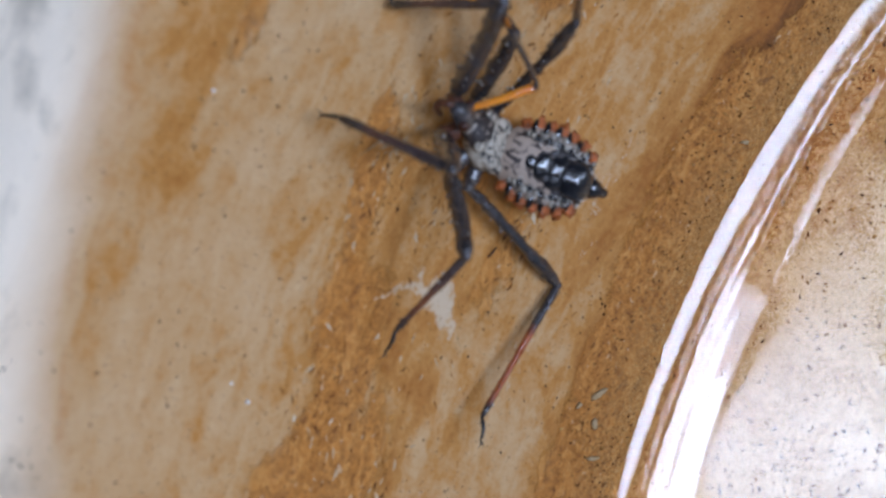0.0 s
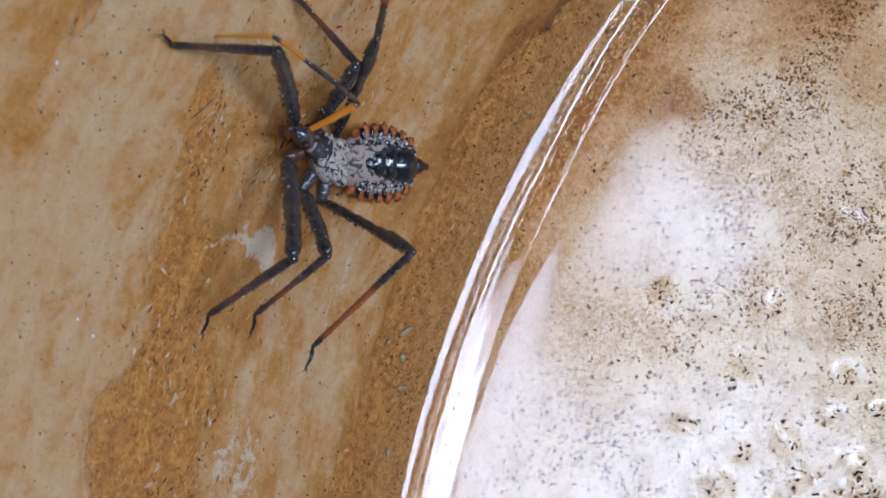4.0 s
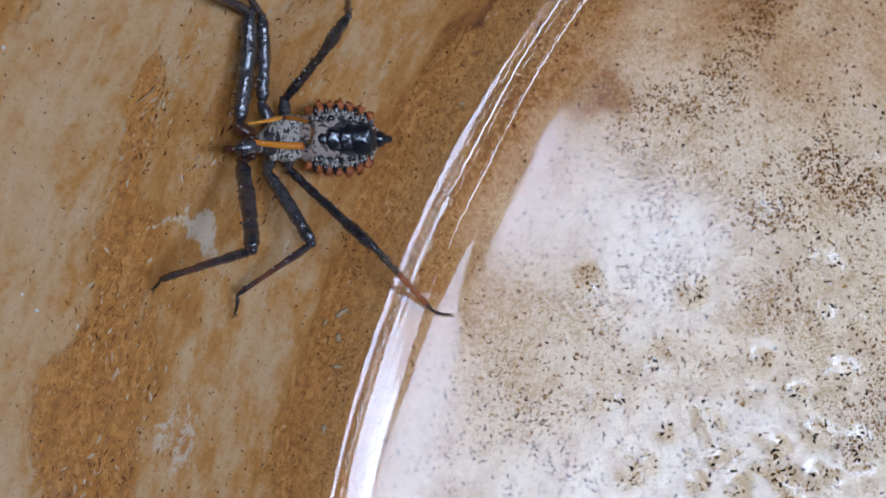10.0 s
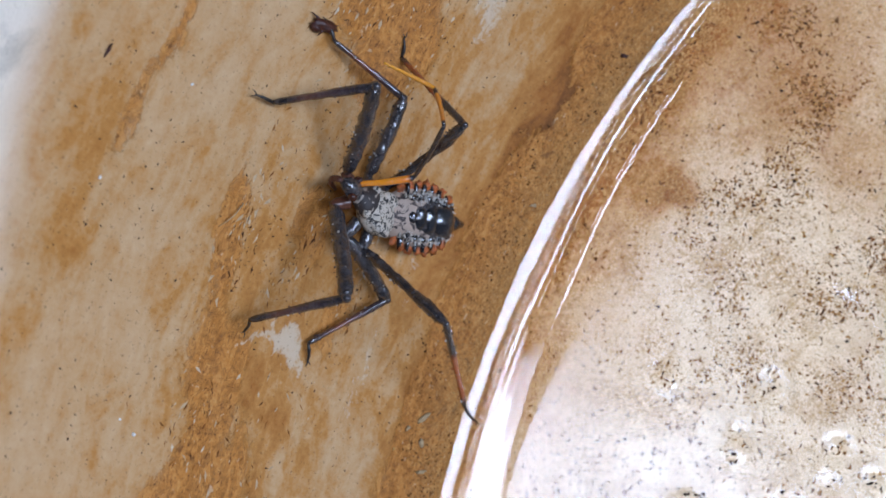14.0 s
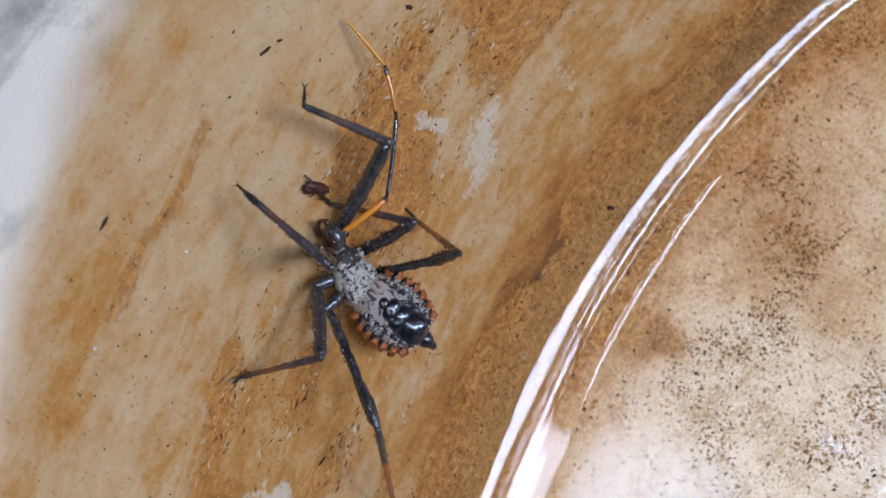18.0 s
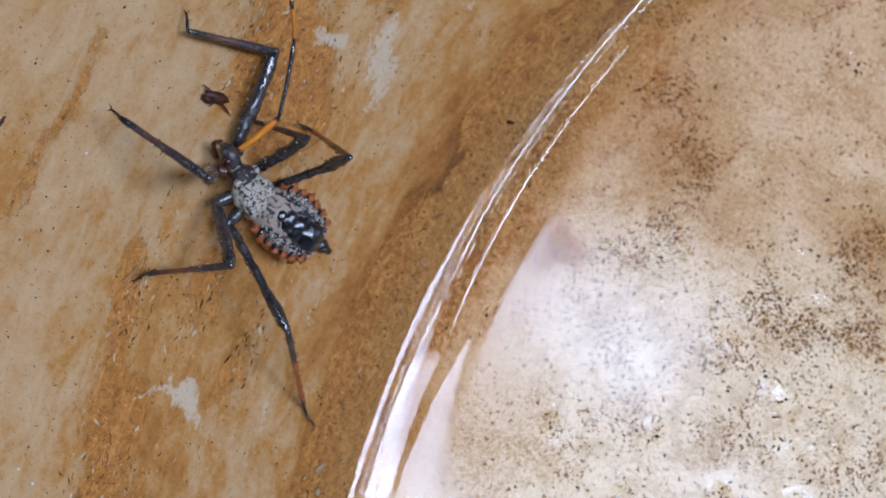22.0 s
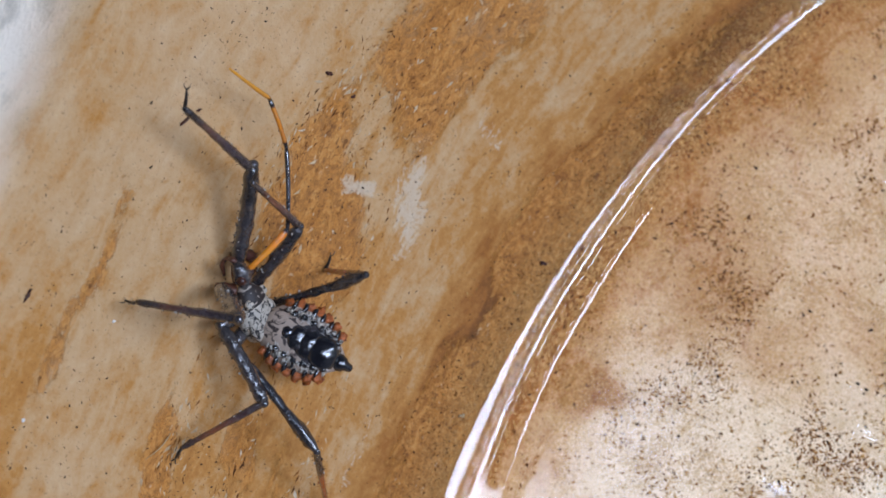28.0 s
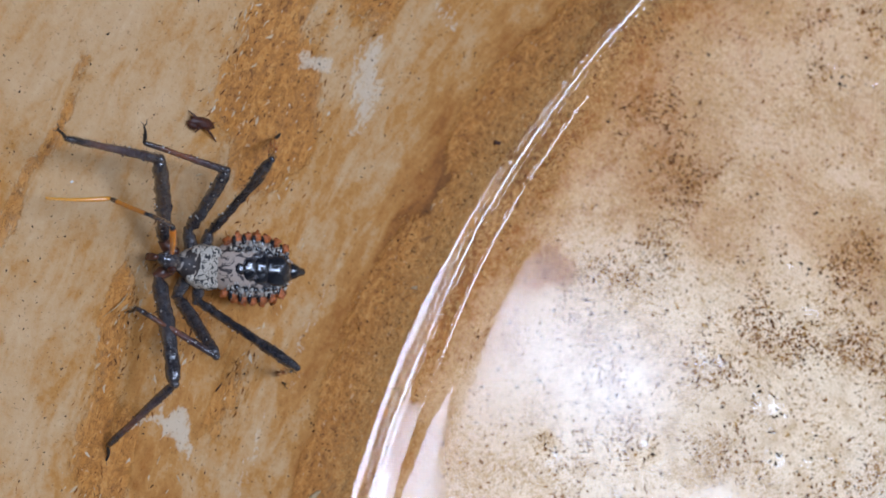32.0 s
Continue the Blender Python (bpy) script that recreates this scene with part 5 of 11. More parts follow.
    walk(LEG["RF"][1], [
        (0, pose(0.00807, -0.00384, 0.00398, 0.0, 86.5, 162.2)),
        (0.5, pose(0.00825, -0.00388, 0.00376, -50.0, 82.4, 112.1)),
        (1, pose(0.00841, -0.00392, 0.00353, -61.5, 76.8, 100.4)),
        (1.333, pose(0.00894, -0.00319, 0.00320, -64.7, 81.3, 97.2)),
        (1.667, pose(0.00966, -0.00176, 0.00242, -141.0, 88.6, 20.7)),
        (2, pose(0.00990, -0.00097, 0.00193, 142.4, 85.3, -56.0)),
        (2.5, pose(0.00969, -0.00084, 0.00241, 171.8, 80.3, -26.4)),
        (3, pose(0.00946, -0.00070, 0.00286, -179.7, 74.6, -17.7)),
        (3.5, pose(0.00952, -0.00126, 0.00278, -176.1, 73.9, -13.9)),
        (4, pose(0.00954, -0.00182, 0.00267, -172.7, 73.2, -10.4)),
        (4.25, pose(0.00955, -0.00216, 0.00256, -175.4, 75.4, -13.1)),
        (4.5, pose(0.00955, -0.00249, 0.00244, -179.0, 77.6, -16.8)),
        (5, pose(0.00913, -0.00335, 0.00280, 178.8, 74.6, -19.1)),
        (5.5, pose(0.00782, -0.00508, 0.00335, 176.1, 67.9, -22.0)),
        (6, pose(0.00607, -0.00647, 0.00354, 174.7, 61.3, -23.6)),
        (6.5, pose(0.00517, -0.00695, 0.00350, 174.2, 58.2, -24.1)),
        (6.75, pose(0.00455, -0.00718, 0.00349, 174.3, 54.2, -24.0)),
        (7, pose(0.00392, -0.00736, 0.00344, 174.4, 50.2, -23.9)),
        (7.5, pose(0.00447, -0.00711, 0.00362, 178.9, 53.7, -18.1)),
        (8, pose(0.00501, -0.00682, 0.00376, -175.5, 56.8, -11.4)),
        (8.5, pose(0.00460, -0.00651, 0.00429, -172.7, 55.6, -8.0)),
        (9, pose(0.00417, -0.00614, 0.00478, -170.2, 54.3, -4.9)),
        (9.5, pose(0.00231, -0.00822, 0.00195, -178.6, 21.5, -17.9)),
        (10, pose(0.00058, -0.00836, -0.00163, -179.3, -11.8, -25.7)),
        (10.333, pose(0.00038, -0.00833, -0.00122, 179.0, -15.2, -18.3)),
        (10.667, pose(0.00003, -0.00821, -0.00046, 174.6, -20.7, -4.0)),
        (11, pose(-0.00014, -0.00811, -0.00005, 171.6, -23.2, 4.1)),
        (11.333, pose(0.00087, -0.00814, 0.00146, 172.7, -2.5, -1.1)),
        (11.667, pose(0.00300, -0.00715, 0.00386, 169.6, 35.9, -11.4)),
        (12, pose(0.00415, -0.00611, 0.00481, 162.0, 55.9, -21.8)),
        (12.5, pose(0.00606, -0.00572, 0.00434, -176.7, 69.2, 2.0)),
        (13, pose(0.00775, -0.00500, 0.00351, -125.5, 73.7, 55.6)),
        (13.5, pose(0.00771, -0.00487, 0.00366, -128.7, 76.1, 52.2)),
        (14, pose(0.00777, -0.00474, 0.00370, -128.8, 67.0, 52.2)),
        (14.5, pose(0.00790, -0.00445, 0.00378, -128.9, 46.8, 52.1)),
        (15, pose(0.00802, -0.00415, 0.00385, -128.9, 26.6, 52.1)),
        (15.5, pose(0.00808, -0.00401, 0.00388, -128.9, 17.4, 52.1)),
        (15.75, pose(0.00785, -0.00379, 0.00424, -158.4, 39.0, -5.2)),
        (16, pose(0.00761, -0.00355, 0.00459, 164.5, 26.2, -68.7)),
        (16.333, pose(0.00769, -0.00389, 0.00435, 177.6, 24.4, -38.9)),
        (16.667, pose(0.00779, -0.00450, 0.00386, -167.6, 8.0, 10.9)),
        (17, pose(0.00783, -0.00481, 0.00358, -166.7, -3.9, 35.2)),
        (17.5, pose(0.00773, -0.00436, 0.00402, -166.8, 0.2, 39.9)),
        (18, pose(0.00760, -0.00390, 0.00442, -166.6, 4.4, 44.5)),
        (18.5, pose(0.00777, -0.00461, 0.00380, -167.0, 15.5, 42.6)),
        (19, pose(0.00787, -0.00526, 0.00311, -167.8, 26.6, 40.4)),
        (19.5, pose(0.00777, -0.00630, 0.00176, -171.8, 19.6, 30.2)),
        (20, pose(0.00743, -0.00708, 0.00027, -174.4, 12.2, 20.9)),
        (20.5, pose(0.00747, -0.00697, 0.00062, -173.5, 0.2, 28.5)),
        (21, pose(0.00750, -0.00685, 0.00095, -174.3, -11.8, 36.1)),
        (21.5, pose(0.00739, -0.00682, 0.00134, -175.0, -2.6, 41.8)),
        (22, pose(0.00726, -0.00676, 0.00171, -174.8, 6.6, 47.5)),
        (22.333, pose(0.00717, -0.00682, 0.00175, -174.9, 7.0, 46.9)),
        (22.667, pose(0.00698, -0.00692, 0.00183, -175.0, 7.7, 45.7)),
        (23, pose(0.00688, -0.00697, 0.00187, -175.1, 8.1, 45.1)),
        (23.5, pose(0.00751, -0.00604, 0.00262, -174.3, 14.1, 49.6)),
        (24, pose(0.00799, -0.00494, 0.00326, -172.9, 20.1, 54.3)),
        (24.5, pose(0.00788, -0.00389, 0.00416, -170.9, 22.4, 59.8)),
        (25, pose(0.00760, -0.00274, 0.00489, -168.6, 24.6, 65.5)),
        (25.5, pose(0.00797, -0.00389, 0.00406, -172.7, 15.2, 53.6)),
        (26, pose(0.00816, -0.00494, 0.00305, -174.6, 5.3, 42.7)),
        (26.5, pose(0.00721, -0.00695, 0.00136, -174.5, -9.5, 39.8)),
        (27, pose(0.00761, -0.00614, 0.00149, -174.2, -6.3, 37.4)),
        (27.5, pose(0.00849, -0.00436, 0.00177, -174.0, 0.9, 32.4)),
        (28, pose(0.00937, -0.00258, 0.00205, -174.4, 8.0, 27.2)),
        (28.5, pose(0.00977, -0.00178, 0.00217, -174.8, 11.3, 24.9)),
        (29, pose(0.00965, -0.00254, 0.00219, -173.6, 21.2, 32.8)),
        (29.5, pose(0.00961, -0.00337, 0.00175, -175.2, 20.6, 26.4)),
        (30, pose(0.00952, -0.00387, 0.00147, -176.0, 17.1, 21.5)),
        (30.5, pose(0.00931, -0.00361, 0.00227, -176.4, 16.2, 19.3)),
        (31, pose(0.00903, -0.00343, 0.00293, -176.8, 15.2, 16.9)),
        (31.333, pose(0.00872, -0.00417, 0.00290, -177.4, 13.5, 12.8)),
        (31.667, pose(0.00799, -0.00544, 0.00273, -178.2, 9.9, 5.5)),
        (32, pose(0.00752, -0.00605, 0.00260, -178.4, 7.7, 1.6)),
    ])
    walk(LEG["RF"][2], [
        (0, pose(0.00767, -0.00371, -0.00301, -0.0, 5.2, -64.3)),
        (0.5, pose(0.00790, -0.00303, -0.00318, 1.0, -1.1, -36.5)),
        (1, pose(0.00812, -0.00234, -0.00329, -1.0, -7.1, -8.5)),
        (1.333, pose(0.00881, -0.00214, -0.00372, -1.3, -11.2, -6.7)),
        (1.667, pose(0.00983, -0.00170, -0.00457, -2.2, -18.8, -3.1)),
        (2, pose(0.01022, -0.00144, -0.00504, -3.0, -22.8, -1.0)),
        (2.5, pose(0.01075, -0.00136, -0.00450, -6.2, -22.8, 7.2)),
        (3, pose(0.01123, -0.00127, -0.00388, -9.3, -22.4, 15.4)),
        (3.5, pose(0.01140, -0.00173, -0.00395, -7.6, -21.6, 10.8)),
        (4, pose(0.01153, -0.00219, -0.00403, -6.0, -20.6, 6.4)),
        (4.25, pose(0.01127, -0.00256, -0.00422, -0.5, 7.8, -38.6)),
        (4.5, pose(0.01099, -0.00292, -0.00440, -18.8, 31.1, -89.2)),
        (5, pose(0.01089, -0.00396, -0.00395, -20.0, 36.8, -91.2)),
        (5.5, pose(0.01026, -0.00607, -0.00314, -23.9, 48.9, -97.1)),
        (6, pose(0.00915, -0.00782, -0.00260, -31.7, 60.6, -106.6)),
        (6.5, pose(0.00854, -0.00846, -0.00245, -37.9, 65.6, -113.5)),
        (6.75, pose(0.00829, -0.00884, -0.00219, -34.2, 57.2, -109.3)),
        (7, pose(0.00801, -0.00917, -0.00193, -32.1, 48.7, -106.7)),
        (7.5, pose(0.00841, -0.00840, -0.00203, -32.2, 55.2, -106.7)),
        (8, pose(0.00876, -0.00758, -0.00210, -32.3, 61.7, -106.9)),
        (8.5, pose(0.00851, -0.00706, -0.00149, -26.7, 62.7, -100.6)),
        (9, pose(0.00824, -0.00649, -0.00091, -20.8, 63.4, -93.9)),
        (9.5, pose(0.00850, -0.01022, -0.00062, -36.6, 64.0, -111.5)),
        (10, pose(0.00676, -0.01133, -0.00020, -51.7, 62.4, -128.4)),
        (10.333, pose(0.00679, -0.01046, 0.00061, -41.2, 63.9, -116.7)),
        (10.667, pose(0.00656, -0.00867, 0.00201, -20.2, 63.9, -93.4)),
        (11, pose(0.00627, -0.00765, 0.00270, -9.8, 62.4, -81.7)),
        (11.333, pose(0.00786, -0.00827, 0.00176, 1.5, 37.0, -67.3)),
        (11.667, pose(0.00856, -0.00827, -0.00024, 4.2, -11.8, -55.9)),
        (12, pose(0.00779, -0.00757, -0.00099, 1.3, -38.0, -49.1)),
        (12.5, pose(0.00855, -0.00563, -0.00221, -8.7, -18.2, -28.5)),
        (13, pose(0.00886, -0.00338, -0.00321, -10.8, 3.3, -12.4)),
        (13.5, pose(0.00874, -0.00354, -0.00313, -7.0, 10.2, 18.9)),
        (14, pose(0.00946, -0.00257, -0.00274, -8.8, 14.5, 10.3)),
        (14.5, pose(0.01085, -0.00066, -0.00132, -15.3, 22.4, -10.0)),
        (15, pose(0.01187, 0.00079, 0.00071, -24.9, 27.7, -32.3)),
        (15.5, pose(0.01218, 0.00126, 0.00178, -30.0, 28.8, -43.0)),
        (15.75, pose(0.01327, -0.00428, -0.00016, -23.0, 9.1, -22.1)),
        (16, pose(0.00988, -0.00940, 0.00150, -23.4, -11.6, -3.4)),
        (16.333, pose(0.01265, -0.00789, 0.00146, -23.5, -5.6, -2.5)),
        (16.667, pose(0.01460, -0.00318, 0.00289, -23.5, 5.6, -1.0)),
        (17, pose(0.01353, -0.00078, 0.00406, -23.4, 11.6, -0.1)),
        (17.5, pose(0.01310, 0.00012, 0.00399, -29.2, 15.2, -24.9)),
        (18, pose(0.01258, 0.00099, 0.00389, -36.2, 16.1, -50.2)),
        (18.5, pose(0.01274, -0.00004, 0.00194, -37.5, 27.3, -53.8)),
        (19, pose(0.01264, -0.00120, -0.00002, -39.9, 38.3, -58.1)),
        (19.5, pose(0.01347, -0.00298, -0.00059, -34.2, 28.6, -47.9)),
        (20, pose(0.01382, -0.00464, -0.00120, -30.8, 18.2, -39.4)),
        (20.5, pose(0.01362, -0.00363, 0.00059, -28.5, 26.8, -33.4)),
        (21, pose(0.01304, -0.00281, 0.00238, -24.9, 35.0, -26.3)),
        (21.5, pose(0.01260, -0.00215, 0.00165, -31.1, 27.6, -38.2)),
        (22, pose(0.01196, -0.00164, 0.00091, -35.2, 19.4, -48.5)),
        (22.333, pose(0.01192, -0.00175, 0.00090, -35.4, 20.8, -49.2)),
        (22.667, pose(0.01183, -0.00196, 0.00090, -36.0, 23.5, -50.6)),
        (23, pose(0.01178, -0.00207, 0.00089, -36.3, 24.9, -51.3)),
        (23.5, pose(0.01192, -0.00087, 0.00091, -36.8, 17.6, -52.9)),
        (24, pose(0.01184, 0.00039, 0.00085, -37.2, 10.3, -54.4)),
        (24.5, pose(0.01114, 0.00171, 0.00149, -38.1, 19.8, -57.8)),
        (25, pose(0.01023, 0.00306, 0.00198, -39.7, 29.3, -61.6)),
        (25.5, pose(0.01198, 0.00154, 0.00222, -37.6, 13.8, -55.9)),
        (26, pose(0.01328, -0.00022, 0.00240, -37.1, -1.9, -51.0)),
        (26.5, pose(0.01252, -0.00253, 0.00251, -37.8, 14.8, -57.8)),
        (27, pose(0.01306, -0.00196, 0.00224, -36.9, 7.0, -48.5)),
        (27.5, pose(0.01426, -0.00071, 0.00166, -39.4, -9.9, -28.4)),
        (28, pose(0.01546, 0.00054, 0.00107, -48.3, -24.8, -5.6)),
        (28.5, pose(0.01600, 0.00111, 0.00080, -54.8, -30.1, 6.5)),
        (29, pose(0.01514, 0.00100, -0.00034, -36.3, -21.6, 5.0)),
        (29.5, pose(0.01548, -0.00045, -0.00071, -45.8, -27.2, -3.6)),
        (30, pose(0.01575, -0.00143, -0.00058, -53.3, -32.3, -11.1)),
        (30.5, pose(0.01565, -0.00139, 0.00032, -31.3, -23.7, 2.2)),
        (31, pose(0.01549, -0.00146, 0.00109, -76.4, 58.5, -125.8)),
        (31.333, pose(0.01535, -0.00266, 0.00126, 5.5, -26.3, 6.3)),
        (31.667, pose(0.01486, -0.00478, 0.00153, -6.9, -26.6, -8.1)),
        (32, pose(0.01445, -0.00586, 0.00167, -9.4, -24.5, -15.3)),
    ])
    walk(LEG["RM"][0], [
        (0, pose(0.00065, -0.00229, -0.00090, 0.0, -40.9, -24.5)),
        (0.5, pose(0.00065, -0.00229, -0.00090, 7.3, -33.1, -36.5)),
        (1, pose(0.00065, -0.00229, -0.00090, 12.1, -24.4, -46.5)),
        (1.333, pose(0.00065, -0.00229, -0.00090, 12.4, -28.1, -47.1)),
        (1.667, pose(0.00065, -0.00229, -0.00090, 13.0, -34.8, -48.2)),
        (2, pose(0.00065, -0.00229, -0.00090, 13.4, -38.5, -49.0)),
        (2.5, pose(0.00065, -0.00229, -0.00090, 9.2, -47.4, -42.9)),
        (3, pose(0.00065, -0.00229, -0.00090, 2.6, -55.8, -34.4)),
        (3.5, pose(0.00065, -0.00229, -0.00090, 4.0, -54.0, -36.2)),
        (4, pose(0.00065, -0.00229, -0.00090, 5.3, -52.2, -37.8)),
        (4.25, pose(0.00065, -0.00229, -0.00090, 14.5, -47.6, -49.8)),
        (4.5, pose(0.00065, -0.00229, -0.00090, 21.5, -42.0, -59.7)),
        (5, pose(0.00065, -0.00229, -0.00090, 33.0, -39.8, -77.1)),
        (5.5, pose(0.00065, -0.00229, -0.00090, 51.2, -27.4, -109.1)),
        (6, pose(0.00065, -0.00229, -0.00090, 59.1, -9.4, -133.6)),
        (6.5, pose(0.00065, -0.00229, -0.00090, 59.9, -0.5, -143.5)),
        (6.75, pose(0.00065, -0.00229, -0.00090, 59.9, 1.4, -144.6)),
        (7, pose(0.00065, -0.00229, -0.00090, 59.9, 3.4, -145.6)),
        (7.5, pose(0.00065, -0.00229, -0.00090, 59.9, 0.2, -144.5)),
        (8, pose(0.00065, -0.00229, -0.00090, 59.9, -3.0, -143.4)),
        (8.5, pose(0.00065, -0.00229, -0.00090, 56.7, -26.6, -131.1)),
        (9, pose(0.00065, -0.00229, -0.00090, 44.9, -48.6, -112.3)),
        (9.5, pose(0.00065, -0.00229, -0.00090, 40.7, -20.9, -105.2)),
        (10, pose(0.00065, -0.00229, -0.00090, 40.1, 6.9, -100.4)),
        (10.333, pose(0.00065, -0.00229, -0.00090, 39.6, 2.9, -106.3)),
        (10.667, pose(0.00065, -0.00229, -0.00090, 39.8, -4.6, -117.2)),
        (11, pose(0.00065, -0.00229, -0.00090, 40.5, -8.6, -123.1)),
        (11.333, pose(0.00065, -0.00229, -0.00090, 39.7, -10.3, -118.2)),
        (11.667, pose(0.00065, -0.00229, -0.00090, 37.8, -13.4, -108.9)),
        (12, pose(0.00065, -0.00229, -0.00090, 36.5, -14.9, -103.8)),
        (12.5, pose(0.00065, -0.00229, -0.00090, 33.1, -16.3, -91.2)),
        (13, pose(0.00065, -0.00229, -0.00090, 29.5, -17.0, -78.5)),
        (13.5, pose(0.00065, -0.00229, -0.00090, 28.2, -16.0, -74.1)),
        (14, pose(0.00065, -0.00229, -0.00090, 26.7, -22.9, -69.5)),
        (14.5, pose(0.00065, -0.00229, -0.00090, 20.6, -37.4, -57.6)),
        (15, pose(0.00065, -0.00229, -0.00090, 8.6, -50.1, -40.4)),
        (15.5, pose(0.00065, -0.00229, -0.00090, -0.0, -54.7, -29.5)),
        (15.75, pose(0.00065, -0.00229, -0.00090, 3.6, -56.9, -33.9)),
        (16, pose(0.00065, -0.00229, -0.00090, 7.7, -59.0, -38.7)),
        (16.333, pose(0.00065, -0.00229, -0.00090, 6.7, -62.3, -37.6)),
        (16.667, pose(0.00065, -0.00229, -0.00090, 4.1, -68.4, -34.7)),
        (17, pose(0.00065, -0.00229, -0.00090, 2.0, -71.7, -32.4)),
        (17.5, pose(0.00065, -0.00229, -0.00090, -2.8, -72.5, -27.4)),
        (18, pose(0.00065, -0.00229, -0.00090, -8.0, -73.1, -22.0)),
        (18.5, pose(0.00065, -0.00229, -0.00090, 57.1, -52.3, -92.5)),
        (19, pose(0.00065, -0.00229, -0.00090, 67.5, -19.5, -109.4)),
        (19.5, pose(0.00065, -0.00229, -0.00090, 52.5, -42.5, -81.4)),
        (20, pose(0.00065, -0.00229, -0.00090, 16.1, -53.2, -33.8)),
        (20.5, pose(0.00065, -0.00229, -0.00090, 12.6, -62.3, -29.6)),
        (21, pose(0.00065, -0.00229, -0.00090, 5.5, -71.2, -22.0)),
        (21.5, pose(0.00065, -0.00229, -0.00090, 11.4, -72.5, -28.1)),
        (22, pose(0.00065, -0.00229, -0.00090, 18.0, -73.5, -35.1)),
        (22.333, pose(0.00065, -0.00229, -0.00090, 19.9, -58.4, -37.1)),
        (22.667, pose(0.00065, -0.00229, -0.00090, 20.8, -30.4, -38.3)),
        (23, pose(0.00065, -0.00229, -0.00090, 20.9, -15.3, -38.7)),
        (23.5, pose(0.00065, -0.00229, -0.00090, 22.2, -16.8, -43.2)),
        (24, pose(0.00065, -0.00229, -0.00090, 23.6, -18.3, -47.9)),
        (24.5, pose(0.00065, -0.00229, -0.00090, 17.2, -36.1, -34.0)),
        (25, pose(0.00065, -0.00229, -0.00090, 2.1, -51.5, -12.7)),
        (25.5, pose(0.00065, -0.00229, -0.00090, 5.3, -38.6, -17.1)),
        (26, pose(0.00065, -0.00229, -0.00090, 6.9, -25.6, -20.2)),
        (26.5, pose(0.00065, -0.00229, -0.00090, 1.7, -51.9, -12.0)),
        (27, pose(0.00065, -0.00229, -0.00090, 3.0, -51.0, -13.8)),
        (27.5, pose(0.00065, -0.00229, -0.00090, 5.8, -48.9, -17.4)),
        (28, pose(0.00065, -0.00229, -0.00090, 8.2, -46.7, -20.7)),
        (28.5, pose(0.00065, -0.00229, -0.00090, 9.2, -45.6, -22.2)),
        (29, pose(0.00065, -0.00229, -0.00090, 11.1, -40.1, -25.6)),
        (29.5, pose(0.00065, -0.00229, -0.00090, 10.9, -36.2, -26.1)),
        (30, pose(0.00065, -0.00229, -0.00090, 9.3, -33.5, -23.8)),
        (30.5, pose(0.00065, -0.00229, -0.00090, 21.2, -42.6, -40.7)),
        (31, pose(0.00065, -0.00229, -0.00090, 37.2, -48.5, -61.2)),
        (31.333, pose(0.00065, -0.00229, -0.00090, 39.9, -46.8, -65.0)),
        (31.667, pose(0.00065, -0.00229, -0.00090, 44.5, -43.6, -71.3)),
        (32, pose(0.00065, -0.00229, -0.00090, 46.5, -41.7, -74.2)),
    ])
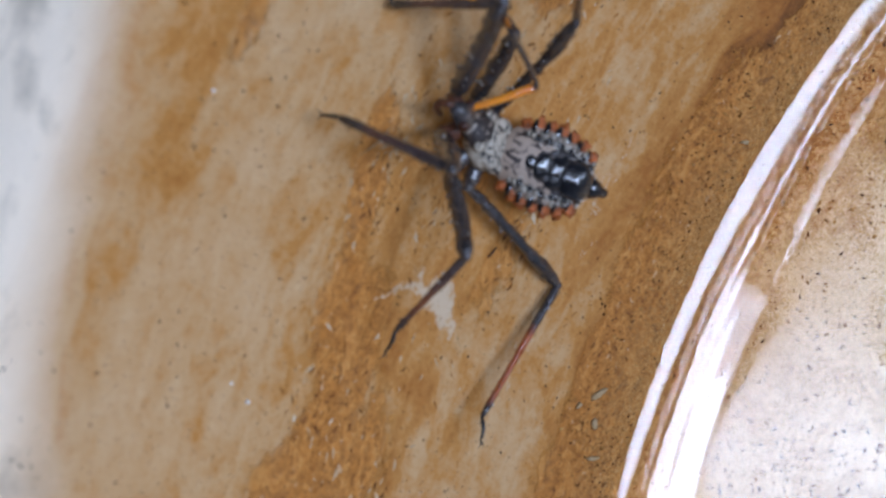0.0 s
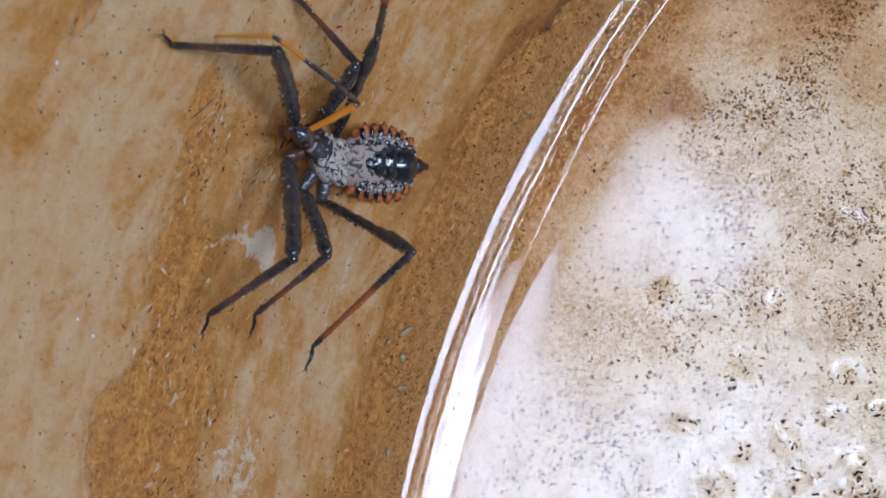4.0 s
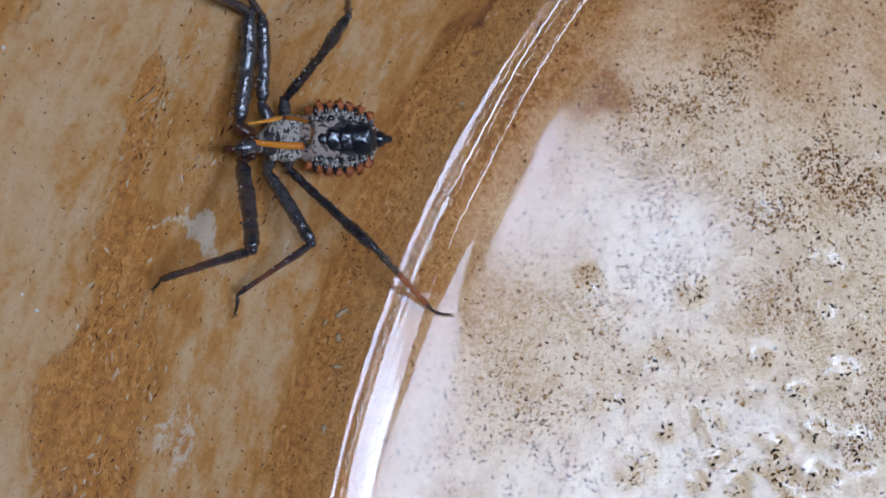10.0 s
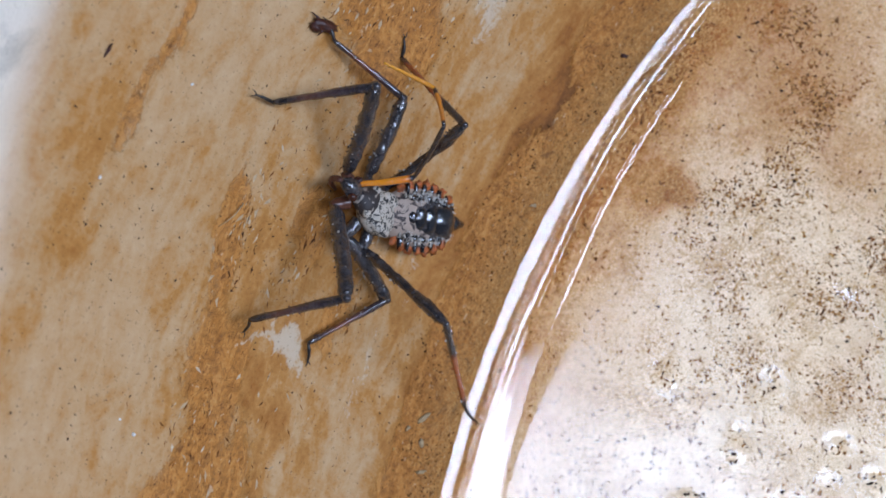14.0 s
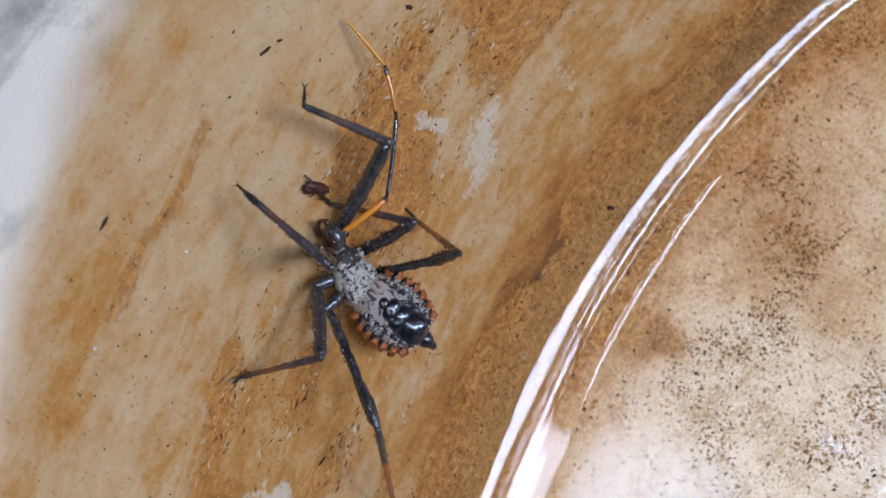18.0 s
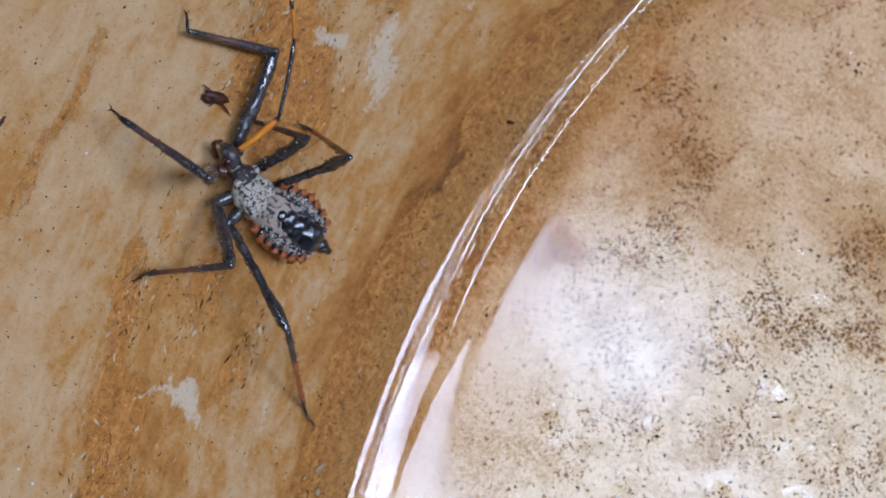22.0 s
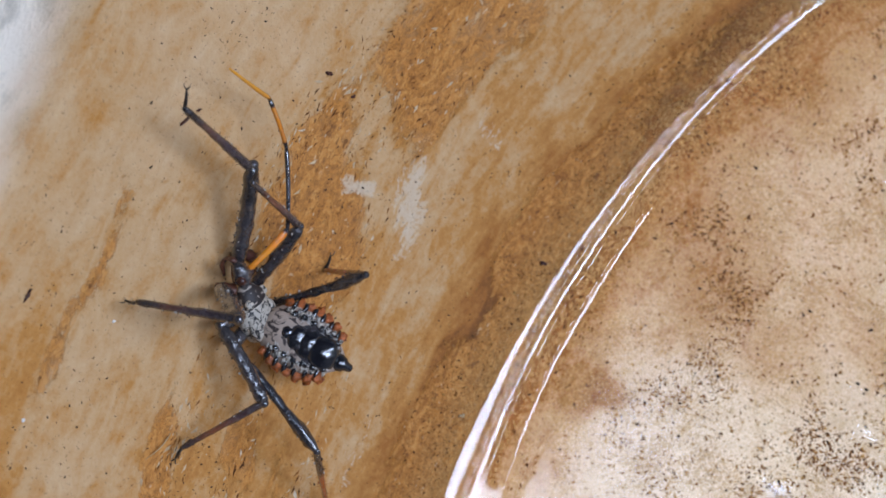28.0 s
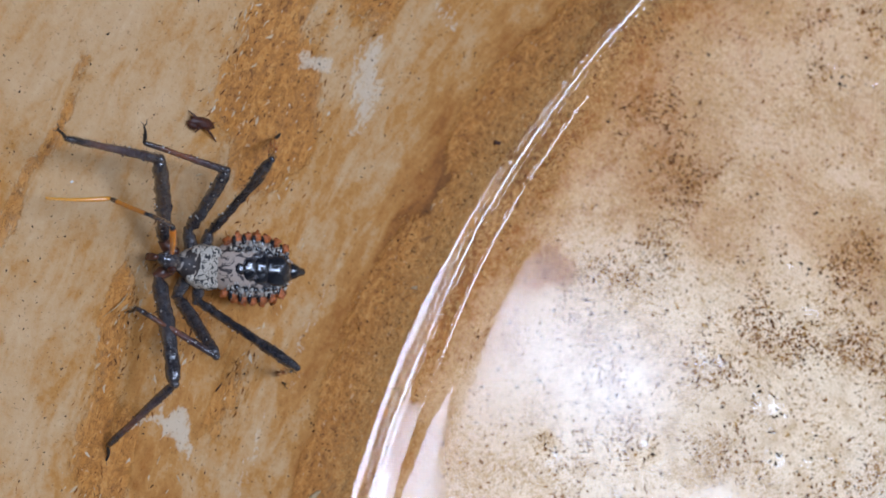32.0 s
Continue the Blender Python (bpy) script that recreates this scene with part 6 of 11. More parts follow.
    walk(LEG["RM"][1], [
        (0, pose(0.00464, -0.00411, 0.00290, 0.0, 45.3, -69.6)),
        (0.5, pose(0.00455, -0.00518, 0.00227, 26.8, 32.5, -28.3)),
        (1, pose(0.00429, -0.00612, 0.00150, 37.4, 10.3, -0.1)),
        (1.333, pose(0.00414, -0.00604, 0.00183, 37.2, 9.7, -1.5)),
        (1.667, pose(0.00382, -0.00584, 0.00241, 36.8, 8.5, -4.2)),
        (2, pose(0.00363, -0.00571, 0.00271, 36.6, 7.8, -5.6)),
        (2.5, pose(0.00353, -0.00496, 0.00337, 31.2, 22.6, -25.9)),
        (3, pose(0.00334, -0.00413, 0.00390, 19.3, 34.2, -50.4)),
        (3.5, pose(0.00340, -0.00430, 0.00379, 18.6, 35.5, -51.6)),
        (4, pose(0.00346, -0.00447, 0.00368, 17.9, 36.7, -52.8)),
        (4.25, pose(0.00317, -0.00528, 0.00339, 23.4, 39.5, -43.9)),
        (4.5, pose(0.00282, -0.00601, 0.00298, 29.7, 41.6, -34.3)),
        (5, pose(0.00165, -0.00663, 0.00282, 30.0, 35.7, -33.8)),
        (5.5, pose(-0.00104, -0.00715, 0.00177, 30.4, 22.6, -32.9)),
        (6, pose(-0.00329, -0.00644, 0.00005, 30.6, 9.6, -32.1)),
        (6.5, pose(-0.00401, -0.00574, -0.00085, 30.7, 3.6, -31.8)),
        (6.75, pose(-0.00407, -0.00565, -0.00104, 30.6, 1.6, -33.9)),
        (7, pose(-0.00413, -0.00556, -0.00124, 30.6, -0.4, -35.9)),
        (7.5, pose(-0.00407, -0.00566, -0.00092, 30.7, 7.2, -34.1)),
        (8, pose(-0.00400, -0.00574, -0.00060, 31.0, 14.8, -32.3)),
        (8.5, pose(-0.00276, -0.00620, 0.00170, 27.9, 37.1, -39.2)),
        (9, pose(-0.00081, -0.00584, 0.00345, 18.1, 58.7, -52.2)),
        (9.5, pose(-0.00077, -0.00752, 0.00117, 21.1, 21.3, -47.7)),
        (10, pose(-0.00039, -0.00795, -0.00160, 21.2, -16.2, -45.3)),
        (10.333, pose(-0.00098, -0.00785, -0.00119, 18.7, -20.0, -37.1)),
        (10.667, pose(-0.00199, -0.00743, -0.00044, 12.3, -25.8, -20.9)),
        (11, pose(-0.00248, -0.00710, -0.00004, 8.1, -28.1, -11.6)),
        (11.333, pose(-0.00204, -0.00732, 0.00014, 11.4, -27.4, -18.7)),
        (11.667, pose(-0.00118, -0.00763, 0.00044, 17.1, -25.1, -31.5)),
        (12, pose(-0.00069, -0.00773, 0.00059, 19.8, -23.4, -38.1)),
        (12.5, pose(0.00053, -0.00785, 0.00073, 17.1, -4.2, -27.1)),
        (13, pose(0.00175, -0.00772, 0.00080, 18.1, 15.1, -16.6)),
        (13.5, pose(0.00218, -0.00765, 0.00070, 19.7, 17.2, -11.0)),
        (14, pose(0.00252, -0.00730, 0.00136, 20.5, 22.1, -8.5)),
        (14.5, pose(0.00312, -0.00618, 0.00262, 23.5, 32.6, -2.1)),
        (15, pose(0.00349, -0.00470, 0.00355, 28.4, 42.7, 5.9)),
        (15.5, pose(0.00356, -0.00394, 0.00384, 31.6, 47.1, 10.4)),
        (15.75, pose(0.00328, -0.00405, 0.00396, 35.1, 49.5, 15.1)),
        (16, pose(0.00298, -0.00416, 0.00407, 39.0, 51.8, 20.2)),
        (16.333, pose(0.00279, -0.00394, 0.00424, 39.4, 52.9, 20.6)),
        (16.667, pose(0.00240, -0.00351, 0.00449, 40.1, 54.9, 21.5)),
        (17, pose(0.00219, -0.00327, 0.00461, 40.6, 56.0, 22.1)),
        (17.5, pose(0.00220, -0.00310, 0.00463, 41.9, 59.9, 23.6)),
        (18, pose(0.00221, -0.00292, 0.00465, 43.6, 63.7, 25.6)),
        (18.5, pose(0.00050, -0.00584, 0.00369, 48.9, 35.8, 32.4)),
        (19, pose(-0.00117, -0.00745, 0.00103, 50.1, 7.8, 35.4)),
        (19.5, pose(0.00129, -0.00652, 0.00302, 49.0, 37.7, 32.6)),
        (20, pose(0.00354, -0.00422, 0.00375, 43.0, 67.6, 25.3)),
        (20.5, pose(0.00299, -0.00362, 0.00424, 17.9, 70.4, -1.5)),
        (21, pose(0.00238, -0.00299, 0.00459, -8.7, 68.7, -29.8)),
        (21.5, pose(0.00219, -0.00311, 0.00463, -9.2, 70.7, -30.4)),
        (22, pose(0.00199, -0.00323, 0.00466, -9.9, 72.7, -31.1)),
        (22.333, pose(0.00307, -0.00412, 0.00404, 13.3, 51.4, -5.4)),
        (22.667, pose(0.00458, -0.00539, 0.00203, 20.2, 8.1, 7.6)),
        (23, pose(0.00502, -0.00579, 0.00063, 19.9, -15.5, 12.5)),
        (23.5, pose(0.00469, -0.00609, 0.00078, 14.7, -23.8, 27.7)),
        (24, pose(0.00434, -0.00637, 0.00092, 6.9, -30.4, 44.8)),
        (24.5, pose(0.00453, -0.00491, 0.00252, 4.3, -30.9, 49.9)),
        (25, pose(0.00417, -0.00308, 0.00364, 1.7, -31.2, 55.0)),
        (25.5, pose(0.00498, -0.00362, 0.00272, 8.8, -23.1, 39.5)),
        (26, pose(0.00556, -0.00409, 0.00160, 13.1, -13.6, 26.0)),
        (26.5, pose(0.00415, -0.00303, 0.00367, 11.6, -2.3, 36.4)),
        (27, pose(0.00419, -0.00315, 0.00360, 11.6, -1.8, 35.5)),
        (27.5, pose(0.00428, -0.00342, 0.00346, 11.7, -0.7, 33.5)),
        (28, pose(0.00437, -0.00370, 0.00331, 11.7, 0.4, 31.6)),
        (28.5, pose(0.00441, -0.00382, 0.00325, 11.7, 0.9, 30.7)),
        (29, pose(0.00465, -0.00421, 0.00284, 12.4, -6.6, 25.0)),
        (29.5, pose(0.00485, -0.00435, 0.00253, 11.5, 16.0, 21.7)),
        (30, pose(0.00508, -0.00424, 0.00230, 5.8, 44.4, 13.5)),
        (30.5, pose(0.00389, -0.00508, 0.00303, 5.0, 37.6, 9.7)),
        (31, pose(0.00250, -0.00566, 0.00344, 3.8, 29.7, 5.4)),
        (31.333, pose(0.00233, -0.00589, 0.00333, 2.9, 26.9, 2.4)),
        (31.667, pose(0.00200, -0.00627, 0.00310, 1.6, 21.2, -2.7)),
        (32, pose(0.00183, -0.00646, 0.00296, 1.1, 17.9, -5.3)),
    ])
    walk(LEG["RM"][2], [
        (0, pose(0.00616, -0.00820, -0.00151, -0.0, -40.7, -110.8)),
        (0.5, pose(0.00916, -0.00766, -0.00106, -5.4, -11.6, -99.0)),
        (1, pose(0.01039, -0.00613, 0.00039, -4.9, 17.8, -89.7)),
        (1.333, pose(0.01025, -0.00620, 0.00079, -7.3, 24.4, -96.4)),
        (1.667, pose(0.00994, -0.00629, 0.00150, -14.7, 35.8, -111.0)),
        (2, pose(0.00974, -0.00631, 0.00187, -20.6, 41.0, -120.5)),
        (2.5, pose(0.00868, -0.00746, 0.00099, -22.5, -4.3, -126.0)),
        (3, pose(0.00661, -0.00809, 0.00041, -19.4, -49.5, -132.3)),
        (3.5, pose(0.00654, -0.00826, 0.00019, -117.0, -62.4, -24.6)),
        (4, pose(0.00646, -0.00843, -0.00003, -145.0, -15.8, 15.4)),
        (4.25, pose(0.00662, -0.00859, -0.00056, -116.1, -58.8, -27.7)),
        (4.5, pose(0.00665, -0.00862, -0.00113, -30.9, -48.4, -125.1)),
        (5, pose(0.00583, -0.00943, -0.00080, -28.1, -34.1, -129.3)),
        (5.5, pose(0.00377, -0.01026, -0.00061, -26.2, -2.2, -135.1)),
        (6, pose(0.00188, -0.00969, -0.00098, -27.6, 29.8, -140.7)),
        (6.5, pose(0.00125, -0.00900, -0.00124, -29.8, 44.2, -144.4)),
        (6.75, pose(0.00107, -0.00911, -0.00122, -20.2, 37.1, -129.7)),
        (7, pose(0.00089, -0.00919, -0.00120, -13.7, 28.5, -117.7)),
        (7.5, pose(0.00102, -0.00910, -0.00170, -9.1, 17.1, -105.9)),
        (8, pose(0.00107, -0.00894, -0.00218, -7.1, 5.2, -95.6)),
        (8.5, pose(0.00107, -0.00932, -0.00205, -9.4, 8.1, -115.4)),
        (9, pose(0.00117, -0.00838, -0.00185, -12.6, 10.0, -135.5)),
        (9.5, pose(0.00312, -0.01179, -0.00107, -12.3, 24.2, -134.5)),
        (10, pose(0.00379, -0.01219, 0.00014, -11.6, 38.3, -133.3)),
        (10.333, pose(0.00367, -0.01137, 0.00092, -7.1, 40.7, -126.1)),
        (10.667, pose(0.00323, -0.00943, 0.00226, 2.8, 43.9, -111.5)),
        (11, pose(0.00288, -0.00819, 0.00288, 8.6, 44.8, -103.2)),
        (11.333, pose(0.00317, -0.00908, 0.00299, 6.4, 43.2, -106.3)),
        (11.667, pose(0.00361, -0.01056, 0.00307, 2.8, 39.9, -111.8)),
        (12, pose(0.00379, -0.01125, 0.00305, 1.1, 38.0, -114.6)),
        (12.5, pose(0.00604, -0.01067, 0.00118, 25.5, 34.4, -74.3)),
        (13, pose(0.00749, -0.00943, -0.00082, 40.9, 19.8, -41.5)),
        (13.5, pose(0.00799, -0.00878, -0.00113, 40.4, 16.3, -43.2)),
        (14, pose(0.00820, -0.00814, -0.00097, 42.8, 13.5, -34.0)),
        (14.5, pose(0.00834, -0.00638, -0.00072, 46.2, 6.3, -14.3)),
        (15, pose(0.00802, -0.00423, -0.00066, 47.0, -1.6, 4.8)),
        (15.5, pose(0.00771, -0.00318, -0.00071, 46.5, -5.2, 13.5)),
        (15.75, pose(0.00716, -0.00301, -0.00076, 45.2, -16.7, 19.9)),
        (16, pose(0.00658, -0.00284, -0.00080, 42.4, -28.1, 27.3)),
        (16.333, pose(0.00629, -0.00262, -0.00071, 40.0, -26.9, 32.4)),
        (16.667, pose(0.00572, -0.00220, -0.00058, 36.0, -24.3, 41.7)),
        (17, pose(0.00540, -0.00197, -0.00054, 34.1, -22.7, 46.5)),
        (17.5, pose(0.00505, -0.00185, -0.00073, 34.2, -25.1, 46.3)),
        (18, pose(0.00469, -0.00173, -0.00091, 34.3, -27.4, 46.0)),
        (18.5, pose(0.00474, -0.00315, 0.00006, 39.2, 4.4, 22.7)),
        (19, pose(0.00384, -0.00389, 0.00020, 30.1, 35.5, -2.7)),
        (19.5, pose(0.00542, -0.00387, -0.00077, 28.5, 16.9, -6.3)),
        (20, pose(0.00568, -0.00321, -0.00199, 28.1, -1.8, -9.2)),
        (20.5, pose(0.00507, -0.00368, -0.00160, 24.3, -17.4, 13.1)),
        (21, pose(0.00434, -0.00411, -0.00118, 13.6, -30.1, 39.1)),
        (21.5, pose(0.00396, -0.00415, -0.00122, 13.2, -31.0, 40.0)),
        (22, pose(0.00358, -0.00419, -0.00126, 12.7, -32.0, 40.8)),
        (22.333, pose(0.00692, -0.00448, -0.00080, 23.4, -14.5, 14.5)),
        (22.667, pose(0.01066, -0.00457, 0.00116, 20.4, 21.9, -27.8)),
        (23, pose(0.01085, -0.00449, 0.00228, 5.5, 37.2, -57.4)),
        (23.5, pose(0.00972, -0.00345, 0.00328, -3.4, 29.2, -73.4)),
        (24, pose(0.00814, -0.00261, 0.00406, -9.0, 19.7, -86.9)),
        (24.5, pose(0.00796, -0.00085, 0.00571, -6.1, 29.6, -79.9)),
        (25, pose(0.00722, 0.00126, 0.00685, -1.2, 39.1, -71.4)),
        (25.5, pose(0.00938, 0.00001, 0.00515, 7.6, 33.3, -56.4)),
        (26, pose(0.01098, -0.00145, 0.00307, 14.0, 25.9, -43.5)),
        (26.5, pose(0.00914, 0.00064, 0.00392, 7.1, 10.6, -65.2)),
        (27, pose(0.00923, 0.00044, 0.00380, 6.4, 11.8, -68.9)),
        (27.5, pose(0.00944, -0.00001, 0.00353, 4.5, 14.3, -77.0)),
        (28, pose(0.00964, -0.00045, 0.00327, 2.2, 16.5, -85.3)),
        (28.5, pose(0.00974, -0.00066, 0.00314, 1.1, 17.4, -89.2)),
        (29, pose(0.01023, -0.00161, 0.00356, 3.3, 12.4, -80.9)),
        (29.5, pose(0.01039, -0.00214, 0.00082, -6.2, -30.4, -6.0)),
        (30, pose(0.00938, -0.00321, -0.00204, 7.4, -16.8, -15.0)),
        (30.5, pose(0.00873, -0.00425, -0.00075, 3.4, -19.8, -24.2)),
        (31, pose(0.00787, -0.00515, 0.00037, -1.4, -22.1, -34.9)),
        (31.333, pose(0.00785, -0.00566, 0.00052, -1.9, -22.4, -39.6)),
        (31.667, pose(0.00777, -0.00654, 0.00085, -3.2, -22.6, -49.2)),
        (32, pose(0.00770, -0.00700, 0.00106, -3.9, -22.1, -54.5)),
    ])
    walk(LEG["RH"][0], [
        (0, pose(-0.00098, -0.00235, -0.00055, 0.0, -47.8, -27.2)),
        (0.5, pose(-0.00098, -0.00235, -0.00055, 1.2, -44.8, -28.8)),
        (1, pose(-0.00098, -0.00235, -0.00055, 2.2, -41.7, -30.3)),
        (1.333, pose(-0.00098, -0.00235, -0.00055, 3.0, -43.0, -31.5)),
        (1.667, pose(-0.00098, -0.00235, -0.00055, 4.6, -45.4, -33.7)),
        (2, pose(-0.00098, -0.00235, -0.00055, 5.5, -46.7, -35.0)),
        (2.5, pose(-0.00098, -0.00235, -0.00055, 0.1, -50.0, -27.8)),
        (3, pose(-0.00098, -0.00235, -0.00055, -6.3, -52.8, -19.7)),
        (3.5, pose(-0.00098, -0.00235, -0.00055, -2.3, -48.9, -24.8)),
        (4, pose(-0.00098, -0.00235, -0.00055, 1.0, -44.9, -29.2)),
        (4.25, pose(-0.00098, -0.00235, -0.00055, 1.5, -44.2, -30.0)),
        (4.5, pose(-0.00098, -0.00235, -0.00055, 2.0, -43.5, -30.7)),
        (5, pose(-0.00098, -0.00235, -0.00055, 7.9, -45.9, -39.1)),
        (5.5, pose(-0.00098, -0.00235, -0.00055, 23.0, -48.7, -59.5)),
        (6, pose(-0.00098, -0.00235, -0.00055, 38.8, -47.6, -80.6)),
        (6.5, pose(-0.00098, -0.00235, -0.00055, 45.4, -45.9, -89.7)),
        (6.75, pose(-0.00098, -0.00235, -0.00055, 50.4, -43.9, -96.7)),
        (7, pose(-0.00098, -0.00235, -0.00055, 54.8, -41.4, -103.3)),
        (7.5, pose(-0.00098, -0.00235, -0.00055, 51.2, -43.8, -97.9)),
        (8, pose(-0.00098, -0.00235, -0.00055, 47.1, -45.9, -92.2)),
        (8.5, pose(-0.00098, -0.00235, -0.00055, 52.3, -46.0, -99.3)),
        (9, pose(-0.00098, -0.00235, -0.00055, 57.4, -45.7, -106.5)),
        (9.5, pose(-0.00098, -0.00235, -0.00055, 52.6, -46.6, -99.9)),
        (10, pose(-0.00098, -0.00235, -0.00055, 47.7, -47.1, -93.1)),
        (10.333, pose(-0.00098, -0.00235, -0.00055, 48.1, -50.9, -93.6)),
        (10.667, pose(-0.00098, -0.00235, -0.00055, 49.2, -57.9, -95.0)),
        (11, pose(-0.00098, -0.00235, -0.00055, 50.0, -61.7, -96.0)),
        (11.333, pose(-0.00098, -0.00235, -0.00055, 48.1, -63.7, -93.8)),
        (11.667, pose(-0.00098, -0.00235, -0.00055, 43.7, -67.2, -88.9)),
        (12, pose(-0.00098, -0.00235, -0.00055, 40.7, -69.0, -85.7)),
        (12.5, pose(-0.00098, -0.00235, -0.00055, 19.1, -65.7, -62.3)),
        (13, pose(-0.00098, -0.00235, -0.00055, 4.4, -59.9, -45.9)),
        (13.5, pose(-0.00098, -0.00235, -0.00055, 1.4, -58.2, -42.4)),
        (14, pose(-0.00098, -0.00235, -0.00055, 0.1, -60.0, -40.9)),
        (14.5, pose(-0.00098, -0.00235, -0.00055, -3.2, -63.8, -37.1)),
        (15, pose(-0.00098, -0.00235, -0.00055, -7.8, -67.5, -32.2)),
        (15.5, pose(-0.00098, -0.00235, -0.00055, -10.4, -69.1, -29.3)),
        (15.75, pose(-0.00098, -0.00235, -0.00055, -11.4, -71.4, -28.3)),
        (16, pose(-0.00098, -0.00235, -0.00055, -12.6, -73.6, -27.0)),
        (16.333, pose(-0.00098, -0.00235, -0.00055, -12.3, -75.4, -27.3)),
        (16.667, pose(-0.00098, -0.00235, -0.00055, -11.4, -78.8, -28.2)),
        (17, pose(-0.00098, -0.00235, -0.00055, -10.7, -80.6, -28.9)),
        (17.5, pose(-0.00098, -0.00235, -0.00055, -25.8, -82.3, -13.6)),
        (18, pose(-0.00098, -0.00235, -0.00055, -46.8, -83.2, 7.5)),
        (18.5, pose(-0.00098, -0.00235, -0.00055, -33.4, -80.3, -6.0)),
        (19, pose(-0.00098, -0.00235, -0.00055, -26.3, -77.2, -13.3)),
        (19.5, pose(-0.00098, -0.00235, -0.00055, -27.3, -73.8, -12.2)),
        (20, pose(-0.00098, -0.00235, -0.00055, -28.0, -70.4, -11.5)),
        (20.5, pose(-0.00098, -0.00235, -0.00055, -23.6, -72.9, -16.2)),
        (21, pose(-0.00098, -0.00235, -0.00055, -17.7, -75.2, -22.3)),
        (21.5, pose(-0.00098, -0.00235, -0.00055, -15.9, -78.1, -24.1)),
        (22, pose(-0.00098, -0.00235, -0.00055, -12.9, -81.0, -27.1)),
        (22.333, pose(-0.00098, -0.00235, -0.00055, -9.5, -80.6, -30.6)),
        (22.667, pose(-0.00098, -0.00235, -0.00055, -4.1, -79.6, -36.1)),
        (23, pose(-0.00098, -0.00235, -0.00055, -1.5, -79.1, -38.7)),
        (23.5, pose(-0.00098, -0.00235, -0.00055, -16.5, -76.8, -23.4)),
        (24, pose(-0.00098, -0.00235, -0.00055, -26.6, -73.8, -13.0)),
        (24.5, pose(-0.00098, -0.00235, -0.00055, -38.8, -78.8, -0.4)),
        (25, pose(-0.00098, -0.00235, -0.00055, -66.3, -82.5, 27.4)),
        (25.5, pose(-0.00098, -0.00235, -0.00055, -99.8, -80.6, 61.3)),
        (26, pose(-0.00098, -0.00235, -0.00055, -117.9, -76.8, 79.7)),
        (26.5, pose(-0.00098, -0.00235, -0.00055, -50.7, -84.1, 11.9)),
        (27, pose(-0.00098, -0.00235, -0.00055, -46.1, -82.3, 7.2)),
        (27.5, pose(-0.00098, -0.00235, -0.00055, -41.0, -78.2, 1.8)),
        (28, pose(-0.00098, -0.00235, -0.00055, -38.6, -74.1, -0.8)),
        (28.5, pose(-0.00098, -0.00235, -0.00055, -38.0, -72.3, -1.6)),
        (29, pose(-0.00098, -0.00235, -0.00055, -25.8, -67.8, -14.9)),
        (29.5, pose(-0.00098, -0.00235, -0.00055, -20.5, -64.7, -21.0)),
        (30, pose(-0.00098, -0.00235, -0.00055, -19.4, -61.6, -22.5)),
        (30.5, pose(-0.00098, -0.00235, -0.00055, -7.4, -62.0, -36.0)),
        (31, pose(-0.00098, -0.00235, -0.00055, 2.0, -61.1, -46.8)),
        (31.333, pose(-0.00098, -0.00235, -0.00055, 7.5, -58.7, -53.3)),
        (31.667, pose(-0.00098, -0.00235, -0.00055, 15.3, -53.4, -62.9)),
        (32, pose(-0.00098, -0.00235, -0.00055, 18.5, -50.4, -67.1)),
    ])
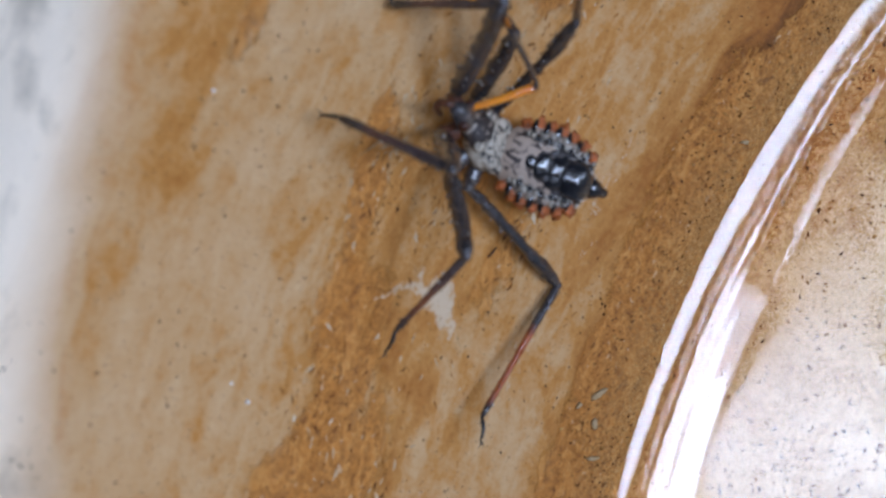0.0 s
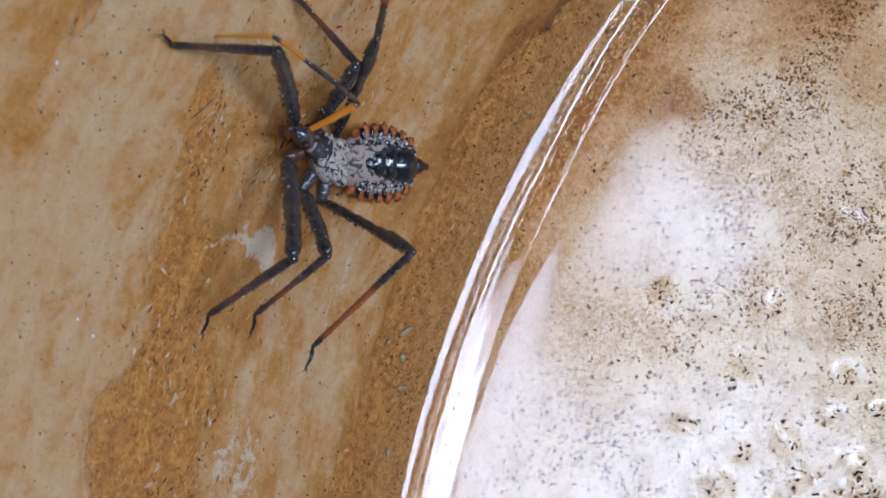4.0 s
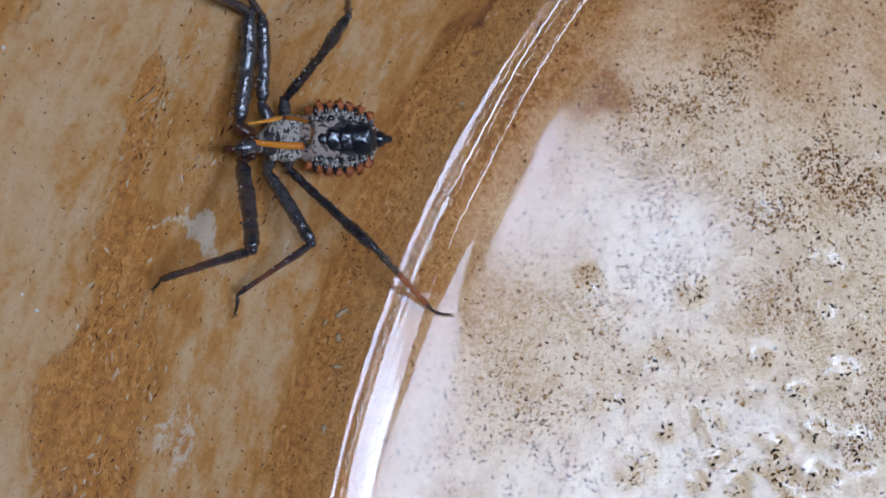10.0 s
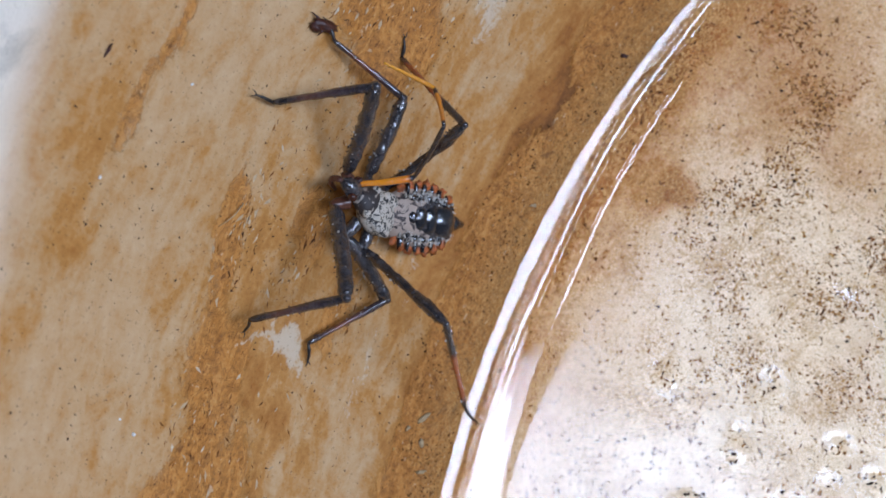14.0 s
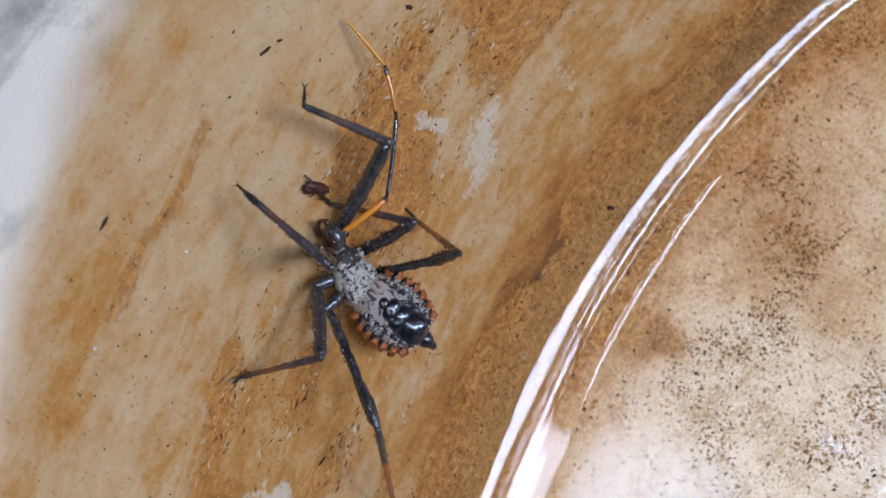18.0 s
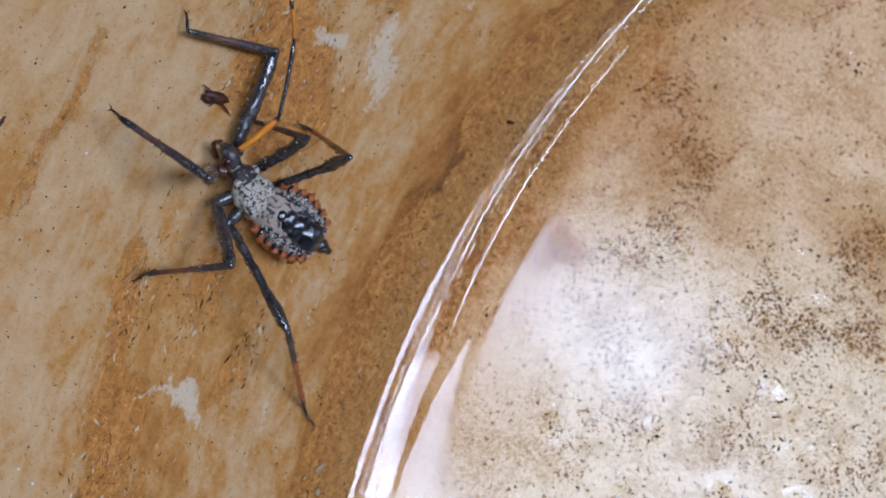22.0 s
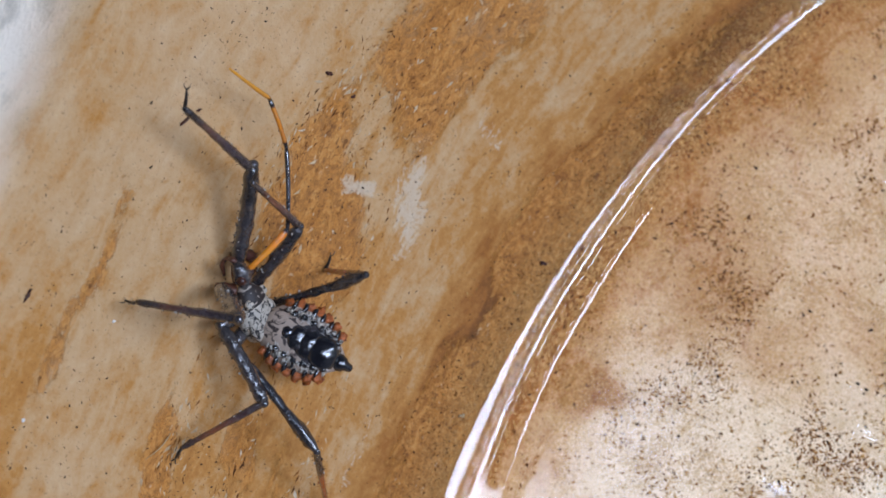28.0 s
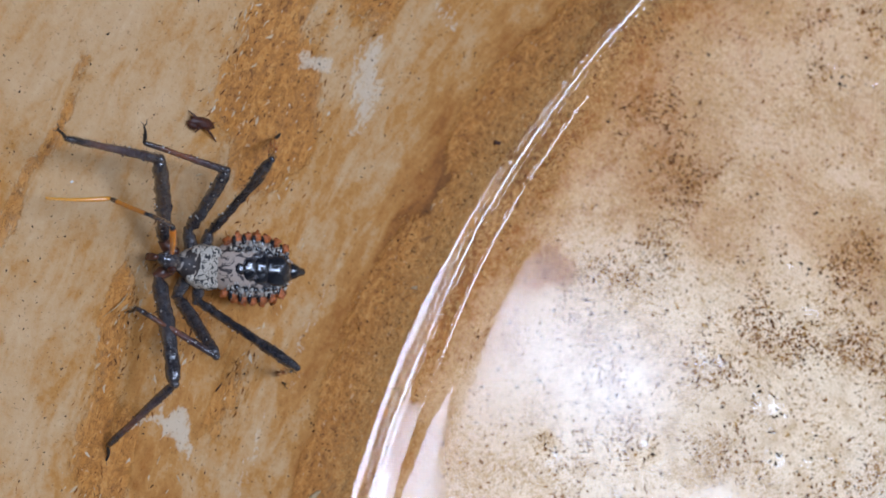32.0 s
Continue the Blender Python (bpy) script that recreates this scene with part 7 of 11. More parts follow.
    walk(LEG["RH"][1], [
        (0, pose(0.00428, -0.00505, 0.00597, 0.0, 24.7, -122.2)),
        (0.5, pose(0.00449, -0.00536, 0.00565, 1.1, 24.8, -119.5)),
        (1, pose(0.00469, -0.00566, 0.00531, 2.2, 24.8, -116.9)),
        (1.333, pose(0.00451, -0.00571, 0.00546, 2.1, 23.6, -117.1)),
        (1.667, pose(0.00416, -0.00578, 0.00572, 2.0, 21.3, -117.4)),
        (2, pose(0.00396, -0.00581, 0.00585, 1.9, 20.1, -117.6)),
        (2.5, pose(0.00402, -0.00499, 0.00619, 3.2, 18.6, -113.7)),
        (3, pose(0.00404, -0.00414, 0.00645, 4.4, 17.0, -109.8)),
        (3.5, pose(0.00427, -0.00478, 0.00608, 5.3, 14.0, -106.7)),
        (4, pose(0.00446, -0.00540, 0.00566, 5.9, 11.0, -103.7)),
        (4.25, pose(0.00449, -0.00550, 0.00558, 5.1, 12.9, -107.4)),
        (4.5, pose(0.00451, -0.00561, 0.00551, 4.2, 14.8, -111.2)),
        (5, pose(0.00378, -0.00621, 0.00577, 2.4, 19.8, -117.3)),
        (5.5, pose(0.00197, -0.00736, 0.00606, -3.9, 29.9, -132.2)),
        (6, pose(-0.00001, -0.00820, 0.00595, -14.1, 38.1, -150.2)),
        (6.5, pose(-0.00094, -0.00847, 0.00577, -20.0, 40.7, -159.6)),
        (6.75, pose(-0.00172, -0.00865, 0.00555, -21.2, 44.2, -161.3)),
        (7, pose(-0.00250, -0.00877, 0.00527, -22.5, 47.6, -163.2)),
        (7.5, pose(-0.00186, -0.00864, 0.00554, -19.2, 43.9, -158.5)),
        (8, pose(-0.00121, -0.00847, 0.00577, -16.4, 40.1, -154.4)),
        (8.5, pose(-0.00197, -0.00838, 0.00578, -15.5, 42.3, -153.0)),
        (9, pose(-0.00273, -0.00824, 0.00575, -14.5, 44.4, -151.5)),
        (9.5, pose(-0.00202, -0.00831, 0.00584, -16.4, 44.6, -154.2)),
        (10, pose(-0.00130, -0.00834, 0.00589, -18.3, 44.8, -156.9)),
        (10.333, pose(-0.00133, -0.00789, 0.00628, -15.5, 45.3, -153.0)),
        (10.667, pose(-0.00139, -0.00701, 0.00691, -10.1, 45.9, -145.5)),
        (11, pose(-0.00141, -0.00650, 0.00720, -7.2, 46.0, -141.4)),
        (11.333, pose(-0.00124, -0.00625, 0.00734, -3.8, 46.5, -136.6)),
        (11.667, pose(-0.00092, -0.00576, 0.00756, 2.7, 46.8, -127.8)),
        (12, pose(-0.00074, -0.00549, 0.00767, 6.2, 46.7, -123.0)),
        (12.5, pose(0.00070, -0.00555, 0.00747, 16.8, 49.3, -108.8)),
        (13, pose(0.00209, -0.00552, 0.00706, 28.4, 50.1, -93.6)),
        (13.5, pose(0.00244, -0.00548, 0.00693, 31.4, 51.3, -89.8)),
        (14, pose(0.00235, -0.00523, 0.00707, 34.5, 53.3, -85.8)),
        (14.5, pose(0.00212, -0.00469, 0.00735, 42.7, 57.2, -75.8)),
        (15, pose(0.00187, -0.00414, 0.00758, 53.1, 60.1, -63.7)),
        (15.5, pose(0.00175, -0.00389, 0.00767, 58.4, 61.1, -57.6)),
        (15.75, pose(0.00150, -0.00368, 0.00779, 46.9, 60.1, -70.8)),
        (16, pose(0.00124, -0.00348, 0.00789, 36.6, 58.0, -82.8)),
        (16.333, pose(0.00099, -0.00337, 0.00797, 37.9, 58.5, -81.2)),
        (16.667, pose(0.00053, -0.00316, 0.00808, 40.5, 59.5, -78.2)),
        (17, pose(0.00027, -0.00304, 0.00813, 42.0, 60.0, -76.4)),
        (17.5, pose(0.00017, -0.00263, 0.00817, 37.8, 58.8, -81.3)),
        (18, pose(0.00006, -0.00221, 0.00819, 34.0, 57.4, -85.8)),
        (18.5, pose(0.00049, -0.00251, 0.00812, 17.6, 53.9, -105.6)),
        (19, pose(0.00092, -0.00280, 0.00803, 5.3, 47.8, -121.4)),
        (19.5, pose(0.00142, -0.00287, 0.00790, 13.4, 55.9, -111.2)),
        (20, pose(0.00191, -0.00294, 0.00774, 26.4, 62.8, -96.1)),
        (20.5, pose(0.00151, -0.00307, 0.00786, 29.3, 61.5, -92.8)),
        (21, pose(0.00110, -0.00320, 0.00796, 32.0, 60.2, -89.8)),
        (21.5, pose(0.00067, -0.00309, 0.00806, 34.6, 60.6, -86.7)),
        (22, pose(0.00024, -0.00298, 0.00814, 37.3, 61.0, -83.6)),
        (22.333, pose(0.00026, -0.00308, 0.00813, 40.3, 62.4, -80.2)),
        (22.667, pose(0.00030, -0.00328, 0.00811, 46.9, 64.9, -72.9)),
        (23, pose(0.00032, -0.00339, 0.00809, 50.9, 66.0, -68.4)),
        (23.5, pose(0.00087, -0.00315, 0.00802, 44.2, 65.9, -75.8)),
        (24, pose(0.00141, -0.00290, 0.00790, 37.6, 65.5, -83.1)),
        (24.5, pose(0.00073, -0.00236, 0.00808, 36.5, 61.8, -84.3)),
        (25, pose(0.00003, -0.00182, 0.00818, 35.6, 58.2, -85.3)),
        (25.5, pose(-0.00029, -0.00109, 0.00813, 35.3, 56.5, -85.7)),
        (26, pose(-0.00062, -0.00037, 0.00802, 35.0, 54.8, -86.1)),
        (26.5, pose(-0.00009, -0.00216, 0.00820, 25.0, 64.8, -97.5)),
        (27, pose(0.00019, -0.00220, 0.00814, 19.7, 62.1, -103.4)),
        (27.5, pose(0.00081, -0.00229, 0.00802, 11.3, 55.5, -113.2)),
        (28, pose(0.00142, -0.00238, 0.00789, 5.9, 48.3, -120.1)),
        (28.5, pose(0.00170, -0.00243, 0.00783, 4.1, 45.0, -122.6)),
        (29, pose(0.00223, -0.00320, 0.00760, 4.8, 45.5, -121.6)),
        (29.5, pose(0.00253, -0.00369, 0.00741, 3.8, 45.1, -123.2)),
        (30, pose(0.00289, -0.00396, 0.00719, 2.7, 44.4, -124.7)),
        (30.5, pose(0.00236, -0.00478, 0.00722, -3.6, 41.2, -134.2)),
        (31, pose(0.00193, -0.00545, 0.00715, -9.2, 36.8, -142.8)),
        (31.333, pose(0.00176, -0.00602, 0.00697, -11.5, 38.3, -146.6)),
        (31.667, pose(0.00140, -0.00702, 0.00652, -16.1, 40.8, -153.9)),
        (32, pose(0.00120, -0.00752, 0.00623, -18.9, 42.1, -158.2)),
    ])
    walk(LEG["RH"][2], [
        (0, pose(0.00002, -0.01182, 0.00229, 0.0, -16.5, -81.2)),
        (0.5, pose(0.00055, -0.01231, 0.00196, -11.2, -19.1, -45.5)),
        (1, pose(0.00107, -0.01279, 0.00162, -21.9, -15.0, -10.2)),
        (1.333, pose(0.00083, -0.01289, 0.00194, -21.8, -16.2, -10.8)),
        (1.667, pose(0.00038, -0.01305, 0.00252, -21.4, -18.6, -11.8)),
        (2, pose(0.00013, -0.01313, 0.00283, -21.2, -19.9, -12.4)),
        (2.5, pose(0.00068, -0.01263, 0.00338, -7.4, -29.1, -44.9)),
        (3, pose(0.00119, -0.01206, 0.00388, 10.4, -29.6, -80.4)),
        (3.5, pose(0.00182, -0.01296, 0.00395, -15.1, -35.5, -34.8)),
        (4, pose(0.00242, -0.01379, 0.00398, -37.4, -24.4, 8.2)),
        (4.25, pose(0.00192, -0.01369, 0.00362, -35.4, -22.5, 3.0)),
        (4.5, pose(0.00144, -0.01355, 0.00326, -33.6, -20.4, -2.0)),
        (5, pose(-0.00002, -0.01357, 0.00279, -26.3, -25.2, -20.6)),
        (5.5, pose(-0.00316, -0.01300, 0.00166, -6.4, -26.5, -64.3)),
        (6, pose(-0.00603, -0.01164, 0.00053, 8.7, -15.5, -104.8)),
        (6.5, pose(-0.00719, -0.01080, 0.00003, 12.1, -7.9, -121.3)),
        (6.75, pose(-0.00770, -0.01068, -0.00058, 12.5, -6.0, -124.5)),
        (7, pose(-0.00818, -0.01049, -0.00122, 12.8, -4.1, -127.7)),
        (7.5, pose(-0.00776, -0.01096, -0.00056, 6.3, -17.1, -94.0)),
        (8, pose(-0.00728, -0.01138, 0.00010, -7.2, -24.1, -56.6)),
        (8.5, pose(-0.00777, -0.01134, -0.00014, 4.4, -16.1, -89.8)),
        (9, pose(-0.00825, -0.01124, -0.00041, 9.7, -3.5, -119.8)),
        (9.5, pose(-0.00766, -0.01103, -0.00034, 9.2, -4.4, -112.6)),
        (10, pose(-0.00705, -0.01079, -0.00031, 8.6, -5.3, -105.4)),
        (10.333, pose(-0.00685, -0.01071, 0.00002, 6.5, -9.9, -89.6)),
        (10.667, pose(-0.00643, -0.01048, 0.00058, -0.6, -16.2, -59.1)),
        (11, pose(-0.00618, -0.01031, 0.00086, -5.6, -17.8, -42.1)),
        (11.333, pose(-0.00564, -0.01040, 0.00095, -3.7, -21.9, -47.4)),
        (11.667, pose(-0.00460, -0.01052, 0.00114, 0.9, -29.0, -58.2)),
        (12, pose(-0.00403, -0.01056, 0.00126, 4.2, -32.5, -64.6)),
        (12.5, pose(-0.00115, -0.01098, 0.00080, 0.1, -24.3, -56.0)),
        (13, pose(0.00174, -0.01116, 0.00031, -2.5, -15.7, -48.5)),
        (13.5, pose(0.00247, -0.01098, 0.00007, -0.2, -11.9, -57.9)),
        (14, pose(0.00273, -0.01048, 0.00002, -1.5, -14.2, -52.3)),
        (14.5, pose(0.00329, -0.00931, -0.00005, -5.1, -18.9, -39.6)),
        (15, pose(0.00381, -0.00807, -0.00005, -9.9, -22.7, -26.2)),
        (15.5, pose(0.00403, -0.00748, -0.00003, -12.4, -24.0, -19.9)),
        (15.75, pose(0.00294, -0.00782, 0.00016, -18.4, -18.0, -3.2)),
        (16, pose(0.00183, -0.00811, 0.00043, -22.3, -10.8, 12.2)),
        (16.333, pose(0.00169, -0.00791, 0.00046, -22.1, -10.6, 10.9)),
        (16.667, pose(0.00144, -0.00753, 0.00050, -21.6, -10.2, 8.4)),
        (17, pose(0.00130, -0.00732, 0.00051, -21.4, -10.0, 7.1)),
        (17.5, pose(0.00086, -0.00713, 0.00064, -21.6, 13.8, 1.6)),
        (18, pose(0.00040, -0.00694, 0.00077, -24.6, 37.5, -5.2)),
        (18.5, pose(-0.00090, -0.00750, 0.00101, -22.6, 33.9, -1.8)),
        (19, pose(-0.00215, -0.00785, 0.00151, -20.9, 30.2, 1.4)),
        (19.5, pose(-0.00036, -0.00747, 0.00061, -29.6, 29.1, -16.2)),
        (20, pose(0.00148, -0.00694, -0.00009, -37.4, 25.7, -33.0)),
        (20.5, pose(0.00130, -0.00726, 0.00012, -27.5, 14.3, -4.6)),
        (21, pose(0.00112, -0.00757, 0.00032, -24.3, -0.1, 20.7)),
        (21.5, pose(0.00092, -0.00740, 0.00039, -24.6, -3.3, 30.3)),
        (22, pose(0.00071, -0.00722, 0.00045, -25.4, -6.4, 39.9)),
        (22.333, pose(0.00095, -0.00710, 0.00033, -23.9, -17.4, 32.5)),
        (22.667, pose(0.00140, -0.00686, 0.00014, -16.1, -36.7, 15.7)),
        (23, pose(0.00164, -0.00672, 0.00005, -7.7, -45.8, 3.1)),
        (23.5, pose(0.00175, -0.00663, -0.00002, -7.4, -44.8, 2.6)),
        (24, pose(0.00185, -0.00652, -0.00011, -7.1, -43.7, 2.2)),
        (24.5, pose(0.00114, -0.00649, 0.00032, -25.3, -12.8, 38.3)),
        (25, pose(0.00042, -0.00645, 0.00070, -23.0, 21.7, 65.6)),
        (25.5, pose(0.00007, -0.00594, 0.00080, -25.6, -8.5, 44.5)),
        (26, pose(-0.00027, -0.00544, 0.00083, -15.4, -37.4, 19.7)),
        (26.5, pose(-0.00058, -0.00588, 0.00024, 6.4, 18.6, -72.8)),
        (27, pose(-0.00075, -0.00616, 0.00045, 5.4, 6.9, -63.9)),
        (27.5, pose(-0.00112, -0.00678, 0.00093, -3.2, -17.3, -42.8)),
        (28, pose(-0.00149, -0.00739, 0.00140, -23.4, -35.6, -13.3)),
        (28.5, pose(-0.00166, -0.00767, 0.00161, -37.2, -40.0, 4.2)),
        (29, pose(-0.00100, -0.00846, 0.00132, -29.0, -58.0, -47.3)),
        (29.5, pose(-0.00087, -0.00889, 0.00117, -16.7, -29.0, -57.6)),
        (30, pose(-0.00069, -0.00912, 0.00103, -60.2, -23.7, 18.3)),
        (30.5, pose(-0.00225, -0.00953, 0.00142, 37.9, -68.2, -90.6)),
        (31, pose(-0.00369, -0.00971, 0.00188, 39.3, -81.2, -97.5)),
        (31.333, pose(-0.00401, -0.00982, 0.00151, 82.6, -14.4, -143.3)),
        (31.667, pose(-0.00457, -0.00995, 0.00076, 82.9, 5.6, -140.0)),
        (32, pose(-0.00486, -0.00995, 0.00033, 83.7, 15.7, -137.4)),
    ])
    walk(LEG["LF"][0], [
        (0, pose(0.00280, 0.00114, -0.00078, -0.0, -38.0, 39.9)),
        (0.5, pose(0.00280, 0.00114, -0.00078, -1.2, -38.5, 41.8)),
        (1, pose(0.00280, 0.00114, -0.00078, -2.4, -38.9, 43.8)),
        (1.333, pose(0.00280, 0.00114, -0.00078, -1.0, -39.6, 41.6)),
        (1.667, pose(0.00280, 0.00114, -0.00078, 1.7, -40.8, 37.3)),
        (2, pose(0.00280, 0.00114, -0.00078, 3.3, -41.3, 35.0)),
        (2.5, pose(0.00280, 0.00114, -0.00078, -1.2, -41.4, 41.8)),
        (3, pose(0.00280, 0.00114, -0.00078, -5.7, -41.0, 48.6)),
        (3.5, pose(0.00280, 0.00114, -0.00078, -19.4, -31.1, 71.5)),
        (4, pose(0.00280, 0.00114, -0.00078, -26.9, -17.9, 89.5)),
        (4.25, pose(0.00280, 0.00114, -0.00078, -25.9, -20.2, 86.4)),
        (4.5, pose(0.00280, 0.00114, -0.00078, -24.8, -22.5, 83.3)),
        (5, pose(0.00280, 0.00114, -0.00078, -22.9, -26.9, 78.8)),
        (5.5, pose(0.00280, 0.00114, -0.00078, -16.9, -36.1, 67.4)),
        (6, pose(0.00280, 0.00114, -0.00078, -7.8, -43.9, 53.3)),
        (6.5, pose(0.00280, 0.00114, -0.00078, -2.4, -46.9, 45.7)),
        (6.75, pose(0.00280, 0.00114, -0.00078, -2.2, -49.5, 45.5)),
        (7, pose(0.00280, 0.00114, -0.00078, -2.1, -52.1, 45.3)),
        (7.5, pose(0.00280, 0.00114, -0.00078, 0.7, -47.8, 41.7)),
        (8, pose(0.00280, 0.00114, -0.00078, 2.9, -43.4, 38.6)),
        (8.5, pose(0.00280, 0.00114, -0.00078, 0.6, -47.0, 41.8)),
        (9, pose(0.00280, 0.00114, -0.00078, -2.2, -50.6, 45.5)),
        (9.5, pose(0.00280, 0.00114, -0.00078, -4.7, -46.3, 48.9)),
        (10, pose(0.00280, 0.00114, -0.00078, -6.8, -41.9, 51.9)),
        (10.333, pose(0.00280, 0.00114, -0.00078, -11.9, -40.9, 59.5)),
        (10.667, pose(0.00280, 0.00114, -0.00078, -20.4, -37.9, 73.0)),
        (11, pose(0.00280, 0.00114, -0.00078, -24.5, -35.6, 79.7)),
        (11.333, pose(0.00280, 0.00114, -0.00078, -23.1, -33.7, 77.4)),
        (11.667, pose(0.00280, 0.00114, -0.00078, -20.9, -30.1, 73.3)),
        (12, pose(0.00280, 0.00114, -0.00078, -19.9, -28.1, 71.2)),
        (12.5, pose(0.00280, 0.00114, -0.00078, -26.2, -26.9, 84.8)),
        (13, pose(0.00280, 0.00114, -0.00078, -32.0, -24.4, 97.9)),
        (13.5, pose(0.00280, 0.00114, -0.00078, -30.3, -25.9, 93.9)),
        (14, pose(0.00280, 0.00114, -0.00078, -28.8, -29.8, 90.9)),
        (14.5, pose(0.00280, 0.00114, -0.00078, -24.5, -38.0, 83.2)),
        (15, pose(0.00280, 0.00114, -0.00078, -18.2, -45.6, 73.7)),
        (15.5, pose(0.00280, 0.00114, -0.00078, -14.4, -48.8, 68.5)),
        (15.75, pose(0.00280, 0.00114, -0.00078, -13.3, -48.1, 67.1)),
        (16, pose(0.00280, 0.00114, -0.00078, -12.3, -47.4, 65.7)),
        (16.333, pose(0.00280, 0.00114, -0.00078, -19.1, -49.9, 74.8)),
        (16.667, pose(0.00280, 0.00114, -0.00078, -34.0, -52.4, 93.9)),
        (17, pose(0.00280, 0.00114, -0.00078, -42.6, -52.4, 104.7)),
        (17.5, pose(0.00280, 0.00114, -0.00078, -32.8, -53.9, 92.4)),
        (18, pose(0.00280, 0.00114, -0.00078, -22.4, -54.1, 79.7)),
        (18.5, pose(0.00280, 0.00114, -0.00078, -34.2, -45.3, 95.1)),
        (19, pose(0.00280, 0.00114, -0.00078, -41.4, -35.0, 106.0)),
        (19.5, pose(0.00280, 0.00114, -0.00078, -48.0, -35.3, 117.5)),
        (20, pose(0.00280, 0.00114, -0.00078, -54.5, -34.4, 128.8)),
        (20.5, pose(0.00280, 0.00114, -0.00078, -31.9, -40.5, 92.6)),
        (21, pose(0.00280, 0.00114, -0.00078, -9.3, -34.6, 56.3)),
        (21.5, pose(0.00280, 0.00114, -0.00078, -12.9, -42.6, 62.0)),
        (22, pose(0.00280, 0.00114, -0.00078, -18.2, -50.3, 69.3)),
        (22.333, pose(0.00280, 0.00114, -0.00078, -19.3, -49.5, 70.7)),
        (22.667, pose(0.00280, 0.00114, -0.00078, -21.2, -48.1, 73.2)),
        (23, pose(0.00280, 0.00114, -0.00078, -22.1, -47.3, 74.6)),
        (23.5, pose(0.00280, 0.00114, -0.00078, -22.4, -46.8, 74.9)),
        (24, pose(0.00280, 0.00114, -0.00078, -22.6, -46.3, 75.2)),
        (24.5, pose(0.00280, 0.00114, -0.00078, -8.4, -42.9, 55.0)),
        (25, pose(0.00280, 0.00114, -0.00078, 2.7, -36.5, 37.8)),
        (25.5, pose(0.00280, 0.00114, -0.00078, -10.1, -35.0, 59.5)),
        (26, pose(0.00280, 0.00114, -0.00078, -20.9, -29.9, 79.5)),
        (26.5, pose(0.00280, 0.00114, -0.00078, -21.3, -39.5, 80.2)),
        (27, pose(0.00280, 0.00114, -0.00078, -20.7, -39.8, 79.3)),
        (27.5, pose(0.00280, 0.00114, -0.00078, -19.5, -40.5, 77.4)),
        (28, pose(0.00280, 0.00114, -0.00078, -18.2, -41.2, 75.4)),
        (28.5, pose(0.00280, 0.00114, -0.00078, -17.6, -41.5, 74.5)),
        (29, pose(0.00280, 0.00114, -0.00078, -13.9, -44.3, 69.3)),
        (29.5, pose(0.00280, 0.00114, -0.00078, -9.8, -43.6, 63.3)),
        (30, pose(0.00280, 0.00114, -0.00078, -5.9, -42.9, 57.5)),
        (30.5, pose(0.00280, 0.00114, -0.00078, -13.6, -33.4, 69.8)),
        (31, pose(0.00280, 0.00114, -0.00078, -18.3, -22.4, 79.9)),
        (31.333, pose(0.00280, 0.00114, -0.00078, -19.5, -23.4, 82.6)),
        (31.667, pose(0.00280, 0.00114, -0.00078, -22.4, -24.6, 88.5)),
        (32, pose(0.00280, 0.00114, -0.00078, -24.2, -24.3, 92.2)),
    ])
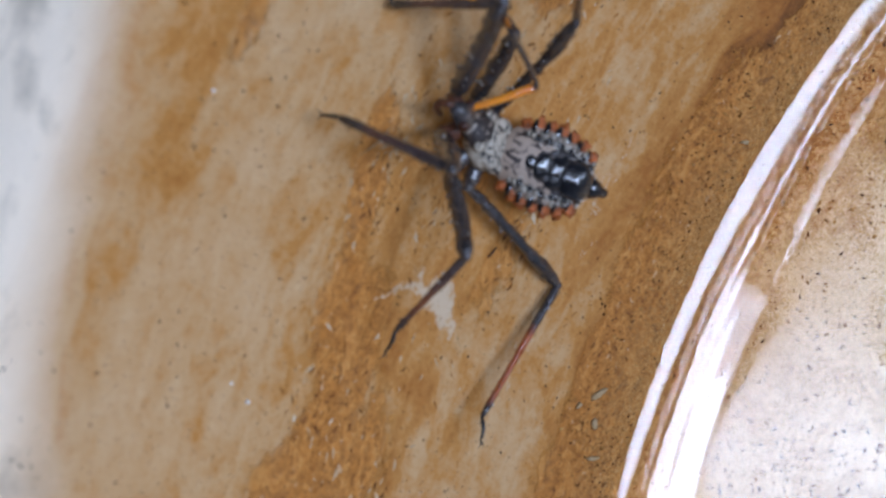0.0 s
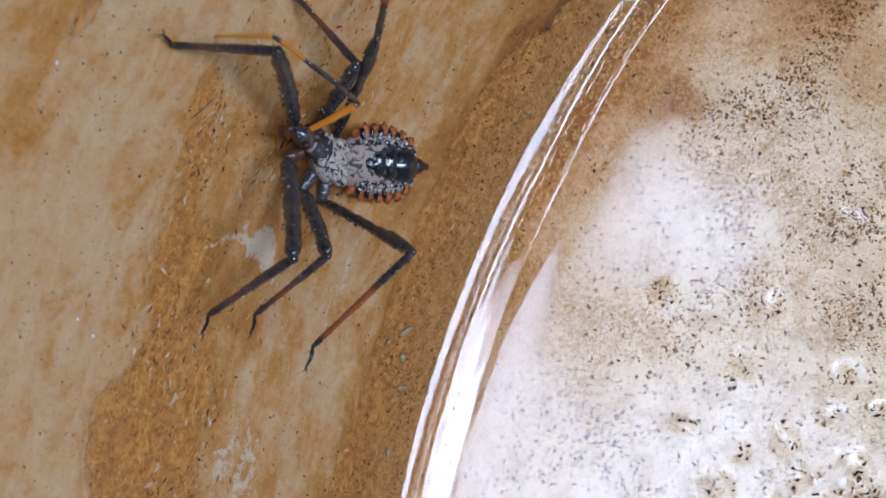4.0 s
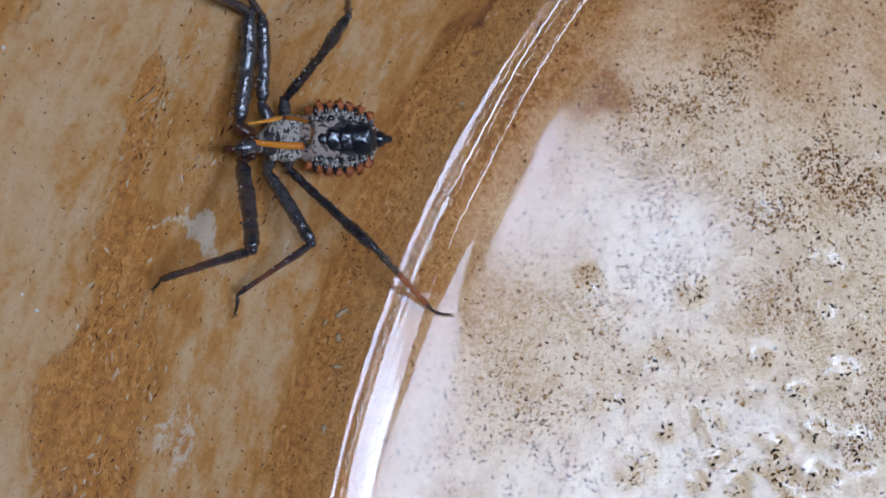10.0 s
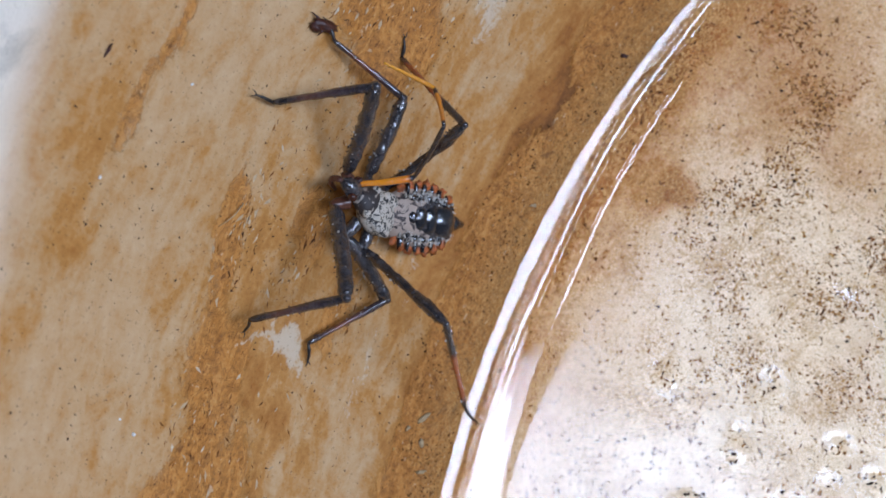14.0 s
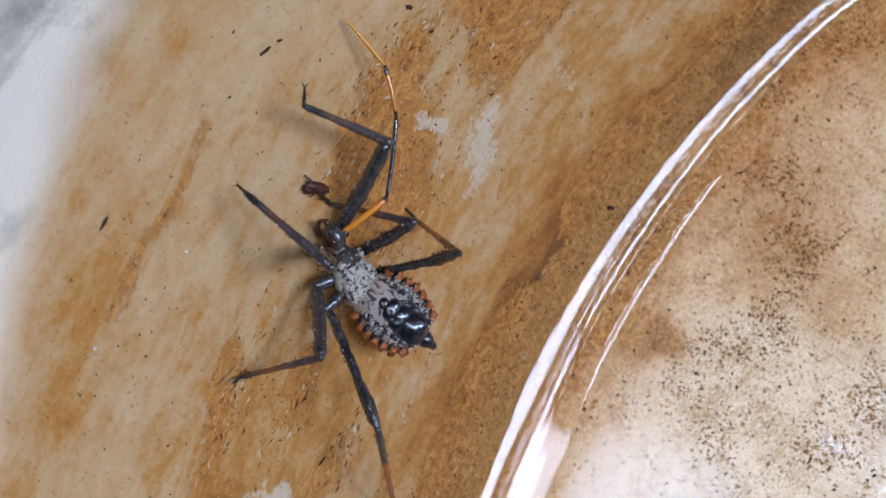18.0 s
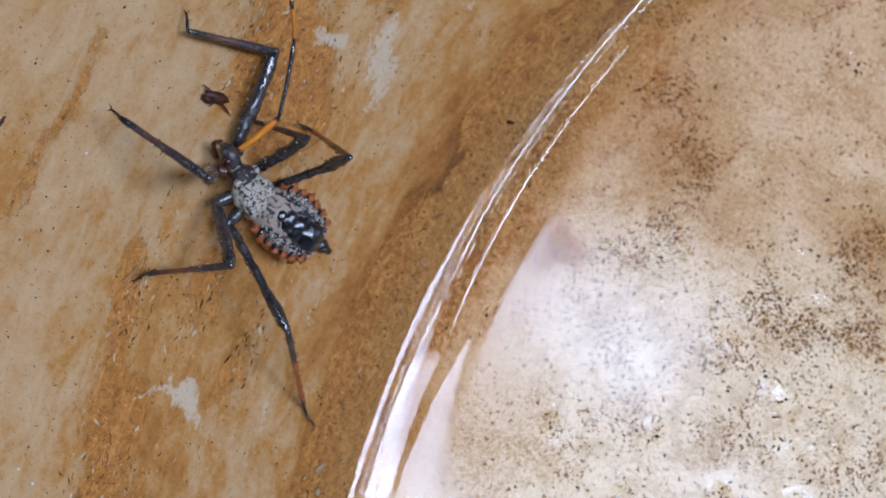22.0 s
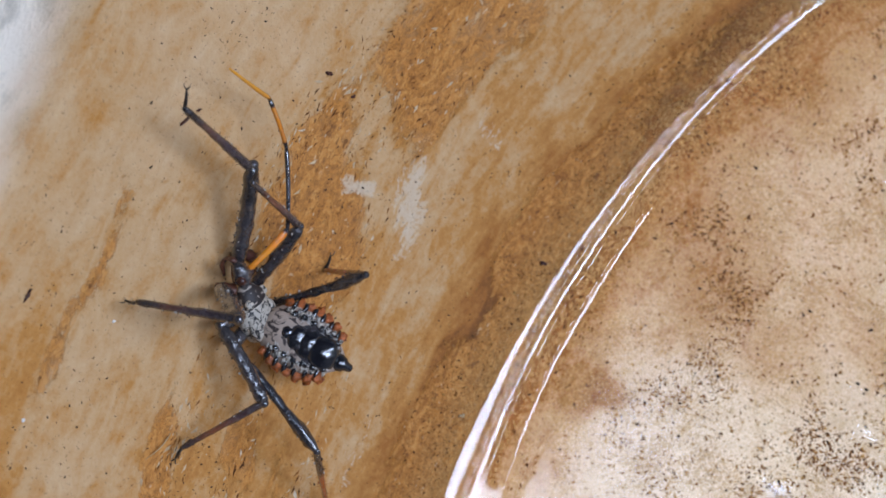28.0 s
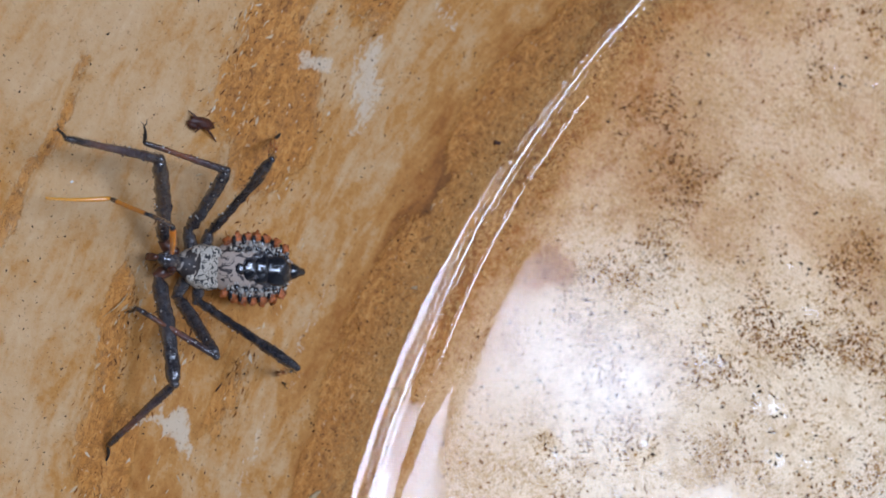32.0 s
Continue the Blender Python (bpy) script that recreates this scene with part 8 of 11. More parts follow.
    walk(LEG["LF"][1], [
        (0, pose(0.00739, 0.00498, 0.00390, 0.0, 73.5, -55.9)),
        (0.5, pose(0.00723, 0.00511, 0.00395, 4.5, 75.1, -51.2)),
        (1, pose(0.00707, 0.00523, 0.00400, 10.1, 76.6, -45.5)),
        (1.333, pose(0.00718, 0.00502, 0.00407, 6.3, 75.5, -49.4)),
        (1.667, pose(0.00738, 0.00463, 0.00418, 0.7, 73.2, -55.2)),
        (2, pose(0.00748, 0.00441, 0.00424, -1.8, 72.0, -57.8)),
        (2.5, pose(0.00705, 0.00494, 0.00424, 14.4, 64.6, -40.4)),
        (3, pose(0.00660, 0.00544, 0.00421, 22.8, 56.1, -30.8)),
        (3.5, pose(0.00487, 0.00731, 0.00314, 70.6, 77.2, 20.0)),
        (4, pose(0.00286, 0.00837, 0.00155, 152.4, 64.2, 104.7)),
        (4.25, pose(0.00324, 0.00826, 0.00184, 145.4, 67.5, 97.1)),
        (4.5, pose(0.00362, 0.00812, 0.00212, 136.3, 70.2, 87.2)),
        (5, pose(0.00412, 0.00779, 0.00266, 121.0, 70.3, 71.0)),
        (5.5, pose(0.00516, 0.00681, 0.00370, 92.8, 65.8, 40.7)),
        (6, pose(0.00607, 0.00553, 0.00449, 76.5, 57.4, 22.3)),
        (6.5, pose(0.00643, 0.00486, 0.00476, 71.8, 53.0, 16.6)),
        (6.75, pose(0.00626, 0.00466, 0.00500, 69.0, 50.5, 13.1)),
        (7, pose(0.00609, 0.00446, 0.00521, 66.6, 47.8, 9.9)),
        (7.5, pose(0.00662, 0.00453, 0.00485, 66.1, 52.2, 9.1)),
        (8, pose(0.00712, 0.00458, 0.00444, 65.3, 56.6, 8.2)),
        (8.5, pose(0.00666, 0.00459, 0.00478, 67.9, 56.0, 11.3)),
        (9, pose(0.00618, 0.00459, 0.00509, 70.3, 55.4, 14.3)),
        (9.5, pose(0.00625, 0.00510, 0.00471, 79.7, 56.7, 25.6)),
        (10, pose(0.00629, 0.00559, 0.00430, 89.6, 56.9, 37.3)),
        (10.333, pose(0.00571, 0.00609, 0.00420, 89.9, 57.1, 37.7)),
        (10.667, pose(0.00455, 0.00688, 0.00389, 90.5, 57.5, 38.4)),
        (11, pose(0.00390, 0.00722, 0.00365, 90.8, 57.7, 38.8)),
        (11.333, pose(0.00418, 0.00731, 0.00344, 96.3, 59.6, 45.3)),
        (11.667, pose(0.00469, 0.00744, 0.00303, 108.3, 62.1, 59.0)),
        (12, pose(0.00496, 0.00748, 0.00280, 115.6, 62.8, 67.2)),
        (12.5, pose(0.00342, 0.00789, 0.00266, 125.3, 65.1, 77.9)),
        (13, pose(0.00185, 0.00799, 0.00236, 136.5, 66.4, 90.3)),
        (13.5, pose(0.00233, 0.00796, 0.00254, 132.1, 65.4, 85.4)),
        (14, pose(0.00270, 0.00774, 0.00299, 121.0, 69.2, 73.4)),
        (14.5, pose(0.00351, 0.00709, 0.00390, 83.2, 72.8, 33.6)),
        (15, pose(0.00429, 0.00624, 0.00465, 48.4, 67.7, -3.2)),
        (15.5, pose(0.00463, 0.00580, 0.00494, 38.8, 63.5, -13.7)),
        (15.75, pose(0.00478, 0.00582, 0.00487, 47.7, 57.0, -3.5)),
        (16, pose(0.00492, 0.00583, 0.00481, 53.4, 50.0, 3.6)),
        (16.333, pose(0.00408, 0.00587, 0.00503, 54.8, 50.2, 5.5)),
        (16.667, pose(0.00248, 0.00577, 0.00524, 57.6, 50.6, 9.0)),
        (17, pose(0.00163, 0.00563, 0.00524, 59.1, 50.8, 10.9)),
        (17.5, pose(0.00261, 0.00561, 0.00536, 57.2, 41.8, 8.3)),
        (18, pose(0.00360, 0.00552, 0.00538, 56.0, 32.7, 6.3)),
        (18.5, pose(0.00233, 0.00646, 0.00462, 78.7, 66.7, 34.6)),
        (19, pose(0.00108, 0.00712, 0.00358, -179.8, 65.5, 141.1)),
        (19.5, pose(-0.00006, 0.00665, 0.00361, 127.1, 76.2, 85.5)),
        (20, pose(-0.00113, 0.00602, 0.00352, 71.6, 66.1, 27.6)),
        (20.5, pose(0.00254, 0.00692, 0.00415, 59.5, 54.8, 13.8)),
        (21, pose(0.00627, 0.00634, 0.00353, 53.8, 42.7, 6.2)),
        (21.5, pose(0.00543, 0.00608, 0.00437, 54.5, 39.4, 7.2)),
        (22, pose(0.00452, 0.00568, 0.00507, 55.0, 36.0, 8.1)),
        (22.333, pose(0.00443, 0.00580, 0.00500, 52.2, 41.9, 3.7)),
        (22.667, pose(0.00426, 0.00600, 0.00488, 44.2, 52.1, -7.2)),
        (23, pose(0.00417, 0.00610, 0.00481, 37.7, 57.1, -15.2)),
        (23.5, pose(0.00415, 0.00616, 0.00476, 42.4, 61.6, -9.7)),
        (24, pose(0.00414, 0.00621, 0.00472, 49.1, 65.9, -2.3)),
        (24.5, pose(0.00599, 0.00570, 0.00440, 41.0, 52.8, -11.6)),
        (25, pose(0.00763, 0.00489, 0.00374, 37.5, 39.4, -16.5)),
        (25.5, pose(0.00596, 0.00651, 0.00358, 36.7, 42.5, -17.7)),
        (26, pose(0.00400, 0.00762, 0.00301, 35.8, 45.6, -18.9)),
        (26.5, pose(0.00379, 0.00692, 0.00406, 93.2, 63.7, 48.2)),
        (27, pose(0.00387, 0.00687, 0.00409, 89.9, 66.9, 44.7)),
        (27.5, pose(0.00406, 0.00677, 0.00416, 78.2, 73.6, 32.3)),
        (28, pose(0.00424, 0.00667, 0.00423, 53.4, 78.7, 7.0)),
        (28.5, pose(0.00432, 0.00662, 0.00426, 35.5, 79.8, -11.2)),
        (29, pose(0.00473, 0.00623, 0.00452, 33.7, 71.4, -12.4)),
        (29.5, pose(0.00527, 0.00605, 0.00446, 27.6, 67.3, -18.4)),
        (30, pose(0.00579, 0.00584, 0.00439, 20.6, 63.9, -25.7)),
        (30.5, pose(0.00499, 0.00709, 0.00341, 71.4, 75.6, 25.7)),
        (31, pose(0.00403, 0.00806, 0.00212, 137.4, 67.9, 92.4)),
        (31.333, pose(0.00369, 0.00806, 0.00224, 135.7, 62.0, 90.2)),
        (31.667, pose(0.00298, 0.00805, 0.00238, 134.3, 50.9, 87.6)),
        (32, pose(0.00253, 0.00806, 0.00235, 134.1, 45.0, 86.7)),
    ])
    walk(LEG["LF"][2], [
        (0, pose(0.00851, 0.00334, -0.00281, 0.0, 80.1, -147.4)),
        (0.5, pose(0.00836, 0.00371, -0.00282, 0.2, 70.3, -147.1)),
        (1, pose(0.00820, 0.00408, -0.00281, 0.3, 60.5, -147.0)),
        (1.333, pose(0.00832, 0.00369, -0.00271, 3.2, 65.3, -143.8)),
        (1.667, pose(0.00853, 0.00297, -0.00252, 13.1, 73.8, -133.3)),
        (2, pose(0.00863, 0.00258, -0.00242, 24.2, 77.9, -121.9)),
        (2.5, pose(0.00934, 0.00299, -0.00208, 29.1, 68.8, -116.7)),
        (3, pose(0.00995, 0.00343, -0.00160, 31.0, 59.6, -114.6)),
        (3.5, pose(0.00632, 0.00784, -0.00369, -41.2, 64.0, 166.2)),
        (4, pose(0.00209, 0.01132, -0.00475, -72.4, 37.3, 127.5)),
        (4.25, pose(0.00291, 0.01092, -0.00462, -69.0, 35.9, 133.2)),
        (4.5, pose(0.00374, 0.01048, -0.00446, -65.8, 34.3, 138.7)),
        (5, pose(0.00489, 0.01002, -0.00393, -70.9, 35.6, 129.8)),
        (5.5, pose(0.00734, 0.00868, -0.00269, -82.7, 35.9, 109.7)),
        (6, pose(0.00956, 0.00695, -0.00140, -93.8, 33.0, 90.3)),
        (6.5, pose(0.01047, 0.00606, -0.00083, -98.2, 30.7, 82.0)),
        (6.75, pose(0.01060, 0.00567, -0.00040, -99.1, 31.6, 80.3)),
        (7, pose(0.01071, 0.00527, 0.00003, -100.0, 32.4, 78.5)),
        (7.5, pose(0.01085, 0.00522, -0.00068, -96.7, 37.6, 84.3)),
        (8, pose(0.01093, 0.00514, -0.00140, -92.4, 42.5, 90.9)),
        (8.5, pose(0.01050, 0.00536, -0.00103, -96.9, 45.7, 84.5)),
        (9, pose(0.01003, 0.00557, -0.00067, -102.0, 48.5, 77.5)),
        (9.5, pose(0.00972, 0.00676, -0.00114, -98.0, 48.6, 82.8)),
        (10, pose(0.00933, 0.00791, -0.00157, -94.0, 48.4, 88.1)),
        (10.333, pose(0.00872, 0.00841, -0.00168, -91.9, 45.1, 91.0)),
        (10.667, pose(0.00750, 0.00921, -0.00202, -88.8, 38.8, 95.7)),
        (11, pose(0.00681, 0.00956, -0.00227, -87.5, 35.3, 97.8)),
        (11.333, pose(0.00667, 0.00982, -0.00260, -85.7, 37.2, 100.9)),
        (11.667, pose(0.00638, 0.01024, -0.00315, -81.9, 40.5, 106.9)),
        (12, pose(0.00621, 0.01043, -0.00343, -79.6, 42.1, 110.4)),
        (12.5, pose(0.00404, 0.01077, -0.00369, -74.1, 36.9, 119.1)),
        (13, pose(0.00183, 0.01079, -0.00405, -69.9, 31.2, 126.6)),
        (13.5, pose(0.00256, 0.01087, -0.00383, -62.3, 32.0, 140.9)),
        (14, pose(0.00341, 0.01012, -0.00355, -60.0, 44.1, 144.8)),
        (14.5, pose(0.00523, 0.00824, -0.00279, -42.5, 69.6, 165.0)),
        (15, pose(0.00695, 0.00609, -0.00182, 57.6, 75.2, -92.3)),
        (15.5, pose(0.00767, 0.00506, -0.00133, 78.5, 65.0, -70.1)),
        (15.75, pose(0.00858, 0.00559, -0.00100, 78.9, 65.1, -69.7)),
        (16, pose(0.00941, 0.00611, -0.00055, 79.2, 65.1, -69.3)),
        (16.333, pose(0.00854, 0.00629, -0.00035, 88.5, 65.9, -59.2)),
        (16.667, pose(0.00687, 0.00646, -0.00017, 106.1, 65.5, -39.8)),
        (17, pose(0.00597, 0.00647, -0.00018, 114.9, 64.3, -30.2)),
        (17.5, pose(0.00778, 0.00637, 0.00070, 102.2, 62.9, -44.4)),
        (18, pose(0.00945, 0.00617, 0.00160, 91.2, 60.2, -56.8)),
        (18.5, pose(0.00460, 0.00803, -0.00181, 41.0, 71.3, -111.0)),
        (19, pose(-0.00118, 0.00895, -0.00279, -8.9, 60.0, -164.8)),
        (19.5, pose(0.00007, 0.00832, -0.00319, 3.1, 46.4, -150.0)),
        (20, pose(0.00138, 0.00733, -0.00288, 8.6, 31.6, -141.3)),
        (20.5, pose(0.00645, 0.00788, -0.00157, 19.7, 49.5, -124.6)),
        (21, pose(0.01139, 0.00690, -0.00121, 46.6, 62.5, -92.5)),
        (21.5, pose(0.01080, 0.00676, -0.00007, 69.1, 64.0, -67.5)),
        (22, pose(0.01012, 0.00648, 0.00095, 90.4, 61.2, -43.5)),
        (22.333, pose(0.00963, 0.00613, 0.00033, 93.4, 58.1, -40.0)),
        (22.667, pose(0.00852, 0.00546, -0.00065, 97.6, 52.1, -35.0)),
        (23, pose(0.00784, 0.00511, -0.00107, 99.2, 48.8, -32.8)),
        (23.5, pose(0.00743, 0.00560, -0.00140, 95.2, 51.1, -38.1)),
        (24, pose(0.00700, 0.00610, -0.00167, 90.6, 53.0, -43.9)),
        (24.5, pose(0.01013, 0.00485, -0.00118, 120.1, 20.3, 2.0)),
        (25, pose(0.01281, 0.00335, -0.00071, 120.3, -19.6, 29.3)),
        (25.5, pose(0.01088, 0.00494, -0.00115, 125.7, 3.9, -7.9)),
        (26, pose(0.00863, 0.00603, -0.00200, 115.0, 25.8, -47.1)),
        (26.5, pose(0.00586, 0.00923, -0.00222, 46.5, 68.5, -128.9)),
        (27, pose(0.00581, 0.00879, -0.00228, 49.3, 69.1, -125.9)),
        (27.5, pose(0.00570, 0.00781, -0.00243, 56.0, 70.1, -118.7)),
        (28, pose(0.00559, 0.00683, -0.00257, 63.3, 70.8, -110.9)),
        (28.5, pose(0.00554, 0.00638, -0.00263, 66.8, 71.0, -107.3)),
        (29, pose(0.00691, 0.00575, -0.00211, 64.7, 63.2, -109.2)),
        (29.5, pose(0.00784, 0.00520, -0.00199, 65.0, 64.2, -108.9)),
        (30, pose(0.00857, 0.00450, -0.00189, 63.4, 64.1, -110.7)),
        (30.5, pose(0.00656, 0.00785, -0.00337, -16.4, 64.6, 162.7)),
        (31, pose(0.00392, 0.01068, -0.00437, -43.0, 35.6, 128.1)),
        (31.333, pose(0.00368, 0.01134, -0.00394, -45.7, 32.1, 123.3)),
        (31.667, pose(0.00317, 0.01246, -0.00305, -48.7, 26.0, 116.6)),
        (32, pose(0.00282, 0.01300, -0.00260, -50.2, 21.4, 113.0)),
    ])
    walk(LEG["LM"][0], [
        (0, pose(0.00065, 0.00229, -0.00090, 0.0, -33.0, 82.6)),
        (0.5, pose(0.00065, 0.00229, -0.00090, -2.8, -31.5, 87.9)),
        (1, pose(0.00065, 0.00229, -0.00090, -5.4, -29.9, 92.9)),
        (1.333, pose(0.00065, 0.00229, -0.00090, -3.4, -31.9, 89.0)),
        (1.667, pose(0.00065, 0.00229, -0.00090, 0.9, -35.5, 81.4)),
        (2, pose(0.00065, 0.00229, -0.00090, 3.5, -37.2, 77.0)),
        (2.5, pose(0.00065, 0.00229, -0.00090, -5.4, -39.1, 91.4)),
        (3, pose(0.00065, 0.00229, -0.00090, -14.8, -39.2, 106.2)),
        (3.5, pose(0.00065, 0.00229, -0.00090, -9.9, -36.1, 98.2)),
        (4, pose(0.00065, 0.00229, -0.00090, -5.8, -32.4, 90.9)),
        (4.25, pose(0.00065, 0.00229, -0.00090, -8.8, -33.3, 96.4)),
        (4.5, pose(0.00065, 0.00229, -0.00090, -11.9, -33.8, 102.0)),
        (5, pose(0.00065, 0.00229, -0.00090, -10.6, -35.0, 99.7)),
        (5.5, pose(0.00065, 0.00229, -0.00090, -7.5, -37.4, 94.5)),
        (6, pose(0.00065, 0.00229, -0.00090, -4.0, -39.5, 88.8)),
        (6.5, pose(0.00065, 0.00229, -0.00090, -2.3, -40.4, 86.2)),
        (6.75, pose(0.00065, 0.00229, -0.00090, -2.5, -38.7, 86.5)),
        (7, pose(0.00065, 0.00229, -0.00090, -2.6, -36.9, 86.7)),
        (7.5, pose(0.00065, 0.00229, -0.00090, 0.2, -39.6, 82.2)),
        (8, pose(0.00065, 0.00229, -0.00090, 3.4, -42.1, 77.3)),
        (8.5, pose(0.00065, 0.00229, -0.00090, -2.1, -43.7, 85.4)),
        (9, pose(0.00065, 0.00229, -0.00090, -8.0, -44.7, 93.8)),
        (9.5, pose(0.00065, 0.00229, -0.00090, -9.8, -40.9, 96.5)),
        (10, pose(0.00065, 0.00229, -0.00090, -11.3, -37.1, 98.9)),
        (10.333, pose(0.00065, 0.00229, -0.00090, -18.8, -28.0, 112.7)),
        (10.667, pose(0.00065, 0.00229, -0.00090, -25.4, -8.4, 133.1)),
        (11, pose(0.00065, 0.00229, -0.00090, -25.8, 2.7, 142.9)),
        (11.333, pose(0.00065, 0.00229, -0.00090, -26.0, 2.8, 138.8)),
        (11.667, pose(0.00065, 0.00229, -0.00090, -26.4, 2.9, 131.2)),
        (12, pose(0.00065, 0.00229, -0.00090, -26.6, 3.0, 127.2)),
        (12.5, pose(0.00065, 0.00229, -0.00090, -26.5, -1.8, 139.6)),
        (13, pose(0.00065, 0.00229, -0.00090, -27.4, -6.6, 152.2)),
        (13.5, pose(0.00065, 0.00229, -0.00090, -27.7, -6.7, 154.7)),
        (14, pose(0.00065, 0.00229, -0.00090, -28.3, -6.9, 159.7)),
        (14.5, pose(0.00065, 0.00229, -0.00090, -29.7, -7.3, 170.6)),
        (15, pose(0.00065, 0.00229, -0.00090, -31.1, -7.4, -178.5)),
        (15.5, pose(0.00065, 0.00229, -0.00090, -31.7, -7.3, -173.5)),
        (15.75, pose(0.00065, 0.00229, -0.00090, -31.8, -3.5, -171.8)),
        (16, pose(0.00065, 0.00229, -0.00090, -31.9, 0.4, -170.2)),
        (16.333, pose(0.00065, 0.00229, -0.00090, -30.3, -10.7, 172.2)),
        (16.667, pose(0.00065, 0.00229, -0.00090, -17.7, -27.5, 135.3)),
        (17, pose(0.00065, 0.00229, -0.00090, -5.9, -32.2, 112.0)),
        (17.5, pose(0.00065, 0.00229, -0.00090, -9.3, -30.5, 118.5)),
        (18, pose(0.00065, 0.00229, -0.00090, -12.4, -28.4, 124.7)),
        (18.5, pose(0.00065, 0.00229, -0.00090, -5.9, -33.7, 112.3)),
        (19, pose(0.00065, 0.00229, -0.00090, 2.1, -37.5, 98.4)),
        (19.5, pose(0.00065, 0.00229, -0.00090, -2.6, -39.6, 106.1)),
        (20, pose(0.00065, 0.00229, -0.00090, -7.9, -41.1, 114.2)),
        (20.5, pose(0.00065, 0.00229, -0.00090, -10.0, -39.5, 117.4)),
        (21, pose(0.00065, 0.00229, -0.00090, -11.9, -37.8, 120.5)),
        (21.5, pose(0.00065, 0.00229, -0.00090, -13.7, -37.5, 123.5)),
        (22, pose(0.00065, 0.00229, -0.00090, -15.5, -37.1, 126.4)),
        (22.333, pose(0.00065, 0.00229, -0.00090, -14.1, -37.0, 124.1)),
        (22.667, pose(0.00065, 0.00229, -0.00090, -11.6, -36.8, 119.9)),
        (23, pose(0.00065, 0.00229, -0.00090, -10.2, -36.6, 117.7)),
        (23.5, pose(0.00065, 0.00229, -0.00090, -8.6, -35.7, 114.8)),
        (24, pose(0.00065, 0.00229, -0.00090, -7.0, -34.7, 112.0)),
        (24.5, pose(0.00065, 0.00229, -0.00090, -12.1, -29.2, 121.8)),
        (25, pose(0.00065, 0.00229, -0.00090, -16.0, -23.0, 130.5)),
        (25.5, pose(0.00065, 0.00229, -0.00090, -18.9, -10.8, 140.5)),
        (26, pose(0.00065, 0.00229, -0.00090, -19.6, 1.6, 149.7)),
        (26.5, pose(0.00065, 0.00229, -0.00090, -19.6, -11.1, 149.1)),
        (27, pose(0.00065, 0.00229, -0.00090, -20.4, -14.3, 150.4)),
        (27.5, pose(0.00065, 0.00229, -0.00090, -22.4, -21.2, 153.6)),
        (28, pose(0.00065, 0.00229, -0.00090, -25.0, -27.9, 157.2)),
        (28.5, pose(0.00065, 0.00229, -0.00090, -26.5, -31.0, 159.1)),
        (29, pose(0.00065, 0.00229, -0.00090, -17.9, -43.2, 143.9)),
        (29.5, pose(0.00065, 0.00229, -0.00090, -26.3, -35.6, 156.9)),
        (30, pose(0.00065, 0.00229, -0.00090, -28.2, -33.3, 160.1)),
        (30.5, pose(0.00065, 0.00229, -0.00090, -7.2, -49.8, 129.8)),
        (31, pose(0.00065, 0.00229, -0.00090, 25.1, -54.8, 90.4)),
        (31.333, pose(0.00065, 0.00229, -0.00090, 24.8, -54.2, 90.8)),
        (31.667, pose(0.00065, 0.00229, -0.00090, 24.0, -53.0, 91.7)),
        (32, pose(0.00065, 0.00229, -0.00090, 23.7, -52.4, 92.2)),
    ])
